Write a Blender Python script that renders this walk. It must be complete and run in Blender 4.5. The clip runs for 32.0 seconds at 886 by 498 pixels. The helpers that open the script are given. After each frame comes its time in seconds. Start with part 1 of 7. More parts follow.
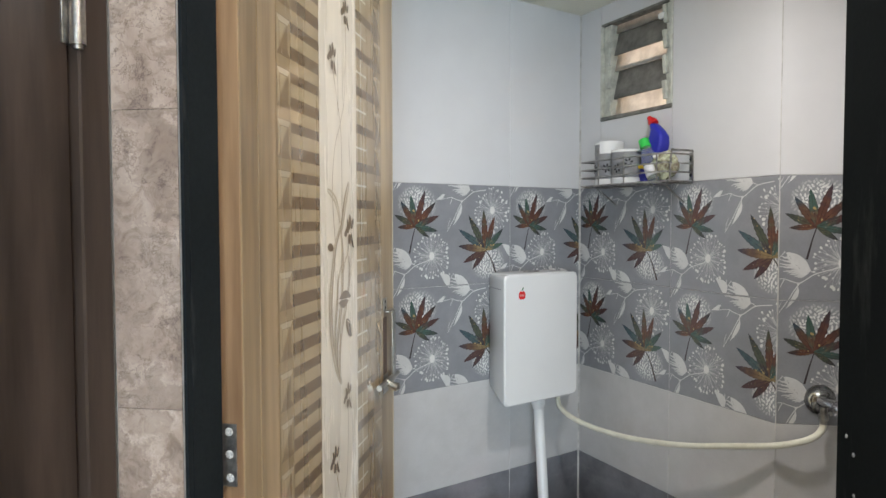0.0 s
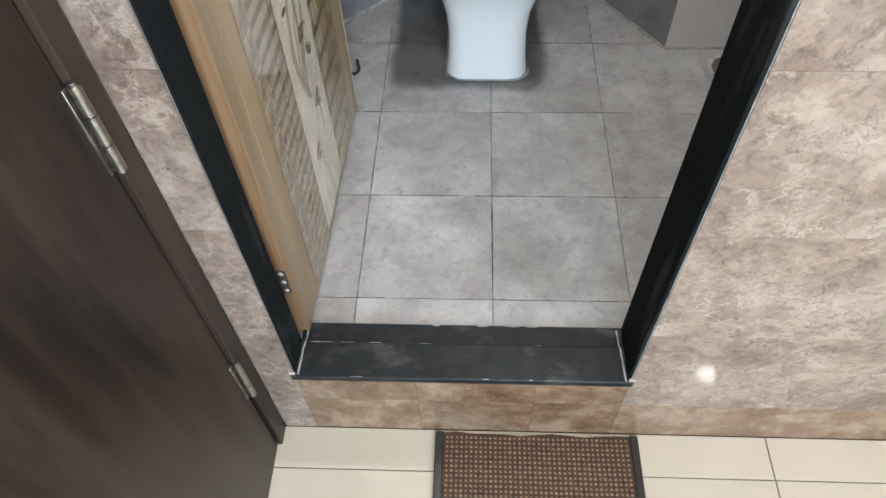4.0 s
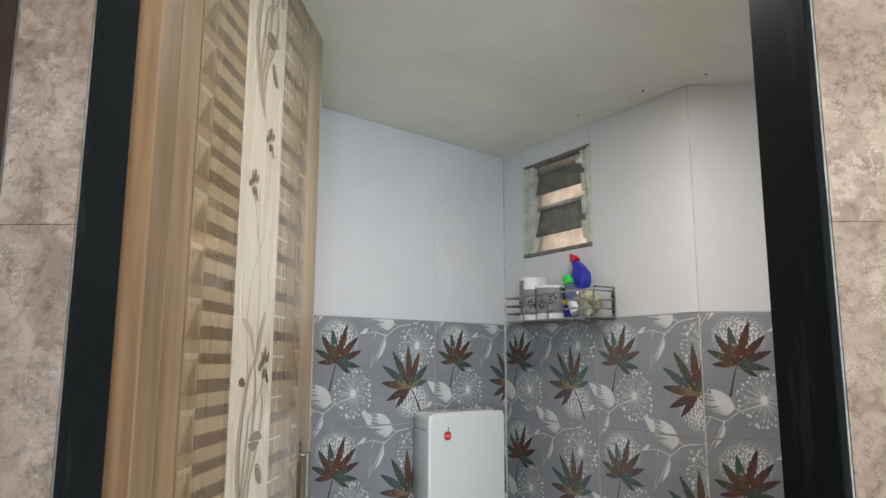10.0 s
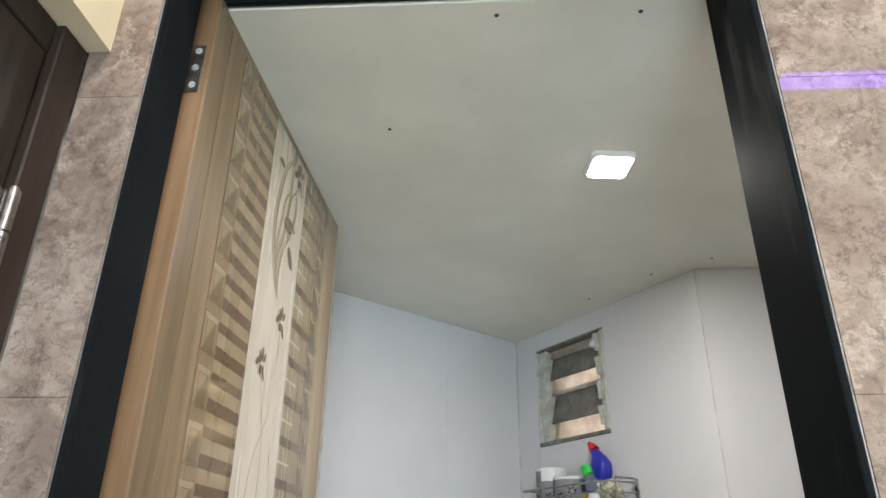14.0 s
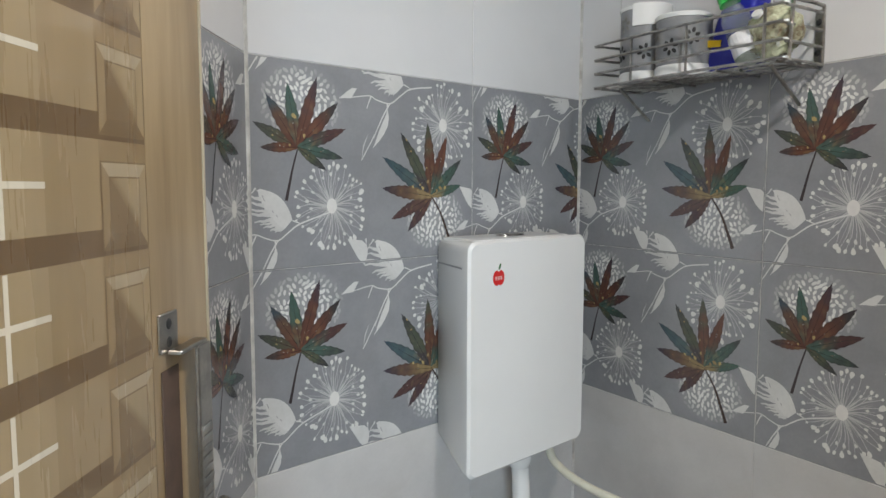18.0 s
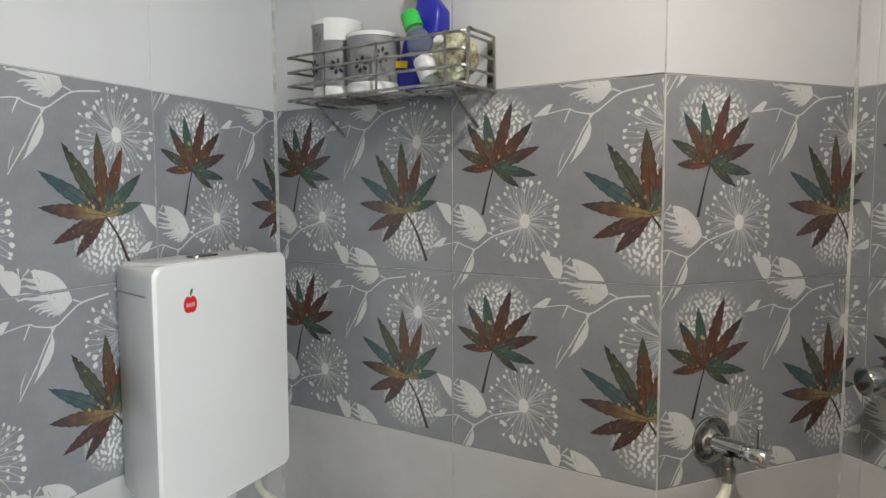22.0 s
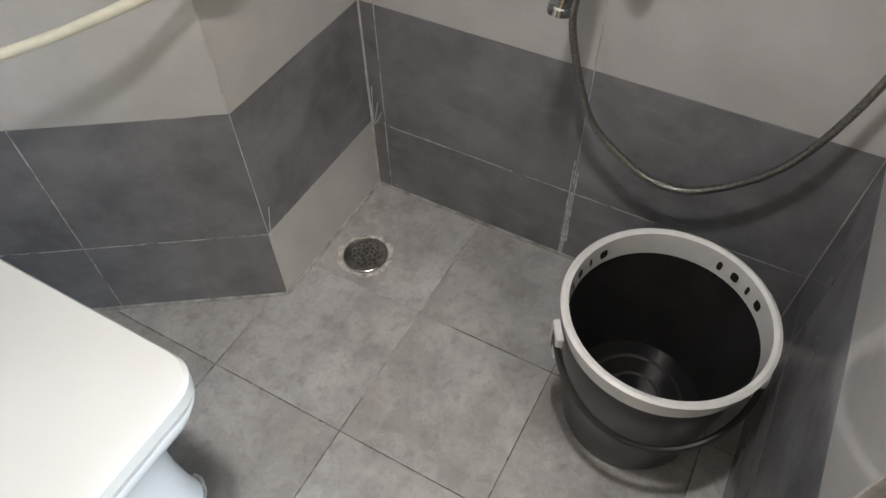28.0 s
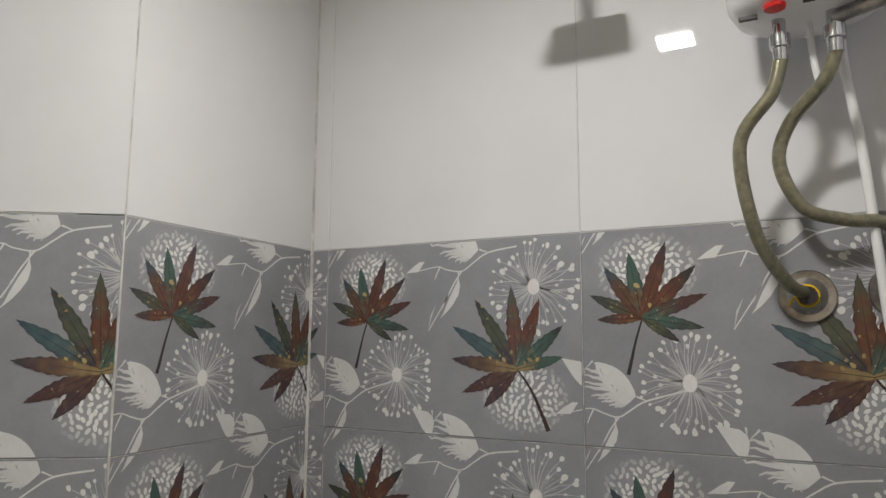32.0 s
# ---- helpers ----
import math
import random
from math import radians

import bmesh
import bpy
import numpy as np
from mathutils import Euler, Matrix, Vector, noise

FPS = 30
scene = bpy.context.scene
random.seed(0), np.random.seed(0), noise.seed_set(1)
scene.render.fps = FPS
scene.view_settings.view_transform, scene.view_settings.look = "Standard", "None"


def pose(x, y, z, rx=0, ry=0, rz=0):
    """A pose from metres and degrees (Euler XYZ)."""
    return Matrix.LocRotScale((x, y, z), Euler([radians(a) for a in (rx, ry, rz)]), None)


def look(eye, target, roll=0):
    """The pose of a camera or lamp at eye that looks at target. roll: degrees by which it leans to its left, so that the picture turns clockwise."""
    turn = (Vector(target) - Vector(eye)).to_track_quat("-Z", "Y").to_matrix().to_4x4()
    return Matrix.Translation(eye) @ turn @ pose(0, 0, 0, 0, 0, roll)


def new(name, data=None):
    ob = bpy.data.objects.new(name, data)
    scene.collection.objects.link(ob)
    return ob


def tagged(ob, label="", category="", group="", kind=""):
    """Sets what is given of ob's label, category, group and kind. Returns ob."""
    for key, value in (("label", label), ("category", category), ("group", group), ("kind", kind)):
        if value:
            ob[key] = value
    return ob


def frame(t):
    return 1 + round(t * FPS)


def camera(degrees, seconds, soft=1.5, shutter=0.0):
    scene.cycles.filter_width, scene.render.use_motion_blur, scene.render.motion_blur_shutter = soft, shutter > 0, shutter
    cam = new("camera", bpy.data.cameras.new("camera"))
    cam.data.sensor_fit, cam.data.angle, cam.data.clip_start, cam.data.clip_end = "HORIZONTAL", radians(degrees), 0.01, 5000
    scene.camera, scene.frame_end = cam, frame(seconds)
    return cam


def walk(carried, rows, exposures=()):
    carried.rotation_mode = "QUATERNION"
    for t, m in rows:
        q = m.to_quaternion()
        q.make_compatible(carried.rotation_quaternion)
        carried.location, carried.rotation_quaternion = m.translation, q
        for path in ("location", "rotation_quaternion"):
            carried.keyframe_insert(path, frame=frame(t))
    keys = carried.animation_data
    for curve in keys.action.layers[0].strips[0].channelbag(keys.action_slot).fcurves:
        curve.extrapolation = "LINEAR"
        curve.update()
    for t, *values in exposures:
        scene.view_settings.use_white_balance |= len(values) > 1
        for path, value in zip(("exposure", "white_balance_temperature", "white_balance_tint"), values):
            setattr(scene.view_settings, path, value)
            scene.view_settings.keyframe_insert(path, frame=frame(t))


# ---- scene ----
cam = camera(65.7, 32.0)
PATH = [
    (0, (0.048, -0.657, 1.292), (-0.246, 1.318, 1.21), -0.1),
    (0.5, (0.047, -0.645, 1.289), (-0.173, 1.34, 1.214), -0.2),
    (1, (0.05, -0.642, 1.306), (-0.079, 1.337, 1.08), -0.4),
    (1.5, (0.036, -0.617, 1.295), (-0.05, 1.319, 0.829), -0.5),
    (2, (0.038, -0.617, 1.293), (-0.039, 1.235, 0.572), -0.8),
    (2.5, (0.039, -0.619, 1.293), (-0.036, 1.108, 0.317), -1.1),
    (3, (0.035, -0.614, 1.291), (-0.042, 0.952, 0.075), -1.5),
    (3.5, (0.036, -0.618, 1.293), (-0.046, 0.752, -0.139), -2),
    (4, (0.037, -0.619, 1.296), (-0.044, 0.561, -0.304), -2.4),
    (4.5, (0.036, -0.615, 1.289), (-0.039, 0.438, -0.403), -2.7),
    (5, (0.033, -0.609, 1.284), (-0.037, 0.409, -0.437), -2.7),
    (5.5, (0.028, -0.604, 1.279), (-0.036, 0.49, -0.394), -2.1),
    (6, (0.02, -0.602, 1.28), (-0.032, 0.626, -0.299), -1.3),
    (6.5, (0.025, -0.604, 1.276), (-0.031, 0.808, -0.139), -1.2),
    (7.5, (0.032, -0.608, 1.278), (-0.035, 1.124, 0.281), -0.6),
    (8, (0.033, -0.612, 1.28), (-0.035, 1.24, 0.528), -0.2),
    (8.5, (0.035, -0.615, 1.282), (-0.04, 1.321, 0.785), -0.2),
    (9, (0.031, -0.608, 1.271), (-0.038, 1.378, 1.052), -0.1),
    (9.5, (0.048, -0.611, 1.279), (-0.035, 1.387, 1.327), -0.2),
    (10, (0.041, -0.611, 1.285), (-0.033, 1.366, 1.602), 0.2),
    (10.5, (0.032, -0.623, 1.275), (-0.035, 1.293, 1.868), 0.4),
    (11, (0.048, -0.628, 1.26), (-0.033, 1.188, 2.112), 1),
    (11.5, (0.051, -0.633, 1.26), (-0.049, 1.048, 2.357), 2),
    (12, (0.04, -0.637, 1.274), (-0.048, 0.948, 2.513), 1.7),
    (12.5, (0.039, -0.632, 1.272), (-0.061, 0.917, 2.555), 1.6),
    (13, (0.04, -0.627, 1.271), (-0.06, 0.949, 2.521), 1.5),
    (13.5, (0.047, -0.613, 1.273), (-0.063, 1.081, 2.352), 1.5),
    (14, (0.051, -0.598, 1.272), (-0.063, 1.223, 2.114), 0.6),
    (14.5, (0.056, -0.54, 1.278), (-0.076, 1.376, 1.86), 0.2),
    (15, (0.012, -0.335, 1.248), (-0.128, 1.637, 1.56), 0.6),
    (15.5, (-0.045, -0.128, 1.236), (-0.14, 1.869, 1.287), 0.3),
    (16, (-0.085, 0.062, 1.216), (-0.083, 2.058, 1.092), 0.2),
    (16.5, (-0.084, 0.187, 1.214), (0.04, 2.174, 1.026), -0.2),
    (17, (-0.069, 0.254, 1.219), (0.121, 2.236, 1.029), -0.5),
    (17.5, (-0.064, 0.271, 1.222), (0.048, 2.26, 1.041), -0.3),
    (18, (-0.073, 0.265, 1.22), (-0.139, 2.256, 1.038), 0.1),
    (18.5, (-0.066, 0.257, 1.219), (-0.402, 2.221, 1.05), 0.1),
    (19, (-0.056, 0.252, 1.219), (-0.567, 2.164, 1.068), 0.3),
    (19.5, (-0.046, 0.249, 1.219), (-0.603, 2.163, 1.063), 0.5),
    (20, (-0.053, 0.25, 1.224), (-0.439, 2.206, 1.064), 0.4),
    (20.5, (-0.069, 0.264, 1.229), (-0.193, 2.253, 1.057), 0.5),
    (21, (-0.063, 0.275, 1.231), (0.089, 2.262, 1.063), 0.1),
    (21.5, (-0.058, 0.289, 1.232), (0.4, 2.229, 1.066), 0.1),
    (22, (-0.053, 0.304, 1.233), (0.701, 2.149, 1.074), -0.2),
    (22.5, (-0.054, 0.322, 1.231), (0.999, 2.015, 1.08), -0.3),
    (23, (-0.047, 0.336, 1.234), (1.267, 1.836, 1.077), -0.5),
    (23.5, (-0.037, 0.357, 1.239), (1.477, 1.653, 1.068), -0.5),
    (24, (-0.028, 0.364, 1.237), (1.557, 1.57, 1.061), -0.5),
    (24.5, (-0.026, 0.362, 1.234), (1.595, 1.494, 0.932), -0.8),
    (25, (-0.013, 0.356, 1.248), (1.595, 1.411, 0.697), -0.1),
    (25.5, (-0.004, 0.341, 1.241), (1.553, 1.321, 0.455), -1.1),
    (26, (-0.006, 0.346, 1.231), (1.474, 1.23, 0.218), -1.2),
    (26.5, (-0.001, 0.346, 1.228), (1.354, 1.141, -0.011), -1.5),
    (27, (0.004, 0.349, 1.225), (1.221, 1.052, -0.198), -1.6),
    (27.5, (0.008, 0.352, 1.224), (1.122, 0.991, -0.309), -1.5),
    (28, (0.011, 0.355, 1.223), (1.104, 0.978, -0.332), -1.3),
    (28.5, (0.015, 0.353, 1.223), (1.202, 1.025, -0.24), -1.2),
    (29, (0.02, 0.349, 1.223), (1.356, 1.098, -0.063), -1.1),
    (29.5, (0.022, 0.348, 1.228), (1.503, 1.16, 0.157), -0.7),
    (30, (0.022, 0.347, 1.232), (1.628, 1.208, 0.408), -0.5),
    (30.5, (0.025, 0.34, 1.237), (1.72, 1.24, 0.673), -0.3),
    (31, (0.027, 0.34, 1.235), (1.782, 1.255, 0.951), -0.2),
    (31.5, (0.023, 0.336, 1.238), (1.8, 1.254, 1.232), 0),
    (32, (0.023, 0.33, 1.24), (1.783, 1.24, 1.513), 0.3),
]
EXPOSURES = [(0, 0.12, 6600, 12), (1, 0.17, 6650, 12), (2, 0.3, 6650, 12), (3, 0.3, 6650, 13), (5.5, 0.45, 6100, 10), (7, 0.36, 6300, 11), (9, 0.22, 6650, 12), (10, -0.04, 6650, 12), (11, -0.15, 6650, 12), (12, -0.38, 6550, 12), (13, -0.38, 6550, 12),
             (14, -0.03, 6600, 12), (15, -0.26, 6600, 11), (18, 0.08, 6750, 12), (20, 0.21, 6500, 11), (21, 0.1, 6900, 12), (23, 0.23, 6900, 12), (24, 0.22, 6750, 12), (25, 0.7, 6750, 12),
             (26, 1.15, 6750, 12), (27.2, 0.95, 6750, 12), (28.5, 0.4, 6700, 13), (29, 0.5, 6700, 13), (30, 1.13, 6600, 11), (31, 0.7, 6700, 12), (32, 0.0, 6700, 11)]
walk(cam, [(t, look(eye, target, roll)) for t, eye, target, roll in PATH], EXPOSURES)

# ---- world, lamps, exposure ----
world = bpy.data.worlds.new("world")
scene.world = world
world.use_nodes = True
sky = world.node_tree.nodes.new("ShaderNodeTexSky")
sky.sky_type, sky.sun_disc = "NISHITA", False
sky.sun_elevation, sky.sun_rotation = radians(40), radians(150)
world.node_tree.links.new(sky.outputs[0], world.node_tree.nodes["Background"].inputs[0])
world.node_tree.nodes["Background"].inputs[1].default_value = 0.1
scene.view_settings.exposure = 0.0

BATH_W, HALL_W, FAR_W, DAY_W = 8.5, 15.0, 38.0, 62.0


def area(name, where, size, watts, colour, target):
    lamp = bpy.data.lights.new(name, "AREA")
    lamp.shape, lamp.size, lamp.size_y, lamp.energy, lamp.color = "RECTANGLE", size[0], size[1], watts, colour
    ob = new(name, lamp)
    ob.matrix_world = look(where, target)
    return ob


area("bath_lamp", (0.30, 0.555, 1.962), (0.08, 0.08), BATH_W, (1.0, 0.985, 0.965), (0.30, 0.556, 0))
area("hall_lamp", (-0.05, -0.47, 2.735), (0.16, 0.16), HALL_W, (1.0, 0.98, 0.94), (-0.05, -0.471, 0))
area("far_hall_lamp", (1.74, -1.65, 2.735), (0.12, 0.12), FAR_W, (1.0, 0.98, 0.94), (1.74, -1.651, 0))

# assumed daylight fill: an unseen opening added at the far end of the hall
area("hall_daylight_fill", (0.45, -2.42, 1.05), (1.1, 1.5), DAY_W, (0.64, 0.84, 1.0), (0.45, 0.0, 0.95))


# ---- materials ----
def mat(name, colour, rough=0.5, metal=0.0, vary=0.0, scale=8.0, bump=0.0, bump_scale=60.0, second=None,
        coat=0.0, trans=0.0, ior=1.45, per_object=0.0, attribute="", spec=0.5, fine=0.0):
    m = bpy.data.materials.new(name)
    m.use_nodes = True
    nt = m.node_tree
    n, ln = nt.nodes, nt.links
    p = n["Principled BSDF"]
    p.inputs["Roughness"].default_value = rough
    p.inputs["Metallic"].default_value = metal
    p.inputs["Coat Weight"].default_value = coat
    p.inputs["Coat Roughness"].default_value = 0.06
    p.inputs["Transmission Weight"].default_value = trans
    p.inputs["IOR"].default_value = ior
    p.inputs["Specular IOR Level"].default_value = spec
    p.inputs["Base Color"].default_value = (*colour, 1)
    co = n.new("ShaderNodeTexCoord")
    out = None
    if attribute:
        a = n.new("ShaderNodeAttribute")
        a.attribute_name = attribute
        out = a.outputs["Color"]
    if vary or second:
        tx = n.new("ShaderNodeTexNoise")
        tx.inputs["Scale"].default_value, tx.inputs["Detail"].default_value = scale, 6.0
        tx.inputs["Roughness"].default_value = 0.62
        ln.new(co.outputs["Object"], tx.inputs["Vector"])
        if per_object:
            oi = n.new("ShaderNodeObjectInfo")
            mp = n.new("ShaderNodeVectorMath")
            mp.operation = "SCALE"
            mp.inputs["Scale"].default_value = 37.0
            cb = n.new("ShaderNodeCombineXYZ")
            for i in range(3):
                ln.new(oi.outputs["Random"], cb.inputs[i])
            ln.new(cb.outputs[0], mp.inputs[0])
            ad = n.new("ShaderNodeVectorMath")
            ln.new(co.outputs["Object"], ad.inputs[0])
            ln.new(mp.outputs[0], ad.inputs[1])
            ln.new(ad.outputs[0], tx.inputs["Vector"])
        ramp = n.new("ShaderNodeValToRGB")
        ramp.color_ramp.elements[0].position, ramp.color_ramp.elements[1].position = 0.36, 0.64
        lo = [max(0, c * (1 - vary)) for c in colour]
        hi = second or [min(1, c * (1 + vary)) for c in colour]
        ramp.color_ramp.elements[0].color, ramp.color_ramp.elements[1].color = (*lo, 1), (*hi, 1)
        ln.new(tx.outputs["Fac"], ramp.inputs[0])
        if out is None:
            out = ramp.outputs[0]
        else:
            mx = n.new("ShaderNodeMix")
            mx.data_type, mx.blend_type = "RGBA", "MULTIPLY"
            mx.inputs[0].default_value = 1.0
            ln.new(out, mx.inputs[6])
            ln.new(ramp.outputs[0], mx.inputs[7])
            out = mx.outputs[2]
        rr = n.new("ShaderNodeMapRange")
        rr.inputs[3].default_value, rr.inputs[4].default_value = rough * 0.8, min(1, rough * 1.25)
        ln.new(tx.outputs["Fac"], rr.inputs[0])
        ln.new(rr.outputs[0], p.inputs["Roughness"])
    if fine and out is not None:
        fx = n.new("ShaderNodeTexNoise")
        fx.inputs["Scale"].default_value, fx.inputs["Detail"].default_value = 180.0, 3.0
        ln.new(co.outputs["Object"], fx.inputs["Vector"])
        fr = n.new("ShaderNodeMapRange")
        fr.inputs[3].default_value, fr.inputs[4].default_value = 1 - fine, 1 + fine
        ln.new(fx.outputs["Fac"], fr.inputs[0])
        ms = n.new("ShaderNodeVectorMath")
        ms.operation = "SCALE"
        ln.new(out, ms.inputs[0])
        ln.new(fr.outputs[0], ms.inputs["Scale"])
        out = ms.outputs[0]
    if out is not None:
        ln.new(out, p.inputs["Base Color"])
    if bump:
        bx = n.new("ShaderNodeTexNoise")
        bx.inputs["Scale"].default_value, bx.inputs["Detail"].default_value = bump_scale, 4.0
        ln.new(co.outputs["Object"], bx.inputs["Vector"])
        bp = n.new("ShaderNodeBump")
        bp.inputs["Strength"].default_value, bp.inputs["Distance"].default_value = bump, 0.002
        ln.new(bx.outputs["Fac"], bp.inputs["Height"])
        ln.new(bp.outputs[0], p.inputs["Normal"])
    return m


def stretched(m, factors):
    """Draws a material's noise out along an axis, as grain."""
    nt = m.node_tree
    for node in [k for k in nt.nodes if k.type == "TEX_NOISE"]:
        link = node.inputs["Vector"].links[0]
        source = link.from_socket
        mp = nt.nodes.new("ShaderNodeMapping")
        mp.inputs["Scale"].default_value = factors
        nt.links.new(source, mp.inputs[0])
        nt.links.new(mp.outputs[0], node.inputs["Vector"])
    return m


def glow(name, colour, strength):
    m = bpy.data.materials.new(name)
    m.use_nodes = True
    p = m.node_tree.nodes["Principled BSDF"]
    p.inputs["Base Color"].default_value = (*colour, 1)
    p.inputs["Emission Color"].default_value = (*colour, 1)
    p.inputs["Emission Strength"].default_value = strength
    return m


PRINT = mat("printed_glaze", (0.94, 0.94, 0.94), 0.07, vary=0.06, second=(1, 1, 1), scale=14, attribute="print", fine=0.06, per_object=1)
WHITE_TILE = mat("white_glaze", (0.64, 0.64, 0.65), 0.012, vary=0.02, scale=5, per_object=1)
LIGHT_TILE = mat("light_grey_glaze", (0.52, 0.512, 0.508), 0.10, vary=0.05, scale=9, per_object=1, fine=0.03)
DARK_TILE = mat("dark_grey_glaze", (0.190, 0.189, 0.202), 0.15, vary=0.22, scale=7, per_object=1, fine=0.08)
DULL_GROUT = mat("dull_cement_line", (0.30, 0.295, 0.285), 0.9, vary=0.4, scale=25, bump=0.3, bump_scale=400)
GROUT = mat("grout", (0.5, 0.49, 0.47), 0.9, vary=0.25, scale=30, bump=0.3, bump_scale=400)
DARK_GROUT = mat("dirty_grout", (0.19, 0.18, 0.17), 0.9, vary=0.35, scale=20, bump=0.3, bump_scale=400)
PLASTER = mat("ceiling_paint", (0.76, 0.75, 0.655), 0.75, vary=0.06, scale=3, bump=0.05, bump_scale=120)
CREAM_WALL = mat("cream_wall_paint", (0.66, 0.57, 0.40), 0.7, vary=0.05, scale=4, bump=0.06, bump_scale=150)
GRANITE = mat("black_granite", (0.0120, 0.0143, 0.0155), 0.60, vary=0.12, scale=6, fine=0.2, spec=0.004)
DARK_WOOD = stretched(mat("dark_brown_laminate", (0.034, 0.024, 0.019), 0.36, vary=0.5, scale=14, bump=0.08, bump_scale=90, spec=0.2), (1, 1, 0.12))
WOOD = stretched(mat("teak_laminate", (0.215, 0.146, 0.077), 0.34, vary=0.30, scale=16, second=(0.315, 0.222, 0.127), coat=0.25), (1, 1, 0.06))
DOOR_PRINT = stretched(mat("printed_door_film", (0.92, 0.92, 0.92), 0.27, vary=0.08, second=(1, 1, 1), scale=20, attribute="print", coat=0.8), (1, 1, 0.1))
DOOR_PRINT.node_tree.nodes["Principled BSDF"].inputs["Coat Roughness"].default_value = 0.012
CERAMIC = mat("white_ceramic", (0.755, 0.77, 0.795), 0.07, vary=0.01, scale=3)
PLASTIC = mat("white_plastic", (0.74, 0.74, 0.735), 0.22, vary=0.015, scale=5)
SHADE_GRIME_EDGE = mat("shade_grime_window_edge", (0.17, 0.165, 0.145), 0.6, vary=0.4, scale=40)
WINDOW_PAINT = mat("pale_green_frame", (0.50, 0.51, 0.45), 0.45, vary=0.2, scale=30)
CREAM_PLASTIC = mat("cream_plastic", (0.68, 0.66, 0.55), 0.35, vary=0.08, scale=20)
CHROME = mat("chrome", (0.56, 0.56, 0.56), 0.14, metal=1.0, vary=0.1, scale=40)
SATIN = mat("dull_chrome", (0.34, 0.338, 0.33), 0.17, metal=1.0, vary=0.15, scale=50)
STEEL = mat("worn_steel", (0.36, 0.35, 0.335), 0.30, metal=1.0, vary=0.3, scale=60)
BRASS_HOSE = mat("coated_hose", (0.235, 0.22, 0.145), 0.30, metal=0.55, vary=0.2, scale=120, bump=0.12, bump_scale=900, coat=0.7)
OLD_STEEL = mat("aged_hinge_steel", (0.155, 0.145, 0.135), 0.42, metal=0.85, vary=0.3, scale=90)
SCREW_STEEL = mat("filled_screw_head", (0.46, 0.45, 0.43), 0.55, metal=0.2, vary=0.45, scale=420)
LID_PLASTIC = mat("satin_seat_plastic", (0.77, 0.77, 0.76), 0.24, vary=0.015, scale=3)
PALE_WOOD = stretched(mat("pale_golden_laminate", (0.30, 0.205, 0.108), 0.30, vary=0.35, scale=12, second=(0.41, 0.31, 0.185), coat=0.3), (1, 1, 0.1))
LIPPING = stretched(mat("reddish_wood_lipping", (0.215, 0.122, 0.064), 0.36, vary=0.3, scale=26, second=(0.30, 0.188, 0.104)), (1, 1, 0.05))
STEEL_HOSE = mat("braided_shower_hose", (0.30, 0.292, 0.272), 0.30, metal=1.0, vary=0.25, scale=200, bump=0.5, bump_scale=900)
BLACK_PLASTIC = mat("black_plastic", (0.026, 0.025, 0.025), 0.30, vary=0.2, scale=20)
PINK_BRISTLE = mat("pink_bristle", (0.50, 0.022, 0.135), 0.6, vary=0.25, scale=60)
PINK = mat("pink_plastic", (0.80, 0.06, 0.25), 0.4, vary=0.12, scale=30)
RED = mat("red_plastic", (0.62, 0.02, 0.02), 0.35)
BLUE = mat("blue_plastic", (0.02, 0.025, 0.34), 0.3, vary=0.1, scale=20)
GREEN = mat("green_plastic", (0.03, 0.50, 0.08), 0.35)
TEAL = mat("teal_plastic", (0.03, 0.42, 0.38), 0.35)
YELLOW = mat("yellow_plastic", (0.75, 0.50, 0.02), 0.45)
PAPER = mat("paper_label", (0.72, 0.72, 0.74), 0.5, vary=0.1, scale=60)
INK = mat("label_print", (0.05, 0.12, 0.42), 0.5)
DARK_INK = mat("black_print", (0.02, 0.02, 0.02), 0.5)
GREY_CUP = mat("grey_plastic", (0.24, 0.24, 0.25), 0.35, vary=0.1, scale=30)
GLASS = mat("clear_plastic", (0.88, 0.95, 0.90), 0.08, trans=0.90, ior=1.15)
LIQUID = mat("green_soap", (0.12, 0.62, 0.03), 0.10, trans=0.2, ior=1.15)
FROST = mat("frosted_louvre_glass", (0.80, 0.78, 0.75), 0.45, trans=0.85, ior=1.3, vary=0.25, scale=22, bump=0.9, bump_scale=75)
# grey that carries the shade of the dark louvre bands
GREY_GLASS = mat("louvre_shade_grey", (0.20, 0.198, 0.185), 0.42, trans=0.28, ior=1.3, vary=0.3, scale=25, bump=0.5, bump_scale=75)


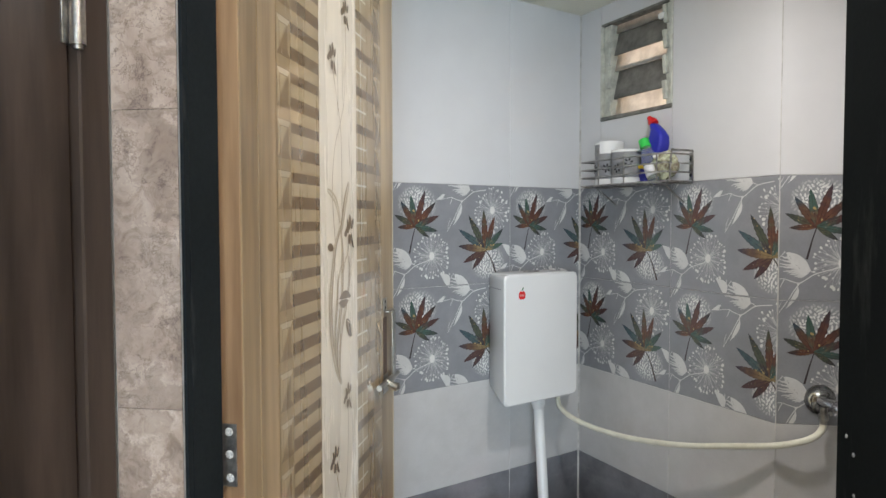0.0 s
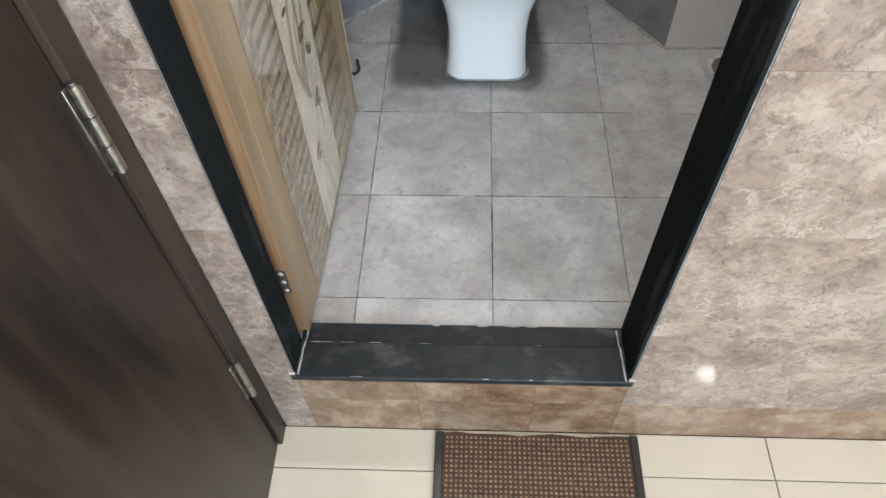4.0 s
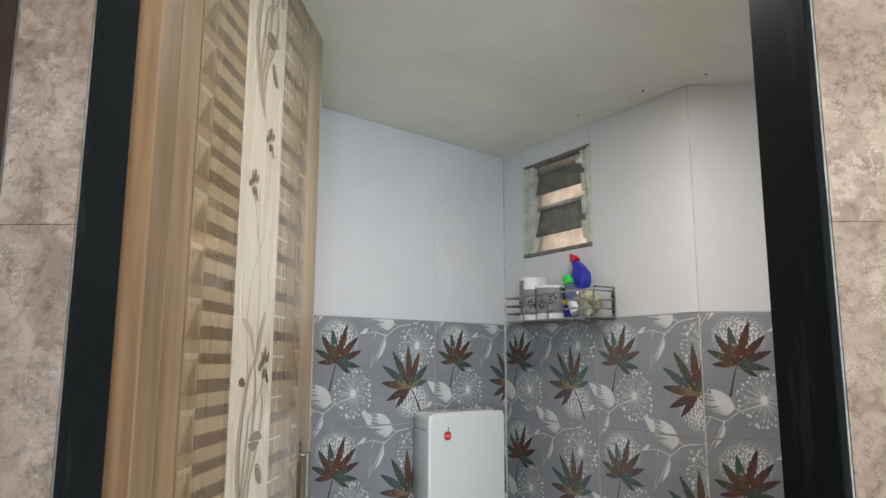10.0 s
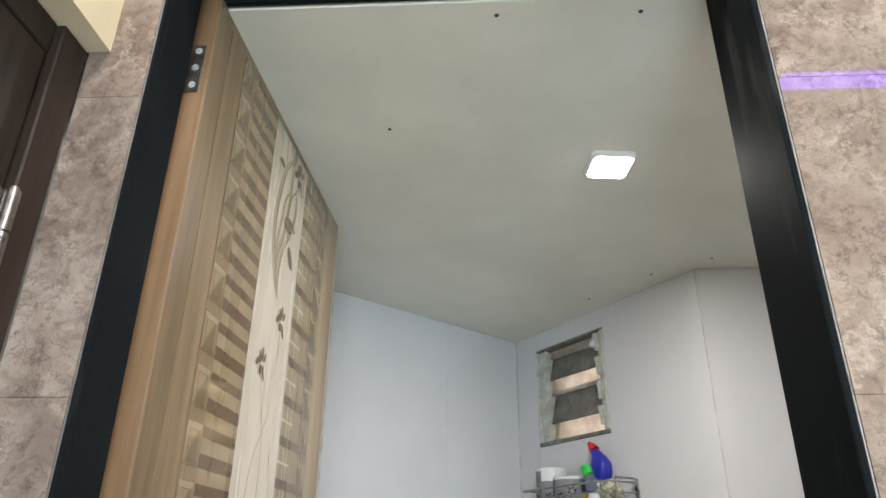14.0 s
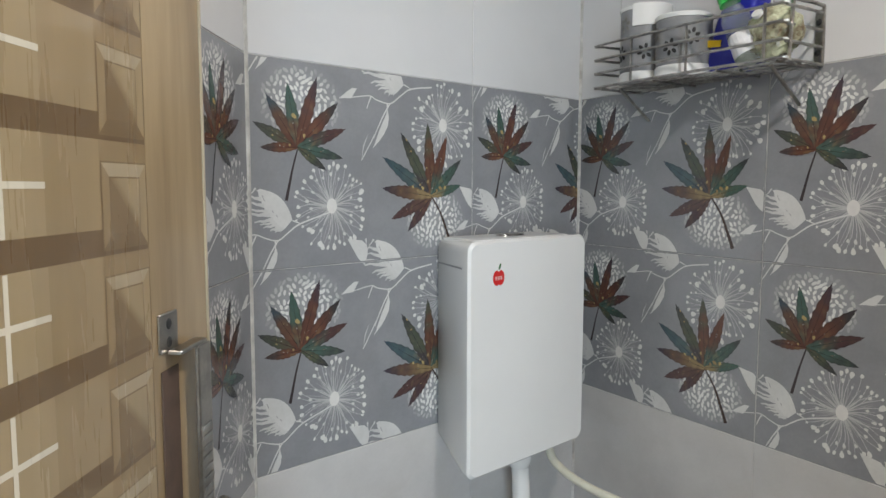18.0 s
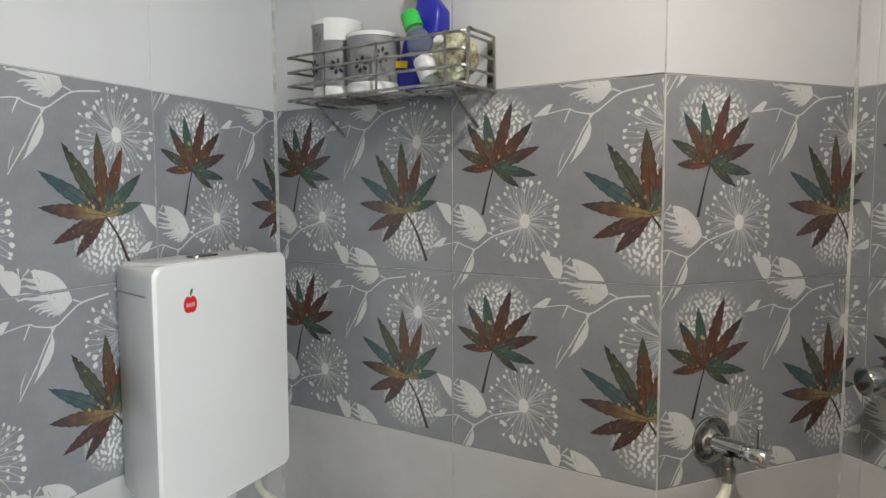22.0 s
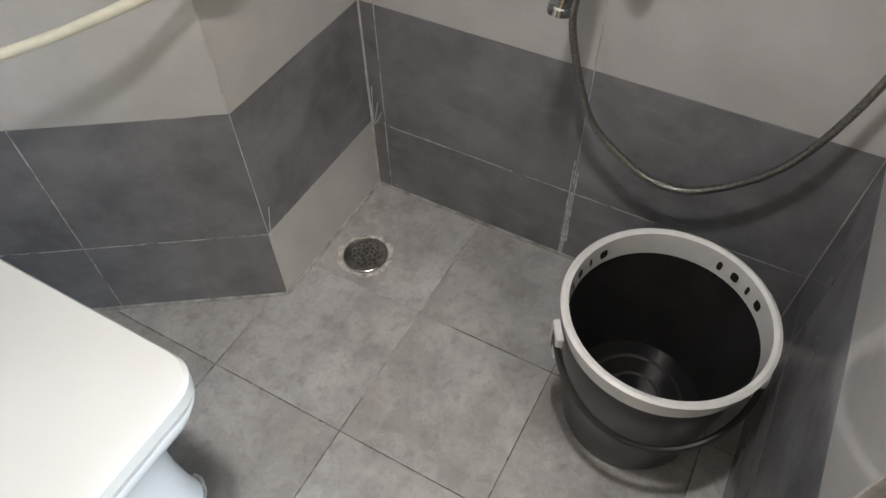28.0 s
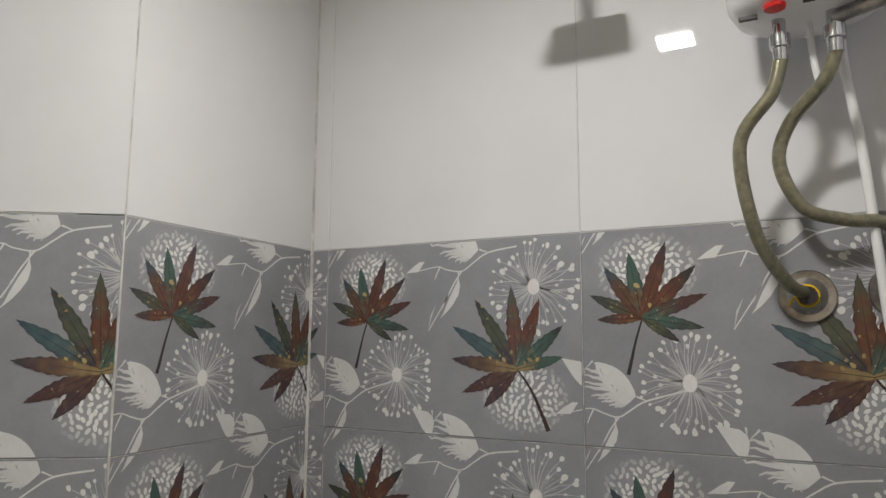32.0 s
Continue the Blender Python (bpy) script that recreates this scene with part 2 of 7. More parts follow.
def marble(name, dark, mid, light, vein, rough=0.06, veins=0.5, chips=0.8):
    """Polished brecciated marble: soft clouds, crumpled flakes with thin pale rims, small dark flecks."""
    m = mat(name, dark, rough)
    nt = m.node_tree
    n, ln = nt.nodes, nt.links
    co, oi = n["Texture Coordinate"], n.new("ShaderNodeObjectInfo")
    shift = n.new("ShaderNodeVectorMath")
    shift.operation = "MULTIPLY_ADD"
    shift.inputs[1].default_value = (31, 17, 23)
    ln.new(oi.outputs["Random"], shift.inputs[0])
    ln.new(co.outputs["Object"], shift.inputs[2])

    def tex(scale, detail, distortion, rough_n=0.6):
        t = n.new("ShaderNodeTexNoise")
        for k, v in (("Scale", scale), ("Detail", detail), ("Distortion", distortion), ("Roughness", rough_n)):
            t.inputs[k].default_value = v
        ln.new(shift.outputs[0], t.inputs["Vector"])
        return t.outputs["Fac"]

    def ramp(source, stops):
        r = n.new("ShaderNodeValToRGB")
        while len(r.color_ramp.elements) < len(stops):
            r.color_ramp.elements.new(0.5)
        for e, (p, c) in zip(r.color_ramp.elements, stops):
            e.position, e.color = p, (*c, 1)
        ln.new(source, r.inputs[0])
        return r.outputs[0]

    def over(kind, a, b, fac):
        x = n.new("ShaderNodeMix")
        x.data_type, x.blend_type = "RGBA", kind
        ln.new(a, x.inputs[6])
        if isinstance(b, tuple):
            x.inputs[7].default_value = (*b, 1)
        else:
            ln.new(b, x.inputs[7])
        if isinstance(fac, float):
            x.inputs[0].default_value = fac
        else:
            ln.new(fac, x.inputs[0])
        return x.outputs[2]

    zero, one = (0, 0, 0), (1, 1, 1)
    def times(a, b):
        k = n.new("ShaderNodeMath")
        k.operation = "MULTIPLY"
        ln.new(a, k.inputs[0])
        if isinstance(b, float):
            k.inputs[1].default_value = b
        else:
            ln.new(b, k.inputs[1])
        return k.outputs[0]

    clouds = ramp(tex(8.0, 9.0, 0.35, 0.66), [(0.34, dark), (0.48, mid), (0.63, light)])
    broad = ramp(tex(2.6, 3.0, 0.2, 0.5), [(0.35, (0.80, 0.77, 0.75)), (0.62, one)])
    c = over("MULTIPLY", clouds, broad, 1.0)
    # crumpled flakes: cells on bent coordinates, each a little lighter or darker, some with a thin pale rim
    bend = n.new("ShaderNodeTexNoise")
    bend.inputs["Scale"].default_value, bend.inputs["Detail"].default_value = 17.0, 7.0
    bend.inputs["Roughness"].default_value = 0.66
    ln.new(shift.outputs[0], bend.inputs["Vector"])
    bent = n.new("ShaderNodeVectorMath")
    bent.operation = "MULTIPLY_ADD"
    bent.inputs[1].default_value = (0.15, 0.15, 0.15)
    ln.new(bend.outputs["Color"], bent.inputs[0])
    ln.new(shift.outputs[0], bent.inputs[2])

    def cells(scale, feature):
        v = n.new("ShaderNodeTexVoronoi")
        v.feature = feature
        v.inputs["Scale"].default_value = scale
        ln.new(bent.outputs[0], v.inputs["Vector"])
        return v.outputs["Color"] if feature == "F1" else v.outputs["Distance"]

    patches = ramp(tex(9.0, 5.0, 0.5, 0.6), [(0.41, zero), (0.55, one)])
    tone = ramp(cells(19.0, "F1"), [(0.10, (0.70, 0.68, 0.67)), (0.80, (1.06, 1.05, 1.04))])
    c = over("MULTIPLY", c, tone, chips)
    grain = ramp(tex(42.0, 8.0, 1.2, 0.7), [(0.36, (0.66, 0.63, 0.61)), (0.50, one), (0.68, (1.10, 1.10, 1.10))])
    c = over("MULTIPLY", c, grain, chips)
    rim = ramp(cells(19.0, "DISTANCE_TO_EDGE"), [(0.0, one), (0.03, (0.55, 0.55, 0.55)), (0.14, zero)])
    gate = ramp(tex(11.0, 3.0, 0.3, 0.6), [(0.50, zero), (0.62, one)])
    c = over("MIX", c, tuple(min(1, k * 1.42) for k in light), times(times(rim, gate), veins))
    curl = ramp(cells(31.0, "DISTANCE_TO_EDGE"), [(0.0, one), (0.014, (0.7, 0.7, 0.7)), (0.045, zero)])
    c = over("MIX", c, vein, times(times(curl, patches), 0.8 * chips))
    flecks = ramp(tex(58.0, 6.0, 0.9, 0.7), [(0.585, zero), (0.67, one)])
    c = over("MIX", c, vein, times(times(flecks, patches), 0.5 * chips + 0.1))
    ln.new(c, n["Principled BSDF"].inputs["Base Color"])
    return m


MARBLE = marble("marble_tile", (0.216, 0.161, 0.131), (0.308, 0.243, 0.203), (0.398, 0.328, 0.280), (0.080, 0.056, 0.045), 0.014)
STAINED = marble("stained_marble_tile", (0.14, 0.085, 0.05), (0.25, 0.165, 0.105), (0.38, 0.29, 0.21), (0.11, 0.065, 0.04), 0.2, 0.1, 0.6)
FLOOR_TILE = marble("grey_cement_tile", (0.315, 0.317, 0.321), (0.385, 0.386, 0.388), (0.455, 0.455, 0.455), (0.19, 0.184, 0.176), 0.38, 0.0, 0.36)
HALL_TILE = mat("cream_floor_tile", (0.52, 0.47, 0.39), 0.035, vary=0.03, scale=6, per_object=1)
LAMP_ON = glow("lit_diffuser", (1.0, 0.98, 0.95), 14.0)
PURPLE_LED = glow("purple_led", (0.26, 0.12, 1.0), 13.0)
MAT_DARK = mat("brown_fibre", (0.060, 0.032, 0.019), 0.9, vary=0.3, scale=80, bump=0.5, bump_scale=500)
MAT_LIGHT = mat("tan_fibre", (0.20, 0.135, 0.09), 0.9, vary=0.3, scale=80)


def hazed(m, colour, strength, factors, lo=0.56, hi=0.72):
    """Dried pale streaks wiped over a glaze."""
    nt = m.node_tree
    n, ln = nt.nodes, nt.links
    p = n["Principled BSDF"]
    source = p.inputs["Base Color"].links[0].from_socket
    mp, tx, rg, mx = (n.new("ShaderNode" + k) for k in ("Mapping", "TexNoise", "MapRange", "Mix"))
    mp.inputs["Scale"].default_value = factors
    ln.new(n.new("ShaderNodeNewGeometry").outputs["Position"], mp.inputs[0])
    ln.new(mp.outputs[0], tx.inputs["Vector"])
    tx.inputs["Scale"].default_value, tx.inputs["Detail"].default_value, tx.inputs["Roughness"].default_value = 1.0, 7.0, 0.62
    rg.inputs[1].default_value, rg.inputs[2].default_value, rg.inputs[4].default_value = lo, hi, strength
    ln.new(tx.outputs["Fac"], rg.inputs[0])
    mx.data_type = "RGBA"
    ln.new(rg.outputs[0], mx.inputs[0])
    ln.new(source, mx.inputs[6])
    mx.inputs[7].default_value = (*colour, 1)
    ln.new(mx.outputs[2], p.inputs["Base Color"])


hazed(DARK_TILE, (0.30, 0.295, 0.29), 0.38, (5.0, 5.0, 17.0))
hazed(LIGHT_TILE, (0.42, 0.40, 0.38), 0.3, (4.0, 4.0, 9.0))
hazed(FLOOR_TILE, (0.185, 0.168, 0.148), 0.62, (26.0, 26.0, 26.0), 0.56, 0.74)
hazed(GRANITE, (0.12, 0.12, 0.12), 0.36, (6.0, 14.0, 3.0), 0.55, 0.75)
SILL_GRANITE = mat("scuffed_granite", (0.016, 0.018, 0.020), 0.42, vary=0.3, scale=20, fine=0.25, spec=0.25)
hazed(SILL_GRANITE, (0.20, 0.20, 0.20), 0.45, (7.0, 12.0, 4.0), 0.54, 0.78)


def add_dark_patch(m, centre, half, soft, strength):
    """A darker patch of rounded outline on the floor, with a ragged soft edge."""
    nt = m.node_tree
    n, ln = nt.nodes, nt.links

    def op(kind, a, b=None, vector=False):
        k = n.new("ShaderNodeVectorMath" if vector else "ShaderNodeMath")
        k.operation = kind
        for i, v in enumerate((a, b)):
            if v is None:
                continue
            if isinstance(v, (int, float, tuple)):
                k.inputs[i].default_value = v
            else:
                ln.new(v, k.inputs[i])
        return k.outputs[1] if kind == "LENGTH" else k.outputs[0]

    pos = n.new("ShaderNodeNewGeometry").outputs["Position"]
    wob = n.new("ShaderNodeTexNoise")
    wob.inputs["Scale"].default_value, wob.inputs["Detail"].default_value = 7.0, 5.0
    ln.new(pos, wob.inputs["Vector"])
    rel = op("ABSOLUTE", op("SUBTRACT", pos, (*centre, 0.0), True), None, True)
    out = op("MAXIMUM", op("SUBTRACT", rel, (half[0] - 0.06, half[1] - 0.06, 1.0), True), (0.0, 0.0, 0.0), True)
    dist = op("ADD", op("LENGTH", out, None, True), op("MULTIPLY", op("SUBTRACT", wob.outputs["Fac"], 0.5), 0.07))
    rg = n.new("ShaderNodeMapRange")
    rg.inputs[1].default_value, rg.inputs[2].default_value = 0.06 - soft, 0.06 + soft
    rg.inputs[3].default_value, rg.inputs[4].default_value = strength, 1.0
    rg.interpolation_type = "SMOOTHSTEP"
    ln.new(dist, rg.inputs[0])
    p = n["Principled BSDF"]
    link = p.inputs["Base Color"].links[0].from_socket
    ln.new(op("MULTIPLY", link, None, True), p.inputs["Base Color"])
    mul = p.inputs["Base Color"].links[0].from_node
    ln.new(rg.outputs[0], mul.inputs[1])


# darker floor patch around the toilet's foot
add_dark_patch(FLOOR_TILE, (0.020, 1.32), (0.222, 0.42), 0.022, 0.42)


# ---- mesh helpers ----
def part(name, bm, material, parent=None, label="", smooth=False):
    me = bpy.data.meshes.new(name)
    bm.normal_update()
    bm.to_mesh(me)
    bm.free()
    for m in material if isinstance(material, (list, tuple)) else [material]:
        me.materials.append(m)
    if smooth:
        me.shade_smooth()
        me.set_sharp_from_angle(angle=radians(38))
    ob = new(name, me)
    if parent is not None:
        ob.parent = parent
    if label:
        ob["label"] = label
    return ob


def thing(name, label, category, group="", kind="", at=None):
    ob = new(name)
    ob.empty_display_size = 0.05
    if at is not None:
        ob.matrix_world = at
    return tagged(ob, label, category, group, kind)


def box(x0, x1, y0, y1, z0, z1, bevel=0.0, bm=None, seg=1, index=0):
    bm = bm or bmesh.new()
    lo = bmesh.ops.create_cube(bm, size=1.0)["verts"]
    for v in lo:
        v.co = Vector(((x0 + x1) / 2 + v.co.x * (x1 - x0), (y0 + y1) / 2 + v.co.y * (y1 - y0), (z0 + z1) / 2 + v.co.z * (z1 - z0)))
    faces = {f for v in lo for f in v.link_faces}
    for f in faces:
        f.material_index = index
    if bevel:
        bmesh.ops.bevel(bm, geom=list({e for v in lo for e in v.link_edges}), offset=bevel, segments=seg, affect="EDGES", profile=0.5)
    return bm


def basis(way):
    w = Vector(way).normalized()
    a = w.orthogonal().normalized()
    return a, w.cross(a), w


def lathe(profile, at=(0, 0, 0), way=(0, 0, 1), seg=28, bm=None, index=0):
    """A turned shape: rows of (radius, distance along the axis)."""
    bm = bm or bmesh.new()
    a, b, w = basis(way)
    rings = []
    for r, h in profile:
        c = Vector(at) + w * h
        if r < 1e-6:
            rings.append([bm.verts.new(c)])
        else:
            rings.append([bm.verts.new(c + a * r * math.cos(2 * math.pi * i / seg) + b * r * math.sin(2 * math.pi * i / seg)) for i in range(seg)])
    for p, q in zip(rings, rings[1:]):
        for i in range(seg):
            j = (i + 1) % seg
            if len(p) == 1 and len(q) == 1:
                continue
            corners = [p[0], q[j], q[i]] if len(p) == 1 else [p[i], p[j], q[0]] if len(q) == 1 else [p[i], p[j], q[j], q[i]]
            bm.faces.new(corners).material_index = index
    bmesh.ops.recalc_face_normals(bm, faces=bm.faces)
    return bm


def rod(p0, p1, r, r1=None, seg=14, bm=None):
    d = (Vector(p1) - Vector(p0)).length
    return lathe([(0, 0), (r, 0), (r if r1 is None else r1, d), (0, d)], p0, Vector(p1) - Vector(p0), seg, bm)


def curve_points(pts, steps=8):
    pts = [Vector(p) for p in pts]
    out = []
    for i in range(len(pts) - 1):
        p0, p1, p2, p3 = pts[max(i - 1, 0)], pts[i], pts[i + 1], pts[min(i + 2, len(pts) - 1)]
        for k in range(steps):
            s = k / steps
            out.append(0.5 * (2 * p1 + (p2 - p0) * s + (2 * p0 - 5 * p1 + 4 * p2 - p3) * s * s + (3 * p1 - p0 - 3 * p2 + p3) * s ** 3))
    return out + [pts[-1]]


def tube(pts, r, seg=10, steps=8, bm=None, closed=False):
    bm = bm or bmesh.new()
    line = curve_points(pts, steps) if steps > 1 else [Vector(p) for p in pts]
    rings, a = [], None
    for i, p in enumerate(line):
        w = (line[min(i + 1, len(line) - 1)] - line[max(i - 1, 0)]).normalized()
        a = (w.orthogonal() if a is None else a - w * a.dot(w)).normalized()
        b = w.cross(a)
        rings.append([bm.verts.new(p + (a * math.cos(2 * math.pi * k / seg) + b * math.sin(2 * math.pi * k / seg)) * r) for k in range(seg)])
    for p, q in zip(rings, rings[1:]):
        for k in range(seg):
            bm.faces.new((p[k], p[(k + 1) % seg], q[(k + 1) % seg], q[k]))
    bm.faces.new(rings[0][::-1])
    bm.faces.new(rings[-1])
    return bm


def rounded(w, d, r, seg=5):
    """Points round a rectangle of half sizes w, d with corners of radius r."""
    out = []
    for cx, cy, a0 in ((w - r, d - r, 0), (-w + r, d - r, 90), (-w + r, -d + r, 180), (w - r, -d + r, 270)):
        out += [(cx + r * math.cos(radians(a0 + 90 * k / seg)), cy + r * math.sin(radians(a0 + 90 * k / seg))) for k in range(seg + 1)]
    return out


def loft(rings, bm=None, index=0):
    """A closed skin through rings of equal count."""
    bm = bm or bmesh.new()
    made = [[bm.verts.new(p) for p in ring] for ring in rings]
    n = len(made[0])
    for p, q in zip(made, made[1:]):
        for k in range(n):
            bm.faces.new((p[k], p[(k + 1) % n], q[(k + 1) % n], q[k])).material_index = index
    bm.faces.new(made[0][::-1]).material_index = index
    bm.faces.new(made[-1]).material_index = index
    bmesh.ops.recalc_face_normals(bm, faces=bm.faces)
    return bm


def wall_pose(p0, p1, z=0.0):
    """u along the wall from p0, v up, and the third axis out of the wall into the room."""
    d = (Vector((*p1, 0)) - Vector((*p0, 0))).normalized()
    nrm = d.cross(Vector((0, 0, 1)))
    m = Matrix.Identity(4)
    for i, axis in enumerate((d, Vector((0, 0, 1)), nrm)):
        for r in range(3):
            m[r][i] = axis[r]
    m[0][3], m[1][3], m[2][3] = p0[0], p0[1], z
    return m


# ---- printed tile: one design of 0.45 by 0.30 m ----
GREY = (0.262, 0.267, 0.286)
PALE = (0.63, 0.63, 0.625)
TW, TH, JOINT = 0.45, 0.30, 0.0010


def blend(a, b, s):
    return tuple(x + (y - x) * s for x, y in zip(a, b))


def leaflet(out, base, tip, width, stops, lift, teeth=7, rng=random, specks=6):
    """A serrated leaf blade on both sides of its rib, mottled through three colours from the base to the tip, darker at its edge."""
    b, t = Vector(base), Vector(tip)
    d = t - b
    long2 = d.length_squared
    side = Vector((-d.y, d.x)).normalized()
    n = teeth * 2
    prof = lambda s: width * 1.08 * (math.sin(math.pi * min(1, max(0, s * 0.86 + 0.10))) ** 1.1)  # noqa: E731
    seed = rng.uniform(0, 50)

    def colour(p):
        q = Vector(p) - b
        s, w = q.dot(d) / long2, abs(q.dot(side))
        k = min(1, max(0, s * 1.1 - 0.05 + 0.34 * noise.noise((p[0] * 70, p[1] * 70, seed))))
        c = blend(stops[0], stops[1], k * 2) if k < 0.5 else blend(stops[1], stops[2], k * 2 - 1)
        k = noise.noise((p[0] * 160, p[1] * 160, seed + 9))
        c = blend(c, (0.36, 0.28, 0.13), max(0, k - 0.1) * (0.6 if s < 0.4 else 0.22)) if s < 0.8 else c
        c = blend(c, (0.04, 0.033, 0.036), max(0, -k) * 0.45)
        return blend(c, (0.032, 0.028, 0.03), 0.40) if w > prof(s) * 0.9 or s > 0.96 else c

    for sgn in (1, -1):
        for k in range(n):
            s0, s1 = k / n, (k + 1) / n
            w0 = prof(s0) * (0.93 if k % 2 == 0 else 1.13)
            w1 = prof(s1) * (1.13 if k % 2 == 0 else 0.93) if k < n - 1 else 0.0
            p = [b + d * s0, b + d * s1, b + d * s1 + side * sgn * w1 * 0.62, b + d * s0 + side * sgn * w0 * 0.62]
            r = [b + d * s0 + side * sgn * w0 * 0.62, b + d * s1 + side * sgn * w1 * 0.62, b + d * s1 + side * sgn * w1, b + d * s0 + side * sgn * w0]
            out.append((p if sgn < 0 else p[::-1], colour, lift))
            if w1 > 0:
                out.append((r if sgn < 0 else r[::-1], colour, lift))
    for _ in range(specks - 2):
        s, w = rng.uniform(0.08, 0.72), rng.uniform(-0.6, 0.6)
        oval(out, b + d * s + side * w * prof(s), rng.uniform(0.0004, 0.0009), rng.uniform(1.0, 2.6), rng.uniform(0, 3), blend(stops[1], rng.choice(((0.46, 0.36, 0.17), (0.44, 0.42, 0.38), (0.34, 0.17, 0.09))), rng.uniform(0.35, 0.9)), lift + 0.00002, 6)
    out.append(([b + side * 0.0006, b - side * 0.0006, t], blend(stops[0], (0.02, 0.018, 0.02), 0.75), lift + 0.00003))


def stroke(out, pts, w0, w1, colour, lift, steps=6):
    line = curve_points([(*p, 0) for p in pts], steps)
    for i in range(len(line) - 1):
        a, b = line[i].to_2d(), line[i + 1].to_2d()
        s = Vector((-(b - a).y, (b - a).x)).normalized()
        wa, wb = (w0 + (w1 - w0) * k / (len(line) - 1) for k in (i, i + 1))
        out.append(([a - s * wa, b - s * wb, b + s * wb, a + s * wa], colour, lift))


def oval(out, c, r, stretch, turn, colour, lift, n=8, point=0.0):
    """An ellipse; point draws its back end out into a drop."""
    cs, sn = math.cos(turn), math.sin(turn)
    pts = []
    for k in range(n):
        a = 2 * math.pi * k / n
        x, y = r * stretch * math.cos(a), r * math.sin(a) * (1 + point * math.cos(a))
        pts.append(Vector((c[0] + x * cs - y * sn, c[1] + x * sn + y * cs)))
    out.append((pts, colour, lift))


def halo(out, c, rx, ry, strength, lift):
    """A soft pale bloom that fades into the grey ground."""
    def colour(p):
        r = math.hypot((p[0] - c[0]) / rx, (p[1] - c[1]) / ry)
        return blend(GREY, PALE, strength * max(0.0, 1 - r) ** 0.8)

    at = lambda k, q: Vector((c[0] + rx * q * math.cos(k * math.pi / 12), c[1] + ry * q * math.sin(k * math.pi / 12)))  # noqa: E731
    for q0, q1 in ((0.0, 0.4), (0.4, 0.6), (0.6, 0.8), (0.8, 1.0)):
        for k in range(24):
            ring = [at(k, q0), at(k, q1), at(k + 1, q1), at(k + 1, q0)]
            out.append((ring if q0 else ring[:3], colour, lift))


def dandelion(out, c, ring, seed):
    rng = random.Random(seed)
    n = 38
    for k in range(n):
        a = 2 * math.pi * (k + rng.uniform(-0.36, 0.36)) / n
        far = ring * rng.choice((rng.uniform(0.95, 1.0), rng.uniform(0.86, 0.95), rng.uniform(0.74, 0.86)))
        e = (c[0] + far * math.cos(a), c[1] + far * math.sin(a))
        bow = rng.choice((-0.13, 0.10, 0.15))
        mid = (c[0] + far * 0.55 * math.cos(a + bow), c[1] + far * 0.55 * math.sin(a + bow))
        stroke(out, [c, mid, e], 0.0008, 0.0003, (0.50, 0.50, 0.505), 0.00012, 4)
        big = rng.choice((0.0020, 0.0026, 0.0030, 0.0036, 0.0043)) * ring / 0.069
        oval(out, e, big, rng.uniform(1.1, 1.6), a + rng.uniform(-0.5, 0.5), (0.66, 0.66, 0.645), 0.00018, 10, rng.uniform(0.05, 0.45))
        if k % 2:
            b2 = a + rng.uniform(0.06, 0.16)
            e2 = (c[0] + far * rng.uniform(0.58, 0.8) * math.cos(b2), c[1] + far * rng.uniform(0.58, 0.8) * math.sin(b2))
            oval(out, e2, rng.uniform(0.0015, 0.0026), rng.uniform(1.2, 1.7), b2, (0.60, 0.60, 0.59), 0.00018, 8, 0.35)
    for k in range(56):
        a = 2 * math.pi * k / 56 + rng.uniform(-0.06, 0.06)
        far = ring * rng.uniform(0.42, 0.86)
        bow = rng.uniform(-0.12, 0.12)
        stroke(out, [c, (c[0] + far * 0.5 * math.cos(a + bow), c[1] + far * 0.5 * math.sin(a + bow)), (c[0] + far * math.cos(a), c[1] + far * math.sin(a))], 0.0007, 0.0002, (0.415, 0.415, 0.42), 0.0001, 2)
    oval(out, c, 0.0094, 1.25, 1.57, (0.72, 0.71, 0.69), 0.0002, 16)


def petals(out, c, rx, ry, seed, count=2600):
    """Grains laid close together without touching, fading out towards the rim."""
    rng = random.Random(seed)
    laid = []
    for _ in range(count):
        a, r = rng.uniform(0, 2 * math.pi), math.sqrt(rng.random()) * 1.08
        p = (c[0] + rx * r * math.cos(a), c[1] + ry * r * math.sin(a))
        turn = rng.choice((0.6, 0.9, 1.3, 1.7, 2.1, 2.6)) + rng.uniform(-0.15, 0.15)
        if any((p[0] - q[0]) ** 2 + (p[1] - q[1]) ** 2 < (0.0080 if abs(math.sin(turn - q[2])) > 0.4 else 0.0064) ** 2 for q in laid):
            continue
        laid.append((*p, turn))
        fade = min(1.0, max(0.0, (1.08 - r) / 0.42))
        oval(out, p, rng.uniform(0.0023, 0.0028), rng.uniform(1.7, 2.0), turn, blend(GREY, (0.75, 0.75, 0.73), 0.12 + 0.88 * fade ** 0.7 * rng.uniform(0.88, 1)), 0.00007 + 0.00003 * rng.random(), 8)


SPRAY_LIFT = [0.00013]


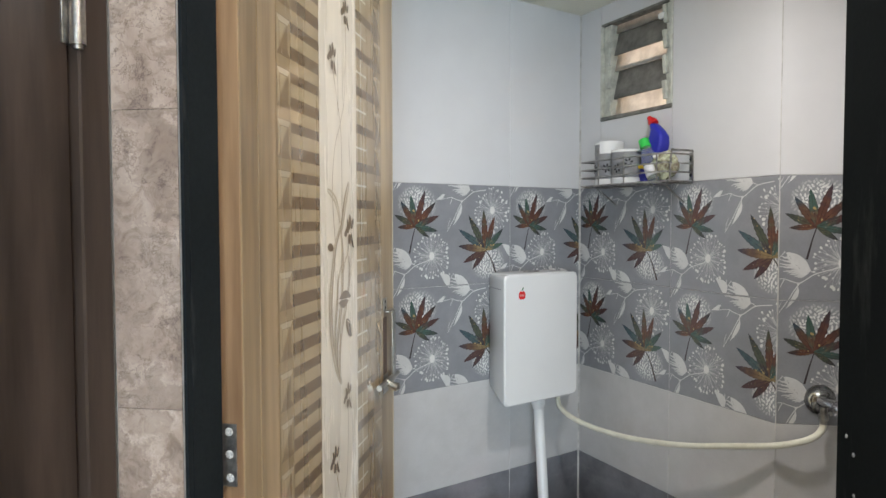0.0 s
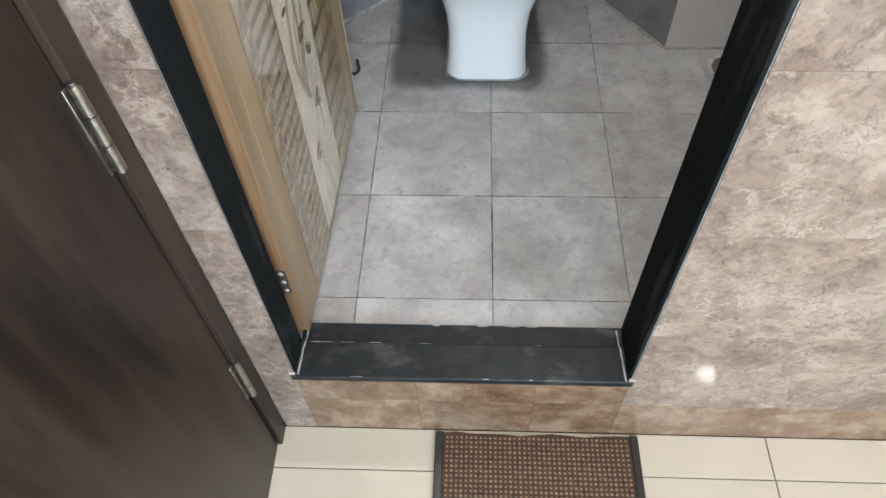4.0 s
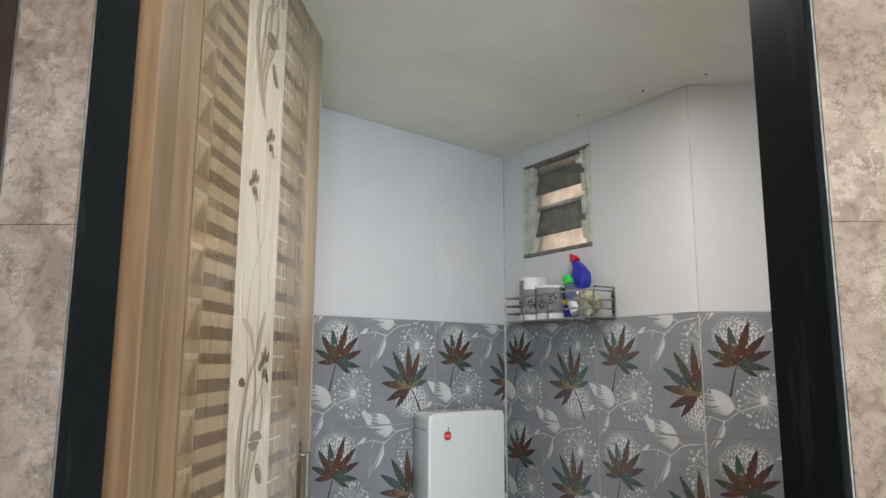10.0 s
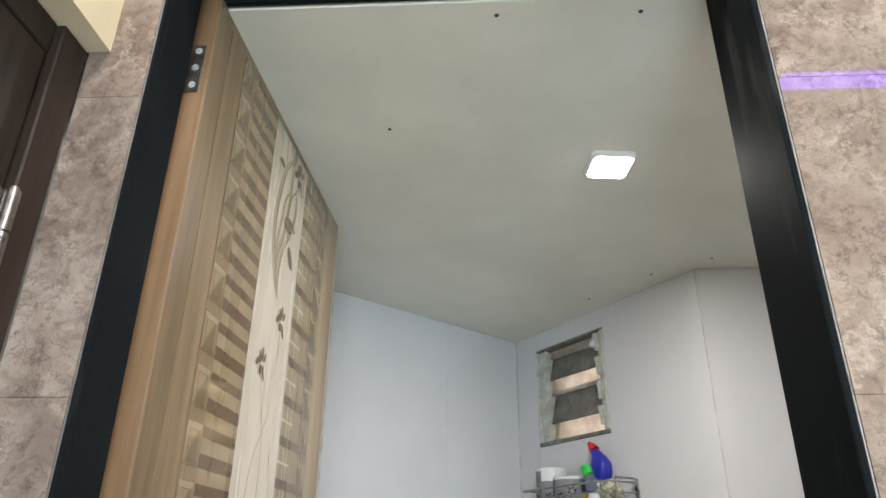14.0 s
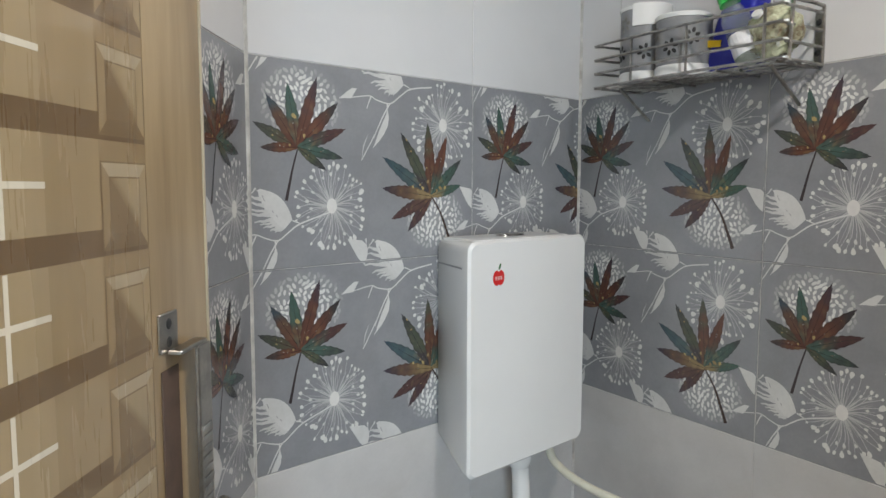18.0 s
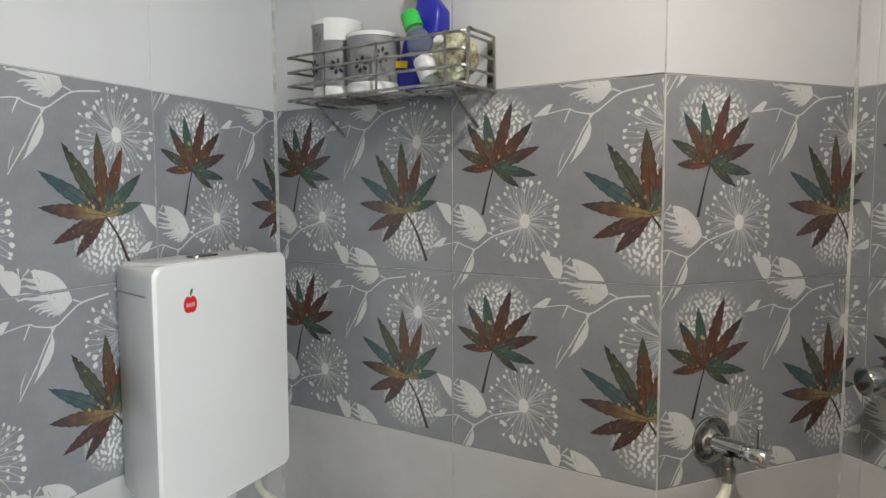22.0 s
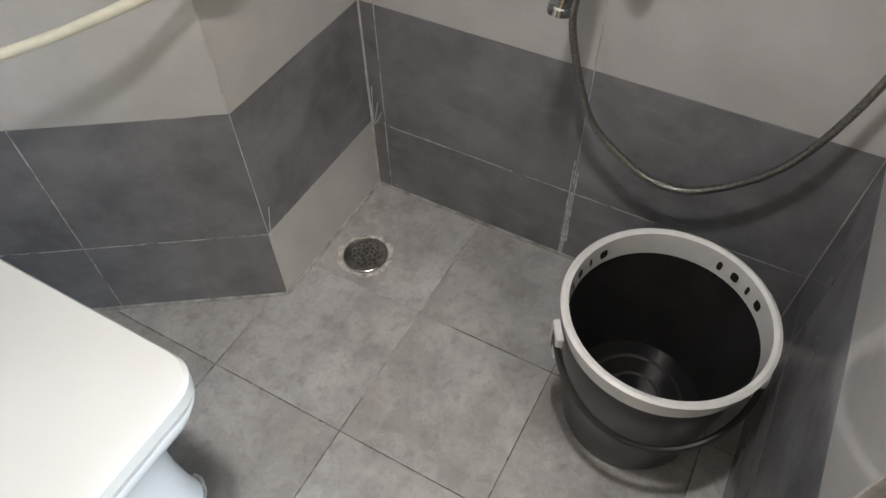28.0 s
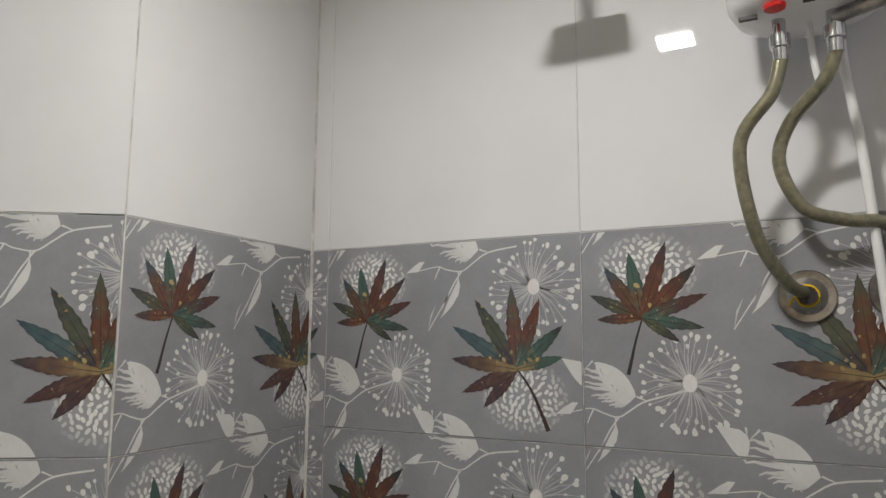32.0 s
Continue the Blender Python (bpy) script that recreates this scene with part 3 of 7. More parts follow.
def spray_leaf(out, base, tip, seed):
    """A pale leaf: a solid body, a loose patch at its tip, and torn streaks between and below them."""
    rng = random.Random(seed)
    b, t = Vector(base), Vector(tip)
    d = t - b
    up = Vector((d.y, -d.x)) if d.x < 0 else Vector((-d.y, d.x))
    at = lambda s, w: b + d * s + up * w  # noqa: E731

    def put(poly, c=PALE):
        SPRAY_LIFT[0] += 0.0000012
        out.append((poly, c, SPRAY_LIFT[0]))

    rim = [at(s, w) for s, w in ((0, 0), (0.04, 0.045), (0.095, 0.093), (0.15, 0.132), (0.205, 0.161), (0.26, 0.181), (0.32, 0.192), (0.38, 0.195), (0.435, 0.191), (0.50, 0.178), (0.56, 0.165), (0.60, 0.128))]
    inner = [at(s, w) for s, w in ((0.022, -0.06), (0.055, -0.14), (0.09, -0.18), (0.155, -0.165), (0.215, -0.125), (0.28, -0.095), (0.34, -0.07), (0.40, -0.04), (0.45, 0.0), (0.51, 0.05), (0.55, 0.085), (0.572, 0.12))]
    for k in range(len(rim) - 1):
        put([rim[k], rim[k + 1], inner[k + 1], inner[k]])
    patch = [at(s, w) for s, w in ((1, 0), (0.90, 0.03), (0.775, 0.066), (0.70, 0.045), (0.655, 0.0))], [at(s, w) for s, w in ((1, 0), (0.88, -0.075), (0.76, -0.150), (0.68, -0.18), (0.615, -0.195))]
    for k in range(4):
        put([patch[0][k], patch[0][k + 1], patch[1][k + 1], patch[1][k]] if k else [patch[0][0], patch[0][1], patch[1][1]])
    put([at(0.655, 0.0), at(0.63, -0.07), at(0.615, -0.195), at(0.68, -0.18)])
    # bridges from the body to the tip patch, then the torn comb below
    for (s0, w0), (s1, w1), wide in (((0.50, 0.055), (0.67, 0.02), 0.026), ((0.43, 0.0), (0.64, -0.045), 0.024), ((0.36, -0.045), (0.64, -0.135), 0.021), ((0.31, -0.07), (0.62, -0.190), 0.028),
                                     ((0.25, -0.10), (0.47, -0.237), 0.026), ((0.21, -0.12), (0.39, -0.235), 0.022), ((0.175, -0.135), (0.335, -0.25), 0.024), ((0.135, -0.15), (0.235, -0.246), 0.028),
                                     ((0.105, -0.155), (0.165, -0.235), 0.026), ((0.08, -0.14), (0.10, -0.205), 0.02), ((0.62, 0.15), (0.66, 0.02), 0.012), ((0.74, 0.11), (0.69, 0.03), 0.013)):
        p, q = at(s0, w0), at(s1, w1)
        e = q - p
        side = Vector((-e.y, e.x)).normalized() * wide * d.length
        for k in range(4):
            a0, a1 = k / 4, (k + 1) / 4
            h0, h1 = (1.0 - 0.72 * a for a in (a0, a1))
            j0, j1 = (0.5 * math.sin(9 * a + seed) for a in (a0, a1))
            put([p + e * a0 + side * (j0 * a0 - h0), p + e * a1 + side * (j1 * a1 - h1), p + e * a1 + side * (j1 * a1 + h1), p + e * a0 + side * (j0 * a0 + h0)], blend(PALE, GREY, 0.12 + 0.3 * a0 * rng.random()))
    # short grey nicks in the body
    for s, w in ((0.47, 0.075), (0.44, 0.05), (0.20, -0.06), (0.27, -0.035)):
        p = at(s, w)
        e = d * 0.045 + up * 0.03
        put([p, p + e * 0.5 + up * 0.012, p + e, p + e * 0.5 - up * 0.006], blend(PALE, GREY, 0.7))


def hanging_leaf(out, top, end, width):
    """A slim drooping leaf beside its rib, one half solid, and a small thorn at the rib's end."""
    b, t = Vector(top), Vector(end)
    d = t - b
    side = Vector((-d.y, d.x)).normalized() * width
    at = lambda s, w: b + d * s + side * w  # noqa: E731
    stroke(out, [at(0, 0), at(0.25, -0.06), at(0.5, 0.04), at(1, 0)], 0.0013, 0.0007, PALE, 0.00013, 4)
    rows = ((0.10, 0.0, 0.05), (0.18, 0.18, 0.62), (0.30, 0.22, 0.98), (0.45, 0.30, 1.0), (0.58, 0.42, 0.86), (0.66, 0.52, 0.70), (0.74, 0.50, 0.52))
    for (s0, a0, b0), (s1, a1, b1) in zip(rows, rows[1:]):
        SPRAY_LIFT[0] += 0.0000012
        out.append(([at(s0, a0), at(s1, a1), at(s1, b1), at(s0, b0)], PALE, SPRAY_LIFT[0]))
    stroke(out, [at(0.02, -0.32), at(0.09, 0.0)], 0.0016, 0.0008, PALE, 0.00013, 2)
    stroke(out, [at(0.40, -0.05), at(0.62, 0.18)], 0.0009, 0.0004, blend(PALE, GREY, 0.3), 0.00013, 2)
    out.append(([at(0.62, -0.70), at(0.82, -0.42), at(1.0, 0.0), at(0.80, -0.62)], blend(PALE, GREY, 0.3), 0.000131))


def design():
    out = []
    rng = random.Random(5)
    halo(out, (0.0915, 0.241), 0.080, 0.060, 0.22, 0.00003)
    halo(out, (0.3585, 0.064), 0.076, 0.062, 0.22, 0.000032)
    petals(out, (0.0915, 0.241), 0.062, 0.046, 1)
    petals(out, (0.3585, 0.064), 0.060, 0.047, 2)
    dandelion(out, (0.1425, 0.090), 0.067, 3)
    dandelion(out, (0.3755, 0.224), 0.070, 4)
    rust, wine, teal, olive, plum, gold = (0.132, 0.058, 0.040), (0.092, 0.050, 0.048), (0.066, 0.118, 0.100), (0.080, 0.094, 0.068), (0.064, 0.050, 0.064), (0.30, 0.22, 0.11)
    navy, slate, brown, dark = (0.050, 0.078, 0.102), (0.055, 0.058, 0.060), (0.125, 0.074, 0.052), (0.050, 0.045, 0.047)
    j = (0.0835, 0.176)
    for n, (tip, w, *stops) in enumerate((((0.0115, 0.209), 0.0078, rust, olive, slate), ((0.0325, 0.249), 0.0090, rust, brown, navy), ((0.0675, 0.268), 0.0092, rust, teal, teal),
                                          ((0.1185, 0.280), 0.0095, rust, rust, plum), ((0.1565, 0.246), 0.0092, rust, rust, dark), ((0.1695, 0.207), 0.0085, teal, wine, wine),
                                          ((0.1645, 0.162), 0.0075, teal, teal, slate), ((0.1335, 0.143), 0.0060, olive, olive, slate), ((0.0215, 0.174), 0.0065, rust, rust, slate))):
        leaflet(out, j, tip, w, stops, 0.00034 + 0.000045 * n, 7, rng, 9 if n == 0 else 5)
    stroke(out, [(0.0835, 0.174), (0.0745, 0.145), (0.0685, 0.121), (0.0630, 0.099)], 0.0011, 0.0026, (0.055, 0.044, 0.046), 0.0003)
    j = (0.3485, 0.103)
    for n, (tip, w, *stops) in enumerate((((0.2415, 0.167), 0.0100, plum, (0.075, 0.125, 0.130), navy), ((0.2795, 0.208), 0.0105, plum, olive, slate), ((0.3395, 0.227), 0.0108, brown, rust, olive),
                                          ((0.3845, 0.207), 0.0095, teal, rust, rust), ((0.4195, 0.167), 0.0090, teal, teal, slate), ((0.4195, 0.122), 0.0075, gold, teal, teal),
                                          ((0.2945, 0.045), 0.0085, wine, wine, plum), ((0.2585, 0.066), 0.0092, brown, wine, wine), ((0.2395, 0.117), 0.0098, gold, brown, plum))):
        leaflet(out, j, tip, w, stops, 0.0004 + 0.00004 * n, 8, rng)
    stroke(out, [(0.3505, 0.101), (0.3705, 0.073), (0.3845, 0.043), (0.3955, 0.017)], 0.0012, 0.0034, (0.060, 0.040, 0.034), 0.0003)
    # golden flakes near the ribs
    for c, r in (((0.078, 0.2205), 0.0034), ((0.0945, 0.193), 0.0024), ((0.070, 0.179), 0.0018), ((0.369, 0.117), 0.0030), ((0.380, 0.1175), 0.0028), ((0.328, 0.117), 0.0028), ((0.317, 0.113), 0.0026),
                 ((0.340, 0.128), 0.0022), ((0.302, 0.178), 0.0016), ((0.292, 0.196), 0.0014), ((0.337, 0.151), 0.0016), ((0.306, 0.119), 0.0020), ((0.361, 0.1125), 0.0022), ((0.322, 0.123), 0.0018)):
        oval(out, c, r, rng.uniform(1.2, 1.9), rng.uniform(0, 3), blend((0.44, 0.34, 0.15), (0.25, 0.17, 0.09), rng.random()), 0.0009, 6, rng.uniform(-0.4, 0.4))
    # pale sprays; what leaves the tile at one edge comes back at the other
    for du in (0, -TW):
        for dv in (0, TH):
            f = lambda u, v: (u + du, v + dv)  # noqa: E731
            spray_leaf(out, f(0.2865, -0.016), f(0.1705, 0.039), 11)
            spray_leaf(out, f(0.5225, 0.071), f(0.4165, 0.120), 16)
            for line, w0, w1 in ((((0.3495, -0.014), (0.3025, -0.021), (0.2785, -0.035), (0.2575, -0.048), (0.2295, -0.044), (0.2165, -0.039), (0.1825, -0.044), (0.1585, -0.047)), 0.0013, 0.0006),
                                 (((0.5900, 0.081), (0.5365, 0.065), (0.5175, 0.054), (0.4985, 0.042), (0.4785, 0.046), (0.4605, 0.052), (0.4345, 0.047), (0.4085, 0.043)), 0.0013, 0.0006)):
                stroke(out, [f(*p) for p in line], w0, w1, PALE, 0.00013, 4)
            for line in (((0.2875, -0.015), (0.3025, -0.021)), ((0.5230, 0.070), (0.5365, 0.065)), ((0.2195, -0.040), (0.2145, -0.050), (0.2105, -0.059)), ((0.4635, 0.050), (0.4585, 0.041), (0.4550, 0.032))):
                stroke(out, [f(*p) for p in line], 0.0012, 0.0006, PALE, 0.00013, 3)
            for u, v in ((0.1585, -0.047), (0.4065, 0.042)):
                SPRAY_LIFT[0] += 0.0000012
                out.append(([Vector(f(u, v)), Vector(f(u + 0.022, v + 0.001)), Vector(f(u + 0.027, v + 0.008)), Vector(f(u + 0.033, v + 0.017)), Vector(f(u + 0.024, v + 0.017)), Vector(f(u + 0.013, v + 0.010))], PALE, SPRAY_LIFT[0]))
            hanging_leaf(out, f(0.2575, -0.048), f(0.1995, -0.140), 0.0155)
            hanging_leaf(out, f(0.4985, 0.042), f(0.4485, -0.036), 0.0140)
    return out


DESIGN = design()


def clipped(poly, u0, u1, v0, v1):
    for axis, lim, sgn in ((0, u0, 1), (0, u1, -1), (1, v0, 1), (1, v1, -1)):
        if not poly:
            return poly
        got = []
        for i, q in enumerate(poly):
            p = poly[i - 1]
            dp, dq = (p[axis] - lim) * sgn, (q[axis] - lim) * sgn
            if (dp >= 0) != (dq >= 0):
                got.append(p + (q - p) * (dp / (dp - dq)))
            if dq >= 0:
                got.append(q)
        poly = got
    return poly


def slab_data(name, w, h, material, thick=0.008, edge=0.0009, gap=JOINT):
    """A tile with its lower left corner at the origin, its face at third axis 0 and a small chamfer."""
    x0, x1, y0, y1 = gap / 2, w - gap / 2, gap / 2, h - gap / 2
    ring = lambda i, z: [(x0 + i, y0 + i, z), (x1 - i, y0 + i, z), (x1 - i, y1 - i, z), (x0 + i, y1 - i, z)]  # noqa: E731
    verts = ring(0, -thick) + ring(0, -edge) + ring(edge, 0)
    faces = [(8, 9, 10, 11)] + [(a + i, a + (i + 1) % 4, a + 4 + (i + 1) % 4, a + 4 + i) for a in (0, 4) for i in range(4)]
    me = bpy.data.meshes.new(name)
    me.from_pydata(verts, [], faces)
    me.materials.append(material)
    return me


PRINTED = {}


def printed_data(u0, u1):
    """The printed tile, cut to the stretch u0 to u1 of the design."""
    key = (round(u0, 3), round(u1, 3))
    if key in PRINTED:
        return PRINTED[key]
    w = u1 - u0
    g = JOINT / 2
    verts, faces, colours = [], [], []
    ring = lambda i, z: [(g + i, g + i, z), (w - g - i, g + i, z), (w - g - i, TH - g - i, z), (g + i, TH - g - i, z)]  # noqa: E731
    verts += ring(0, -0.008) + ring(0, -0.0009) + ring(0.0009, 0)
    faces += [(8, 9, 10, 11)] + [(a + i, a + (i + 1) % 4, a + 4 + (i + 1) % 4, a + 4 + i) for a in (0, 4) for i in range(4)]
    colours += [GREY] * 9
    for poly, c, lift in DESIGN:
        q = clipped(list(poly), u0 + 0.002, u1 - 0.002, 0.002, TH - 0.002)
        if len(q) < 3:
            continue
        area2 = sum(q[i - 1].x * q[i].y - q[i].x * q[i - 1].y for i in range(len(q)))
        if area2 < 0:
            q = q[::-1]
        k = len(verts)
        verts += [(p.x - u0, p.y, lift) for p in q]
        faces.append(tuple(range(k, k + len(q))))
        colours.append([c(p) for p in q] if callable(c) else c)
    me = bpy.data.meshes.new("tile")
    me.from_pydata(verts, [], faces)
    layer = me.color_attributes.new("print", "FLOAT_COLOR", "CORNER")
    flat = np.array([(*(c[i] if isinstance(c, list) else c), 1.0) for f, c in zip(faces, colours) for i in range(len(f))], dtype=np.float32).ravel()
    layer.data.foreach_set("color", flat)
    me.materials.append(PRINT)
    PRINTED[key] = me
    return me


# ---- plan ----
L, K, B, C = (-0.374, 1.208), (0.165, 1.730), (0.602, 1.085), (0.984, 1.087)
R0, D0 = (0.984, 0.140), (-0.374, 0.140)
OPEN_L, OPEN_R, HEAD, CEIL, HALL_Z = -0.318, 0.356, 1.993, 1.982, -0.262
ROWS = (0.0, 0.2, 0.5, 0.8, 1.1, 1.4, 2.0)


def structure(name, bm, material, label, category):
    return tagged(part(name, bm, material), label, category, kind="structure")


def wall_block(p0, p1, z0, z1, ext0=0.0, ext1=0.0, thick=0.10, holes=()):
    """The masonry behind a tiled face, a little back from it, with openings (u0, u1, z0, z1) through it."""
    m = wall_pose(p0, p1)
    length = (Vector(p1) - Vector(p0)).length
    us = sorted({-ext0, length + ext1, *[u for h in holes for u in h[:2]]})
    zs = sorted({z0, z1, *[z for h in holes for z in h[2:]]})
    bm = bmesh.new()
    for a, b in zip(us, us[1:]):
        for c, d in zip(zs, zs[1:]):
            if any(h[0] < (a + b) / 2 < h[1] and h[2] < (c + d) / 2 < h[3] for h in holes):
                continue
            box(a, b, c, d, -0.0012 - thick, -0.0011, bm=bm)
    bmesh.ops.remove_doubles(bm, verts=bm.verts, dist=1e-5)
    bmesh.ops.transform(bm, matrix=m, verts=bm.verts)
    return bm


def tile_wall(parent, p0, p1, columns, lowest=None, holes=(), narrow=1.0):
    """Columns: (u0, u1, start of the design). Each tile is a piece of its own on the wall; narrow: its width to the nominal one."""
    m = wall_pose(p0, p1)
    for u0, u1, start in columns:
        for r, (z0, z1) in enumerate(zip(ROWS, ROWS[1:])):
            z1 = min(z1, CEIL)
            if r in (3, 4):
                me = printed_data(start, start + (u1 - u0) / narrow)
            else:
                spans = [(u0, u1, z0, z1)]
                for h in holes:
                    spans = [s for a, b, c, d in spans for s in cut(a, b, c, d, h)]
                material = WHITE_TILE if r > 4 else LIGHT_TILE if r == 2 else (lowest or DARK_TILE) if r == 0 else DARK_TILE
                for a, b, c, d in spans:
                    ob = new("tile", slab_data("tile", b - a, d - c, material, gap=0.0012 if r < 2 else JOINT))
                    ob.parent = parent
                    ob.matrix_basis = m @ Matrix.Translation((a, c, 0))
                continue
            ob = new("tile", me)
            ob.parent = parent
            ob.matrix_basis = m @ Matrix.Translation((u0, z0, 0)) @ Matrix.Diagonal((narrow, 1, 1, 1))


def cut(a, b, c, d, h):
    """The pieces of the rectangle a-b, c-d that lie outside the hole h."""
    p, q, r, s = max(a, h[0]), min(b, h[1]), max(c, h[2]), min(d, h[3])
    if p >= q or r >= s:
        return [(a, b, c, d)]
    return [t for t in ((a, p, c, d), (q, b, c, d), (p, q, c, r), (p, q, s, d)) if t[1] - t[0] > 0.004 and t[3] - t[2] > 0.004]


WIN = (0.108, 0.424, 1.613, 1.923)

# ---- bathroom shell ----
floor = structure("floor", box(-0.50, 1.12, 0.118, 1.86, -0.30, -0.0085), DARK_GROUT, "grey grouted bathroom floor slab", "floor")
ceiling = structure("ceiling", box(-0.50, 1.12, 0.124, 1.86, CEIL, CEIL + 0.06), PLASTER, "plain off-white painted bathroom ceiling", "ceiling")
wall_left = structure("wall_left", wall_block(D0, L, 0, 2.05, ext1=0.05), GROUT, "tiled bathroom wall behind the open door", "wall")
wall_cistern = structure("wall_cistern", wall_block(L, K, 0, 2.05, 0.06, 0.02), GROUT, "tiled wall that carries the cistern", "wall")
wall_window = structure("wall_window", wall_block(K, B, 0, 2.05, 0.12, -0.06, holes=(WIN,)), GROUT, "tiled wall with a small louvred window", "wall")
wall_return = structure("wall_return", wall_block(B, C, 0, 2.05, 0.0, 0.1), GROUT, "short tiled return wall beside the shower", "wall")
wall_shower = structure("wall_shower", wall_block(C, R0, 0, 2.05, 0.1, 0.0), GROUT, "tiled shower wall with mixer and water heater", "wall")

# the wall between hall and bathroom, with the doorway through it
bm = bmesh.new()
for a, b, c, d in ((-0.62, OPEN_L - 0.016, HALL_Z, 2.75), (OPEN_R + 0.016, 2.6, HALL_Z, 2.75), (OPEN_L - 0.016, OPEN_R + 0.016, HEAD + 0.016, 2.75), (OPEN_L - 0.016, OPEN_R + 0.016, HALL_Z, 0.0)):
    box(a, b, 0.0101, 0.1179 if c < 0 or a > 0.3 else 0.1179, c, d, bm=bm)
wall_door = structure("wall_door", bm, GROUT, "wall with the bathroom doorway, marble tiles on the hall face", "wall")
inner = structure("wall_door_inner", wall_block(R0, (OPEN_R + 0.016, 0.140), 0, 2.05, 0.0, 0.0, thick=0.0138), GROUT, "inner tiled face of the doorway wall", "wall")

tile_wall(wall_left, D0, L, [(0.0, 0.416, 0.034), (0.416, 0.866, 0.0), (0.866, 1.068, 0.0)])
tile_wall(wall_cistern, L, K, [(0.0, 0.4350, 0.003), (0.4350, 0.7504, 0.0)], narrow=0.974)
tile_wall(wall_window, K, B, [(0.0, 0.4250, 0.0145), (0.4250, 0.7791, 0.002)], holes=(WIN,), narrow=0.974)
tile_wall(wall_return, B, C, [(0.0, 0.382, 0.0)], lowest=LIGHT_TILE)
tile_wall(wall_shower, C, R0, [(0.0, 0.0355, 0.40), (0.0355, 0.483, 0.0), (0.483, 0.9455, 0.0)])
tile_wall(inner, R0, (OPEN_R + 0.016, 0.140), [(0.0, 0.16, 0.29), (0.16, 0.61, 0.0)])

# floor tiles, 0.3 m
xs = [-0.520 + 0.3035 * k for k in range(6)]
ys = [-0.105 + 0.3035 * k for k in range(8)]
for x0, x1 in zip(xs, xs[1:]):
    for y0, y1 in zip(ys, ys[1:]):
        a, b, c, d = max(x0, -0.40), min(x1, 1.02), max(y0, 0.120), min(y1, 1.78)
        if b - a < 0.01 or d - c < 0.01 or (c > 1.2 and a > 0.7) or (d > 1.7 and b < -0.2):
            continue
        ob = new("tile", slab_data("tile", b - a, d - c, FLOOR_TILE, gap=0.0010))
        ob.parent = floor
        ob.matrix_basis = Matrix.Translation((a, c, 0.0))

# black dirt packed into some of the floor joints
JOINT_DIRT = mat("black_joint_dirt", (0.045, 0.042, 0.038), 0.8, vary=0.5, scale=120)
for x0, y0, x1, y1, fat in ((0.087, 0.215, 0.087, 0.500, 0.0019), (0.087, 0.502, 0.165, 0.502, 0.0017), (0.200, 0.502, 0.262, 0.502, 0.0011), (-0.2165, 0.510, -0.2165, 0.640, 0.0014),
                            (-0.2165, 0.700, -0.2165, 0.800, 0.0012), (-0.12, 0.502, -0.02, 0.502, 0.0010), (0.3905, 0.510, 0.3905, 0.700, 0.0011), (-0.2165, 0.330, -0.2165, 0.440, 0.0012), (0.087, 0.560, 0.087, 0.640, 0.0010)):
    steps = max(6, int(math.hypot(x1 - x0, y1 - y0) / 0.008))
    bm = bmesh.new()
    last = None
    for k in range(steps + 1):
        a = k / steps
        wide = fat * (0.55 + 1.1 * abs(noise.noise((k * 0.61, x0 * 31, y0 * 17)))) * min(1.0, 5 * a + 0.15, 5 * (1 - a) + 0.15)
        mid = Vector((x0 + (x1 - x0) * a, y0 + (y1 - y0) * a, 0.0004)) + Vector((0.0007, 0.0007, 0)) * noise.noise((k * 0.37, y0 * 23, x0 * 11))
        side = Vector((y1 - y0, x0 - x1, 0)).normalized() * wide
        ring = [bm.verts.new(mid - side), bm.verts.new(mid + Vector((0, 0, 0.0004))), bm.verts.new(mid + side)]
        if last:
            for i in (0, 1):
                bm.faces.new((last[i], ring[i], ring[i + 1], last[i + 1]))
        last = ring
    bmesh.ops.recalc_face_normals(bm, faces=bm.faces)
    part("joint_dirt", bm, JOINT_DIRT, floor, "black dirt in a floor joint")

# pale joint compound in the corners
for name, p, w in (("corner_joint", K, 0.005), ("corner_joint", C, 0.0035), ("corner_joint", L, 0.004)):
    bm = lathe([(w, 0.0), (w * 0.8, 0.7), (w * 1.1, 1.3), (w * 0.7, CEIL)], (p[0], p[1], 0), seg=8)
    tagged(part(name, bm, GROUT), "uneven pale grout line in a tiled corner", "trim", kind="structure")
bm = lathe([(0.0008, 0.0), (0.0009, 0.78), (0.0014, 0.82), (0.0017, 1.1), (0.0010, 1.45), (0.0012, CEIL)], (B[0] - 0.0005, B[1] - 0.0005, 0), seg=8)
tagged(part("corner_joint", bm, GROUT), "thin grout line on an outer tiled corner", "trim", kind="structure")
# sealant bead where walls meet the floor
bm = bmesh.new()
for p, q in ((D0, L), (L, K), (K, B), (B, C), (C, R0)):
    n = (Vector((*q, 0)) - Vector((*p, 0))).cross(Vector((0, 0, 1))).normalized()
    pts = [Vector((*p, 0.002)) + (Vector((*q, 0)) - Vector((*p, 0))) * k / 12 + n * (0.001 + 0.002 * noise.noise((k * 0.7, p[0] * 9, 0))) for k in range(13)]
    tube(pts, 0.0045, 6, 1, bm)
tagged(part("floor_joint", bm, DULL_GROUT), "rough pale cement line along the floor edge", "trim", kind="structure")

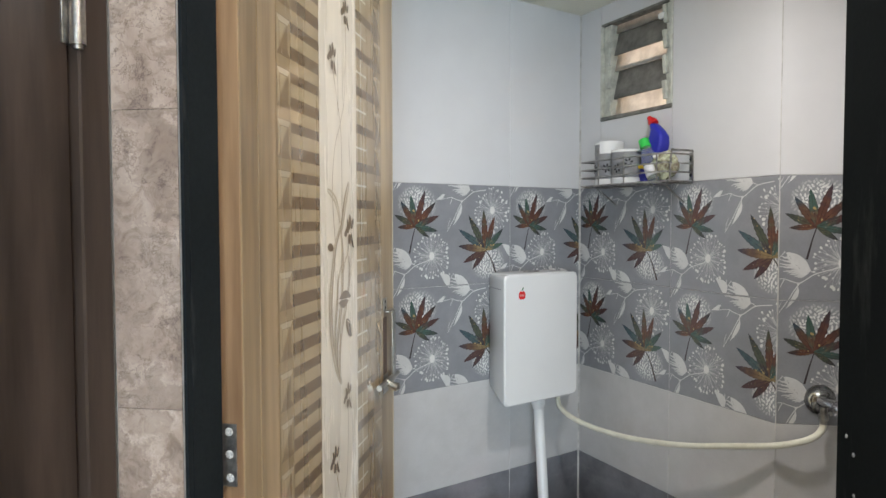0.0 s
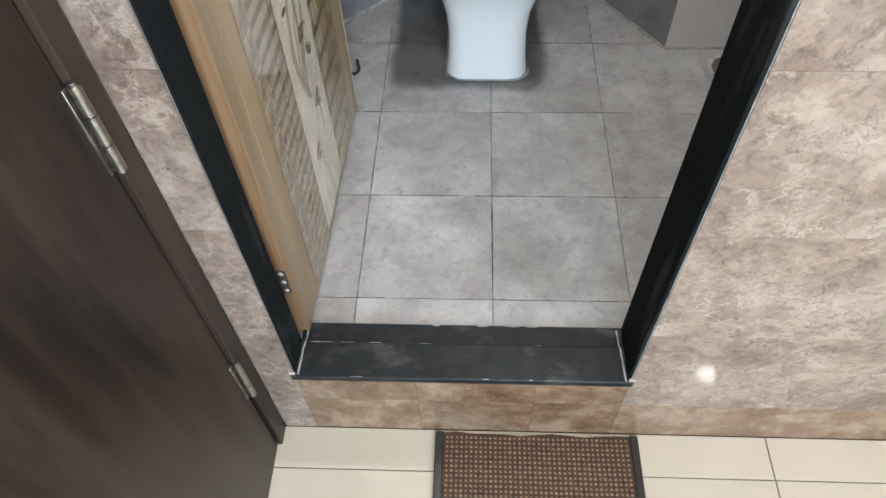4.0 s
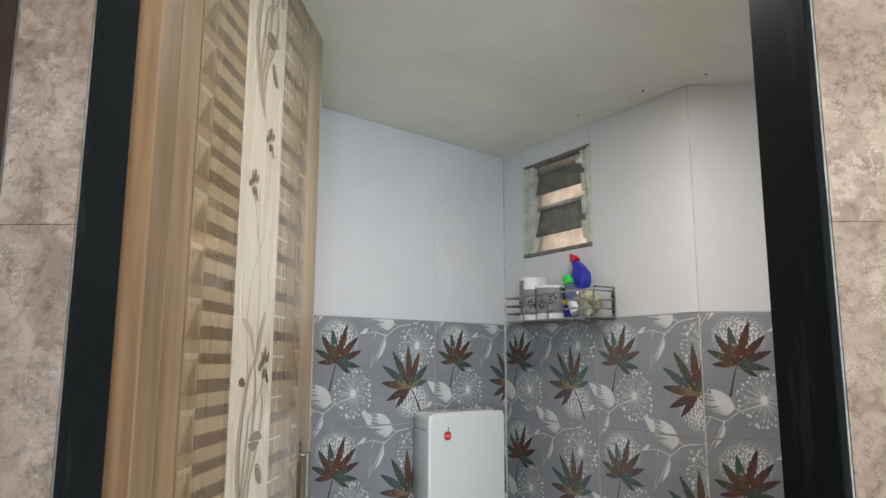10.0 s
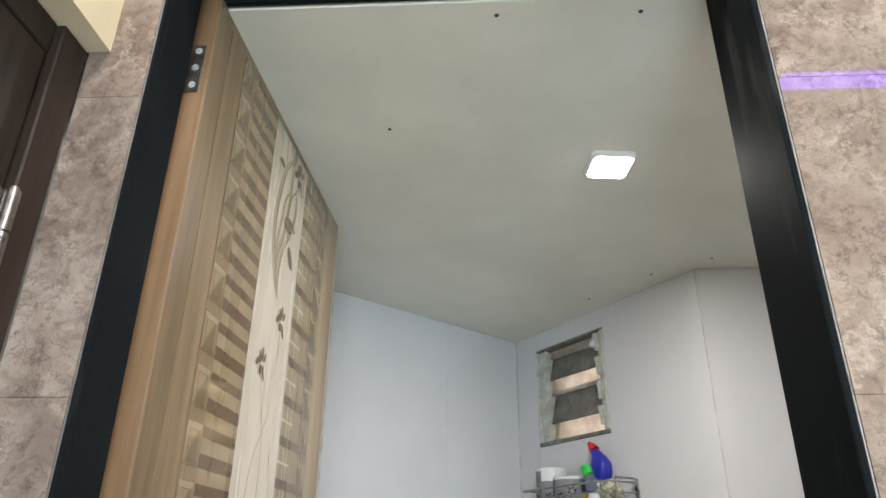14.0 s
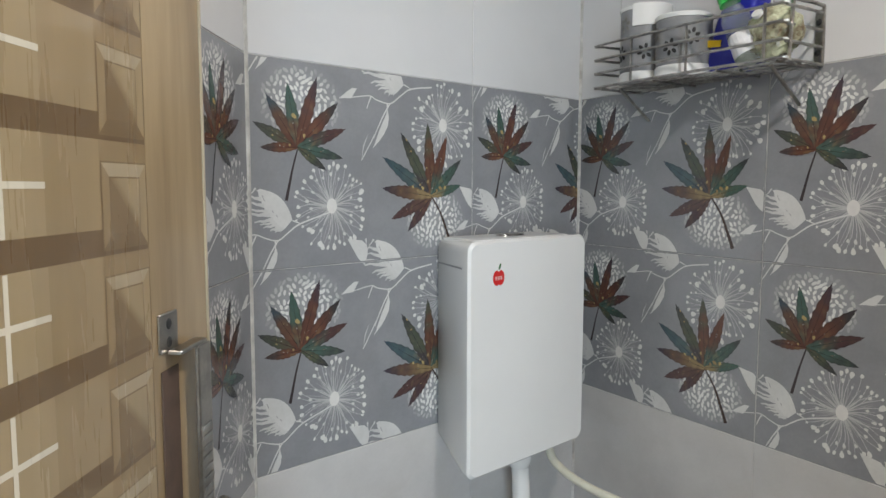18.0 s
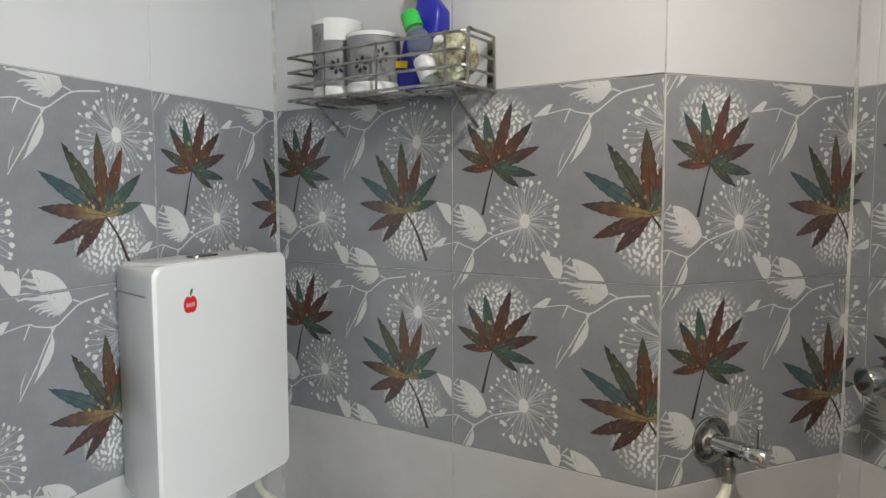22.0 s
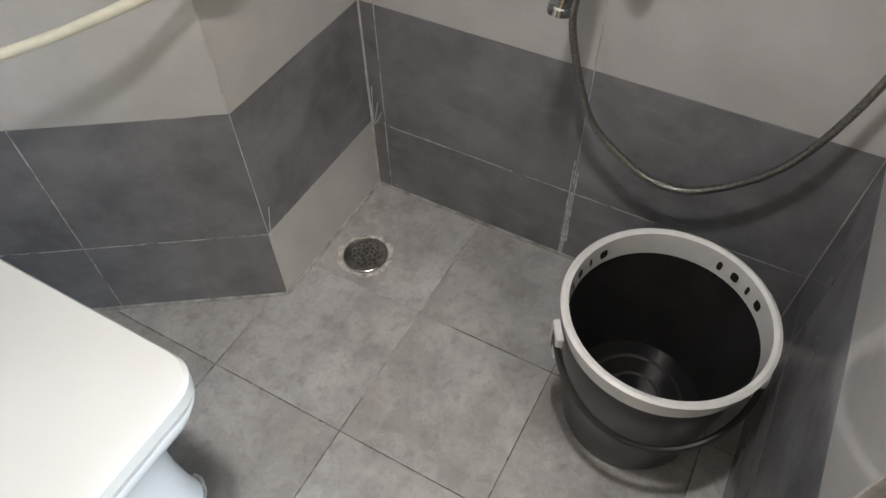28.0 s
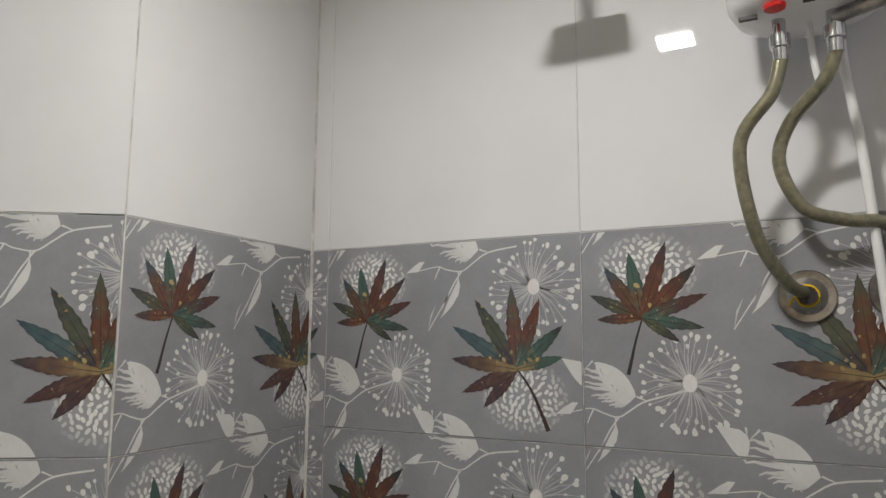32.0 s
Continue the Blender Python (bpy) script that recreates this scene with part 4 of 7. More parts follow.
# doorway lining in black granite
bm = box(OPEN_L - 0.016, OPEN_L, 0.0105, 0.078, 0.02, HEAD + 0.028, 0.0015)
box(OPEN_L - 0.0035, OPEN_L, 0.001, 0.0106, 0.02, HEAD + 0.028, bm=bm)
lining = tagged(thing("door_lining", "black granite lining of the bathroom doorway", "doorway"), kind="structure")
part("jamb", bm, GRANITE, lining)
part("jamb", box(OPEN_R, OPEN_R + 0.0065, 0.001, 0.119, 0.02, HEAD + 0.028, 0.0015), GRANITE, lining)
part("head", box(OPEN_L, OPEN_R, 0.001, 0.119, HEAD, HEAD + 0.028, 0.0015), GRANITE, lining)
part("back_strip", box(OPEN_L + 0.002, OPEN_R, 0.110, 0.1188, CEIL + 0.0025, HEAD - 0.0003, 0.0005), GRANITE, lining)
sill = tagged(thing("door_sill", "black granite door sill with worn pale edges", "sill"), kind="structure")
part("sill_front", box(OPEN_L - 0.012, OPEN_R + 0.012, -0.006, 0.074, 0.0, 0.020, 0.002), SILL_GRANITE, sill)
part("sill_back", box(OPEN_L - 0.004, OPEN_R + 0.004, 0.0755, 0.126, -0.004, 0.012, 0.0015), SILL_GRANITE, sill)
bm = box(OPEN_L - 0.014, OPEN_L - 0.002, -0.004, 0.08, 0.0203, 0.0235)
box(OPEN_R + 0.002, OPEN_R + 0.014, -0.004, 0.08, 0.0203, 0.0235, bm=bm)
part("cement_edge", bm, GROUT, sill, "crumbling pale cement edge")
for x, lean in ((OPEN_L + 0.004, 0.004), (OPEN_R - 0.004, -0.004)):
    pts = [(x + lean * k / 8 + 0.0012 * noise.noise((k * 1.3, x * 9, 4)), -0.003 + 0.012 * k, 0.0203 if k < 7 else 0.0135) for k in range(11)]
    part("cement_bead", tube(pts, 0.0022, 6, 2), DULL_GROUT, sill, "rough pale cement bead")
bm = box(OPEN_L - 0.0050, OPEN_L - 0.0036, 0.0002, 0.004, 0.02, HEAD + 0.02)
part("edge_joint", bm, DARK_GROUT, lining, "grey filler line along the lining")
part("edge_joint", box(OPEN_R + 0.0066, OPEN_R + 0.0081, 0.0012, 0.004, 0.02, HEAD + 0.02), DULL_GROUT, lining, "thin pale filler line along the lining")
for z, y in ((1.070, 0.094), (1.056, 0.077), (1.015, 0.074), (0.977, 0.066)):
    bm = lathe([(0.0, 0.0), (0.0024, 0.0), (0.0018, 0.0008), (0.0, 0.001)], (OPEN_R - 0.0002, y, z), (-1, 0, 0), 12)
    part("screw_plug", bm, GREY_CUP, lining, "pale screw mark")

# ---- hall ----
def hall_tiles(parent, x0, x1, z0, z1, step, material, y=0.0):
    m = wall_pose((x0, y), (x1, y))
    u, length = 0.0, x1 - x0
    while u < length - 0.004:
        u1 = min(u + step, length)
        z = z0
        for top in [t for t in (-0.10, 0.2, 0.495, 0.795, 1.096, 1.407, 1.741) if z0 + 0.02 < t < z1 - 0.02] + [z1]:
            ob = new("tile", slab_data("tile", u1 - u, top - z, material, 0.010, edge=0.00002, gap=0.0005))
            ob.parent = parent
            ob.matrix_basis = m @ Matrix.Translation((u, z, 0))
            z = top
        u = u1


hall_tiles(wall_door, -0.397, OPEN_L - 0.0055, HALL_Z, 2.024, 0.4, MARBLE)
hall_tiles(wall_door, OPEN_R + 0.0082, 2.6, -0.10, 2.024, 0.45, MARBLE)
hall_tiles(wall_door, OPEN_R + 0.0082, 2.6, HALL_Z, -0.10, 0.9, STAINED)
hall_tiles(wall_door, OPEN_L - 0.0055, OPEN_R + 0.0080, HALL_Z, -0.002, 0.25, STAINED)

hall_floor = structure("hall_floor", box(-0.62, 2.6, -2.4, 0.0, HALL_Z - 0.1, HALL_Z - 0.0085), GROUT, "cream tiled hall floor", "floor")
hx, hy = [-0.476, 0.124, 0.724, 1.324, 1.924, 2.6], [-2.4, -1.3, -0.70, -0.10, 0.0]
for x0, x1 in zip(hx, hx[1:]):
    for y0, y1 in zip(hy, hy[1:]):
        ob = new("tile", slab_data("tile", x1 - x0, y1 - y0, HALL_TILE, gap=0.0025))
        ob.parent = hall_floor
        ob.matrix_basis = Matrix.Translation((x0, y0, HALL_Z))
structure("hall_ceiling", box(-0.62, 2.6, -2.4, 0.0, 2.75, 2.81), PLASTER, "plain painted hall ceiling", "ceiling")
bm = box(-0.62, -0.40, -2.4, -0.95, HALL_Z, 2.75)
box(-0.62, -0.372, -2.4, 0.0, 1.805, 2.75, bm=bm)
structure("hall_wall_west", bm, CREAM_WALL, "cream painted hall wall above and beside a dark door", "wall")
structure("hall_wall_east", box(2.6, 2.7, -2.4, 0.1, HALL_Z, 2.8), CREAM_WALL, "cream painted hall wall", "wall")
# gap in the unseen end wall, added for the daylight fill lamp
bm = bmesh.new()
for a, b, c, d in ((-0.62, -0.11, HALL_Z, 2.8), (1.01, 2.6, HALL_Z, 2.8), (-0.11, 1.01, 1.81, 2.8), (-0.11, 1.01, HALL_Z, 0.29)):
    box(a, b, -2.5, -2.4, c, d, bm=bm)
structure("hall_wall_south", bm, CREAM_WALL, "cream painted end wall of the hall", "wall")
for x0, z0, x1, z1 in ((1.12, -0.3, 1.22, 2.1),):
    structure("outer_wall", box(x0, x1, 0.118, 1.3, z0, z1), GROUT, "plain wall behind the shower", "wall")

# dark door in the hall's side wall
dark = thing("door_dark", "closed dark brown laminate door with steel hinges in the hall", "door")
dark["kind"] = "structure"
part("frame", box(-0.47, -0.398, -0.046, -0.0005, HALL_Z, 1.8045, 0.002), DARK_WOOD, dark)
part("frame", box(-0.47, -0.398, -0.95, -0.90, HALL_Z, 1.8045, 0.002), DARK_WOOD, dark)
part("frame", box(-0.47, -0.407, -0.8995, -0.0465, 1.765, 1.8045, 0.002), DARK_WOOD, dark)
part("leaf", box(-0.445, -0.407, -0.898, -0.0495, HALL_Z + 0.008, 1.763, 0.002), DARK_WOOD, dark)
for z in (1.462, 0.68, 0.02):
    bm = bmesh.new()
    for k in range(3):
        rod((-0.398, -0.0475, z + 0.045 * k), (-0.398, -0.0475, z + 0.045 * k + 0.043), 0.0075, bm=bm)
    rod((-0.398, -0.0475, z - 0.004), (-0.398, -0.0475, z + 0.137), 0.0048, bm=bm)
    box(-0.4085, -0.4045, -0.060, -0.0475, z, z + 0.133, 0.0008, bm=bm)
    part("hinge", bm, STEEL, dark, "worn steel butt hinge", smooth=True)

# loft cupboard over the doorway
loft_box = thing("loft_cupboard", "dark brown loft cupboard with a mosaic-patterned glossy front over the doorway", "cupboard")
part("fascia", box(-0.3715, 2.6, -0.012, -0.0005, 2.025, 2.094, 0.001), DARK_WOOD, loft_box)
part("bottom_edge", box(-0.3715, 2.6, -0.016, -0.0125, 2.022, 2.030, 0.001), STAINED, loft_box)
rng = random.Random(21)
for n, (x0, x1) in enumerate(((-0.368, 0.208), (0.211, 0.80), (0.803, 2.595))):
    part("door", box(x0, x1, -0.040, -0.022, 2.097, 2.745, 0.0015), DARK_WOOD, loft_box)
MOSAIC = [mat("mosaic_" + k, c, 0.42, spec=0.18, vary=0.15, scale=40) for k, c in (("brown", (0.06, 0.045, 0.04)), ("grey", (0.12, 0.108, 0.10)), ("light", (0.19, 0.175, 0.165)), ("tan", (0.10, 0.072, 0.054)))]
GLITTER = mat("glitter_square", (0.50, 0.49, 0.47), 0.36, metal=1.0, vary=0.6, scale=400, bump=1.0, bump_scale=500)
bm = bmesh.new()
for x0, x1, y, z0, z1 in ((-0.25, 0.20, -0.0402, 2.105, 2.74), (-0.25, 0.20, -0.0122, 2.034, 2.092)):
    z = z0
    while z < z1 - 0.008:
        x = x0 + rng.uniform(0, 0.02)
        h = min(0.0235, z1 - z)
        while x < x1:
            w = rng.choice((0.022, 0.03, 0.046))
            edge = abs(x - (x0 + x1) / 2) / (x1 - x0) * 2
            if rng.random() > edge * 0.75:
                box(x, min(x + w - 0.002, x1), y - 0.0006, y, z, z + h - 0.002, bm=bm, index=rng.choice((0, 0, 1, 1, 2, 3)))
            x += w
        z += h
part("mosaic", bm, MOSAIC, loft_box, "brown and grey mosaic print")["kind"] = "stuff"
for y, zs in ((-0.041, (2.13, 2.20, 2.27, 2.34, 2.41, 2.48)), (-0.013, (2.058,))):
    for z in zs:
        for x in (-0.14, -0.025, 0.09) if y < -0.02 else (-0.14, -0.025, 0.09, 0.205, 0.325):
            part("glitter_square", box(x, x + 0.042, y - 0.0008, y, z, z + 0.026), GLITTER, loft_box, "sparkling silver square")

# square ceiling lamps
def ceiling_lamp(name, label, x, y, z, half, turn=0.0):
    ob = thing(name, label, "ceiling lamp", at=pose(x, y, z, 0, 0, turn))
    bm = loft([[(px, py, h) for px, py in rounded(half + e, half + e, 0.012)] for h, e in ((0, 0.004), (-0.006, 0.004), (-0.009, 0.0))])
    part("frame", bm, PLASTIC, ob)
    part("diffuser", loft([[(px, py, h) for px, py in rounded(half - 0.003, half - 0.003, 0.01)] for h in (-0.0088, -0.0112)]), LAMP_ON, ob, "glowing white square diffuser")
    return ob


ceiling_lamp("ceiling_lamp", "small square white lamp lit on the bathroom ceiling", 0.30, 0.555, CEIL, 0.040, 6)
ceiling_lamp("ceiling_lamp", "square white lamp lit on the hall ceiling", -0.05, -0.47, 2.75, 0.085)
ceiling_lamp("ceiling_lamp", "square white lamp lit on the hall ceiling", 1.74, -1.65, 2.75, 0.065)
for x, y in ((0.077, 0.150), (0.279, 0.152), (-0.111, 0.422), (0.629, 1.018), (0.50, 1.12), (0.36, 1.30)):
    tagged(part("screw", lathe([(0, 0), (0.0035, 0), (0.0025, 0.0015), (0, 0.002)], (x, y, CEIL), (0, 0, -1), 10), BLACK_PLASTIC), "dark screw head in the ceiling", "screw", "screws in the ceiling")

# ---- the bathroom door, open towards the left wall ----
DZ0, DZ1, LEAF = 0.024, 1.986, 0.703
door = thing("door_1", "open patterned laminate door with a cream floral strip and steel latch", "door", at=pose(-0.302, 0.1, 0, 0, 0, -1.724))
door["kind"] = "structure"
part("leaf", box(-0.034, -0.0006, 0.0, LEAF, DZ0, DZ1, 0.0015), WOOD, door)
prints = []
TAN, BROWN, LIGHT, CREAM, WHITE = (0.275, 0.195, 0.105), (0.150, 0.096, 0.048), (0.345, 0.262, 0.152), (0.66, 0.59, 0.48), (0.66, 0.61, 0.50)
ZLO, ZHI = DZ0 + 0.02, DZ1 - 0.02


def flat(y0, y1, z0, z1, c, lift):
    prints.append(([(y0, z0), (y1, z0), (y1, z1), (y0, z1)], c, lift))


def lens(p, q, w, c, bend=0.0, lift=0.0011, blunt=0.7):
    """A petal from p to q; blunt: how fast it narrows."""
    p, q = Vector(p), Vector(q)
    d = q - p
    s = Vector((-d.y, d.x)).normalized()
    n = 7
    mid = lambda k: p + d * k + s * bend * math.sin(math.pi * k)  # noqa: E731
    for k in range(n):
        a, b = k / n, (k + 1) / n
        wa, wb = w * math.sin(math.pi * a) ** blunt, w * math.sin(math.pi * b) ** blunt if b < 1 else 0.0
        prints.append(([mid(a) - s * wa, mid(b) - s * wb, mid(b) + s * wb, mid(a) + s * wa], c, lift))


def embossed(y0, y1, z0, z1, left):
    """A raised panel print: bright upper lip, shaded foot, and a light triangle that fades across the field."""
    flat(y0 - 0.001, y1 + 0.001, z0 - 0.001, z1 + 0.001, blend(TAN, BROWN, 0.65), 0.00045)
    e = 0.008
    prints.append(([(y0, z1), (y1, z1), (y1 - e, z1 - e), (y0 + e, z1 - e)], blend(LIGHT, WHITE, 0.18), 0.0006))
    prints.append(([(y0, z0), (y1, z0), (y1 - e, z0 + e), (y0 + e, z0 + e)], blend(TAN, BROWN, 0.7), 0.0006))
    prints.append(([(y1, z0), (y1, z1), (y1 - e, z1 - e), (y1 - e, z0 + e)], blend(TAN, LIGHT, 0.2 if left else 0.7), 0.0006))
    prints.append(([(y0, z0), (y0, z1), (y0 + e, z1 - e), (y0 + e, z0 + e)], blend(TAN, LIGHT, 0.7 if left else 0.1), 0.0006))
    a, b, c, d = y0 + e + 0.001, y1 - e - 0.001, z0 + e + 0.001, z1 - e - 0.001
    flat(a, b, c, d, blend(TAN, BROWN, 0.55), 0.0006)
    for n in range(7):
        k = n / 7
        if left:
            prints.append(([(a, c + (d - c) * 0.30 * k), (a, d), (b - (b - a) * 0.25 * k, d)], blend(blend(TAN, BROWN, 0.45), blend(TAN, LIGHT, 0.9), (n + 1) / 7), 0.0007 + 0.00001 * n))
        else:
            prints.append(([(b, c + (d - c) * 0.30 * k), (b, d), (a + (b - a) * 0.25 * k, d)], blend(blend(TAN, BROWN, 0.45), blend(TAN, LIGHT, 0.9), (n + 1) / 7), 0.0007 + 0.00001 * n))


flat(0.1015, 0.6125, ZLO, ZHI, TAN, 0.0002)
PITCH = 0.068
for k in range(-19, 11):
    # the side towards the hinge: a raised panel in each step, beside it two dark and two light bars
    z = 1.2912 + PITCH * k
    embossed(0.1035, 0.1475, z - 0.0505, z, True)
    flat(0.1480, 0.2575, z - 0.0142, z, BROWN, 0.0004)
    flat(0.1490, 0.2575, z - 0.0330, z - 0.0142, LIGHT, 0.00055)
    flat(0.1475, 0.2575, z - 0.0505, z - 0.0330, BROWN, 0.0004)
    flat(0.1480, 0.2575, z - 0.0680, z - 0.0505, blend(LIGHT, TAN, 0.25), 0.00055)
    # the latch side: a light square with crossed lines and a plain one between dark bars, a raised panel beside them
    z = 1.2545 + PITCH * k
    flat(0.4440, 0.6115, z - 0.0078, z + 0.0080, BROWN, 0.0004)
    flat(0.4440, 0.5070, z + 0.0080, z + 0.0602, LIGHT, 0.0005)
    flat(0.5070, 0.5575, z + 0.0080, z + 0.0602, blend(TAN, LIGHT, 0.45), 0.0005)
    flat(0.4440, 0.5075, z + 0.0320, z + 0.0355, WHITE, 0.0007)
    flat(0.4730, 0.4765, z + 0.0083, z + 0.0598, WHITE, 0.00085)
    embossed(0.5595, 0.6110, z - 0.0040, z + 0.0470, False)
flat(0.2575, 0.4440, ZLO, ZHI, CREAM, 0.00095)
STEM, BLADE, PETAL = (0.30, 0.225, 0.145), (0.42, 0.345, 0.240), (0.175, 0.120, 0.070)


def ribbon(pts, w0, w1, c, lift):
    got = []
    stroke(got, pts, w0, w1, c, lift, 8)
    prints.extend(got)


def blade(pts, w, lift, near=BLADE, far=STEM):
    """A long grass blade with a pale rib, lighter on one side of it, drawn out to both ends."""
    line = [p.to_2d() for p in curve_points([(*p, 0) for p in pts], 7)]
    n = len(line) - 1
    sides = []
    for i, p in enumerate(line):
        q = line[min(i + 1, n)] - line[max(i - 1, 0)]
        wide = w * math.sin(math.pi * (0.04 + 0.90 * i / n)) ** 0.55
        sides.append(Vector((-q.y, q.x)).normalized() * wide)
    for i in range(n):
        a, b, s, t = line[i], line[i + 1], sides[i], sides[i + 1]
        prints.append(([a - s, b - t, b - t * 0.10, a - s * 0.10], near, lift))
        prints.append(([a + s * 0.16, b + t * 0.16, b + t, a + s], far, lift))


def iris(y, z, s):
    """A printed iris: three blunt petals up, one drooping to each side, a pod below."""
    for n, (p, q, w, b) in enumerate((((-0.003, 0.004), (-0.0180, 0.0235), 0.0036, 0.001), ((-0.001, 0.006), (-0.0020, 0.0325), 0.0046, 0.0), ((0.005, 0.005), (0.0165, 0.0245), 0.0040, -0.001),
                                      ((-0.007, 0.001), (-0.0235, 0.006), 0.0055, -0.003), ((-0.020, 0.007), (-0.0330, -0.005), 0.0048, 0.003), ((0.006, 0.0), (0.0195, -0.028), 0.0033, -0.004),
                                      ((-0.0085, -0.002), (-0.0085, -0.0215), 0.0036, 0.0), ((-0.0030, -0.002), (-0.0035, -0.0205), 0.0036, 0.0))):
        lens((y + s * p[0], z + s * p[1]), (y + s * q[0], z + s * q[1]), s * w * 1.25, PETAL, s * b, 0.0020 + 0.00006 * n, 0.45)


for z0 in (1.816, 1.160, 0.504, -0.152):
    f = lambda y, z: (y, z0 + z)  # noqa: E731
    path = lambda *pts: [f(*p) for p in pts]  # noqa: E731
    # two thin stems that cross and end in a flower each
    ribbon(path((0.3266, 0.099), (0.3170, 0.154), (0.3155, 0.200), (0.3300, 0.255), (0.3560, 0.294), (0.3780, 0.340), (0.3870, 0.410), (0.3880, 0.462)), 0.0014, 0.0011, STEM, 0.00105)
    ribbon(path((0.3626, 0.140), (0.3626, 0.210), (0.3615, 0.255), (0.3560, 0.294), (0.3380, 0.338), (0.3215, 0.375)), 0.0015, 0.0011, STEM, 0.00110)
    lens(f(0.4055, 0.224), f(0.4020, 0.287), 0.0018, STEM, 0.001, 0.00115)
    # grass blades
    blade(path((0.3520, 0.128), (0.3420, 0.150), (0.3285, 0.166), (0.3080, 0.176), (0.2905, 0.181)), 0.0065, 0.00120, BLADE, BLADE)
    blade(path((0.3540, 0.112), (0.3640, 0.130), (0.3780, 0.162), (0.3890, 0.182), (0.3998, 0.199)), 0.0085, 0.00126)
    blade(path((0.3545, 0.123), (0.3270, 0.090), (0.3120, 0.0445), (0.3035, 0.010), (0.3020, -0.025), (0.3080, -0.064), (0.3280, -0.112), (0.3530, -0.142)), 0.0088, 0.00132)
    blade(path((0.3530, 0.121), (0.3600, 0.098), (0.3626, 0.071), (0.3606, 0.0315), (0.3560, -0.002), (0.3440, -0.040), (0.3300, -0.075), (0.3330, -0.112), (0.3535, -0.143)), 0.0066, 0.00138)
    blade(path((0.3935, 0.0707), (0.3992, 0.0497), (0.3940, 0.020), (0.3800, -0.012), (0.3560, -0.050), (0.3440, -0.090), (0.3450, -0.120), (0.3540, -0.144)), 0.0058, 0.00144)
    blade(path((0.3600, 0.060), (0.3400, 0.036), (0.3330, 0.000), (0.3220, -0.050), (0.3230, -0.090), (0.3440, -0.136)), 0.0046, 0.00150)
    blade(path((0.3780, 0.067), (0.3660, 0.050), (0.3560, 0.046)), 0.0030, 0.00156)
    ribbon(path((0.3778, 0.067), (0.3880, 0.074), (0.3954, 0.089)), 0.0018, 0.0018, STEM, 0.00160)
    # bud, lipped leaf and bean
    lens(f(0.2880, 0.0905), f(0.3180, 0.0870), 0.0068, BROWN, 0.001, 0.00172, 0.6)
    lens(f(0.3400, -0.0030), f(0.4100, -0.0005), 0.0128, CREAM, 0.001, 0.00168, 0.6)
    lens(f(0.3430, 0.0020), f(0.4080, -0.0002), 0.0072, PETAL, 0.0056, 0.00174)
    lens(f(0.3400, -0.0040), f(0.3930, -0.0055), 0.0072, PETAL, -0.0036, 0.00180)
    lens(f(0.3790, -0.0365), f(0.4110, -0.0700), 0.0112, PETAL, -0.001, 0.00174, 0.5)
    ribbon(path((0.3860, -0.0400), (0.3990, -0.0480), (0.4070, -0.0650)), 0.0009, 0.0005, CREAM, 0.00186)
    iris(*f(0.4045, 0.1120), 1.0)
    iris(*f(0.3880, 0.4820), 0.85)
    iris(*f(0.3205, 0.3920), 0.85)

verts, faces, colours = [], [], []
for poly, c, lift in prints:
    q = clipped([Vector(p) for p in poly], 0.0, 0.75, ZLO, ZHI)
    if len(q) < 3:
        continue
    if sum(q[i - 1][0] * q[i][1] - q[i][0] * q[i - 1][1] for i in range(len(q))) < 0:
        q = q[::-1]
    n = len(verts)
    verts += [(lift * 0.7, p[0], p[1]) for p in q]
    faces.append(tuple(range(n, n + len(q))))
    colours.append(c)
me = bpy.data.meshes.new("printed_film")
me.from_pydata(verts, [], faces)
layer = me.color_attributes.new("print", "FLOAT_COLOR", "CORNER")
layer.data.foreach_set("color", np.array([(*c, 1.0) for f, c in zip(faces, colours) for _ in f], dtype=np.float32).ravel())
me.materials.append(DOOR_PRINT)
film_ob = new("printed_film", me)
film_ob.parent = door
tagged(film_ob, "printed checks, panels and a cream strip with brown flowers")
part("edge_strip", box(-0.034, 0.0012, LEAF + 0.0002, LEAF + 0.0028, DZ0, DZ1), mat("leaf_edge_band", (0.44, 0.38, 0.28), 0.4, vary=0.1, scale=20), door, "pale edge strip")
for y in (0.046,):
    part("groove", box(-0.0005, 0.0006, y, y + 0.002, ZLO, ZHI), WOOD, door)
# latch stile in a paler tone than the rest of the leaf
part("latch_stile", box(-0.0005, 0.00015, 0.6130, LEAF - 0.001, DZ0, DZ1), PALE_WOOD, door, "paler golden wooden latch stile")
part("edge_lipping", box(-0.0335, -0.0012, -0.0014, -0.0001, DZ0, DZ1, 0.0006), LIPPING, door, "reddish wooden edge lipping")
for z in (1.86, 1.0155, 0.21):
    hinge = part("hinge", box(-0.0285, -0.0085, -0.0034, -0.0016, z - 0.0375, z + 0.0375, 0.0006), OLD_STEEL, door, "dark aged steel butt hinge")
    for dz in (-0.027, 0.001, 0.028):
        bm = lathe([(0.0, 0.0007), (0.0022, 0.0009), (0.0046, 0.0006), (0.0052, 0.0)], (-0.0175 + 0.0006 * math.sin(z * 40 + dz * 300), -0.0034, z + dz), (0, -1, 0), 9)
        part("screw", bm, SCREW_STEEL, hinge, "pale filled screw head")
    for k in range(5):
        bm = rod((-0.0300, -0.003, z - 0.0375 + 0.0151 * k), (-0.0300, -0.003, z - 0.0375 + 0.0151 * k + 0.0146), 0.0026)
        part("knuckle", bm, STEEL if k % 2 else OLD_STEEL, hinge, smooth=True)
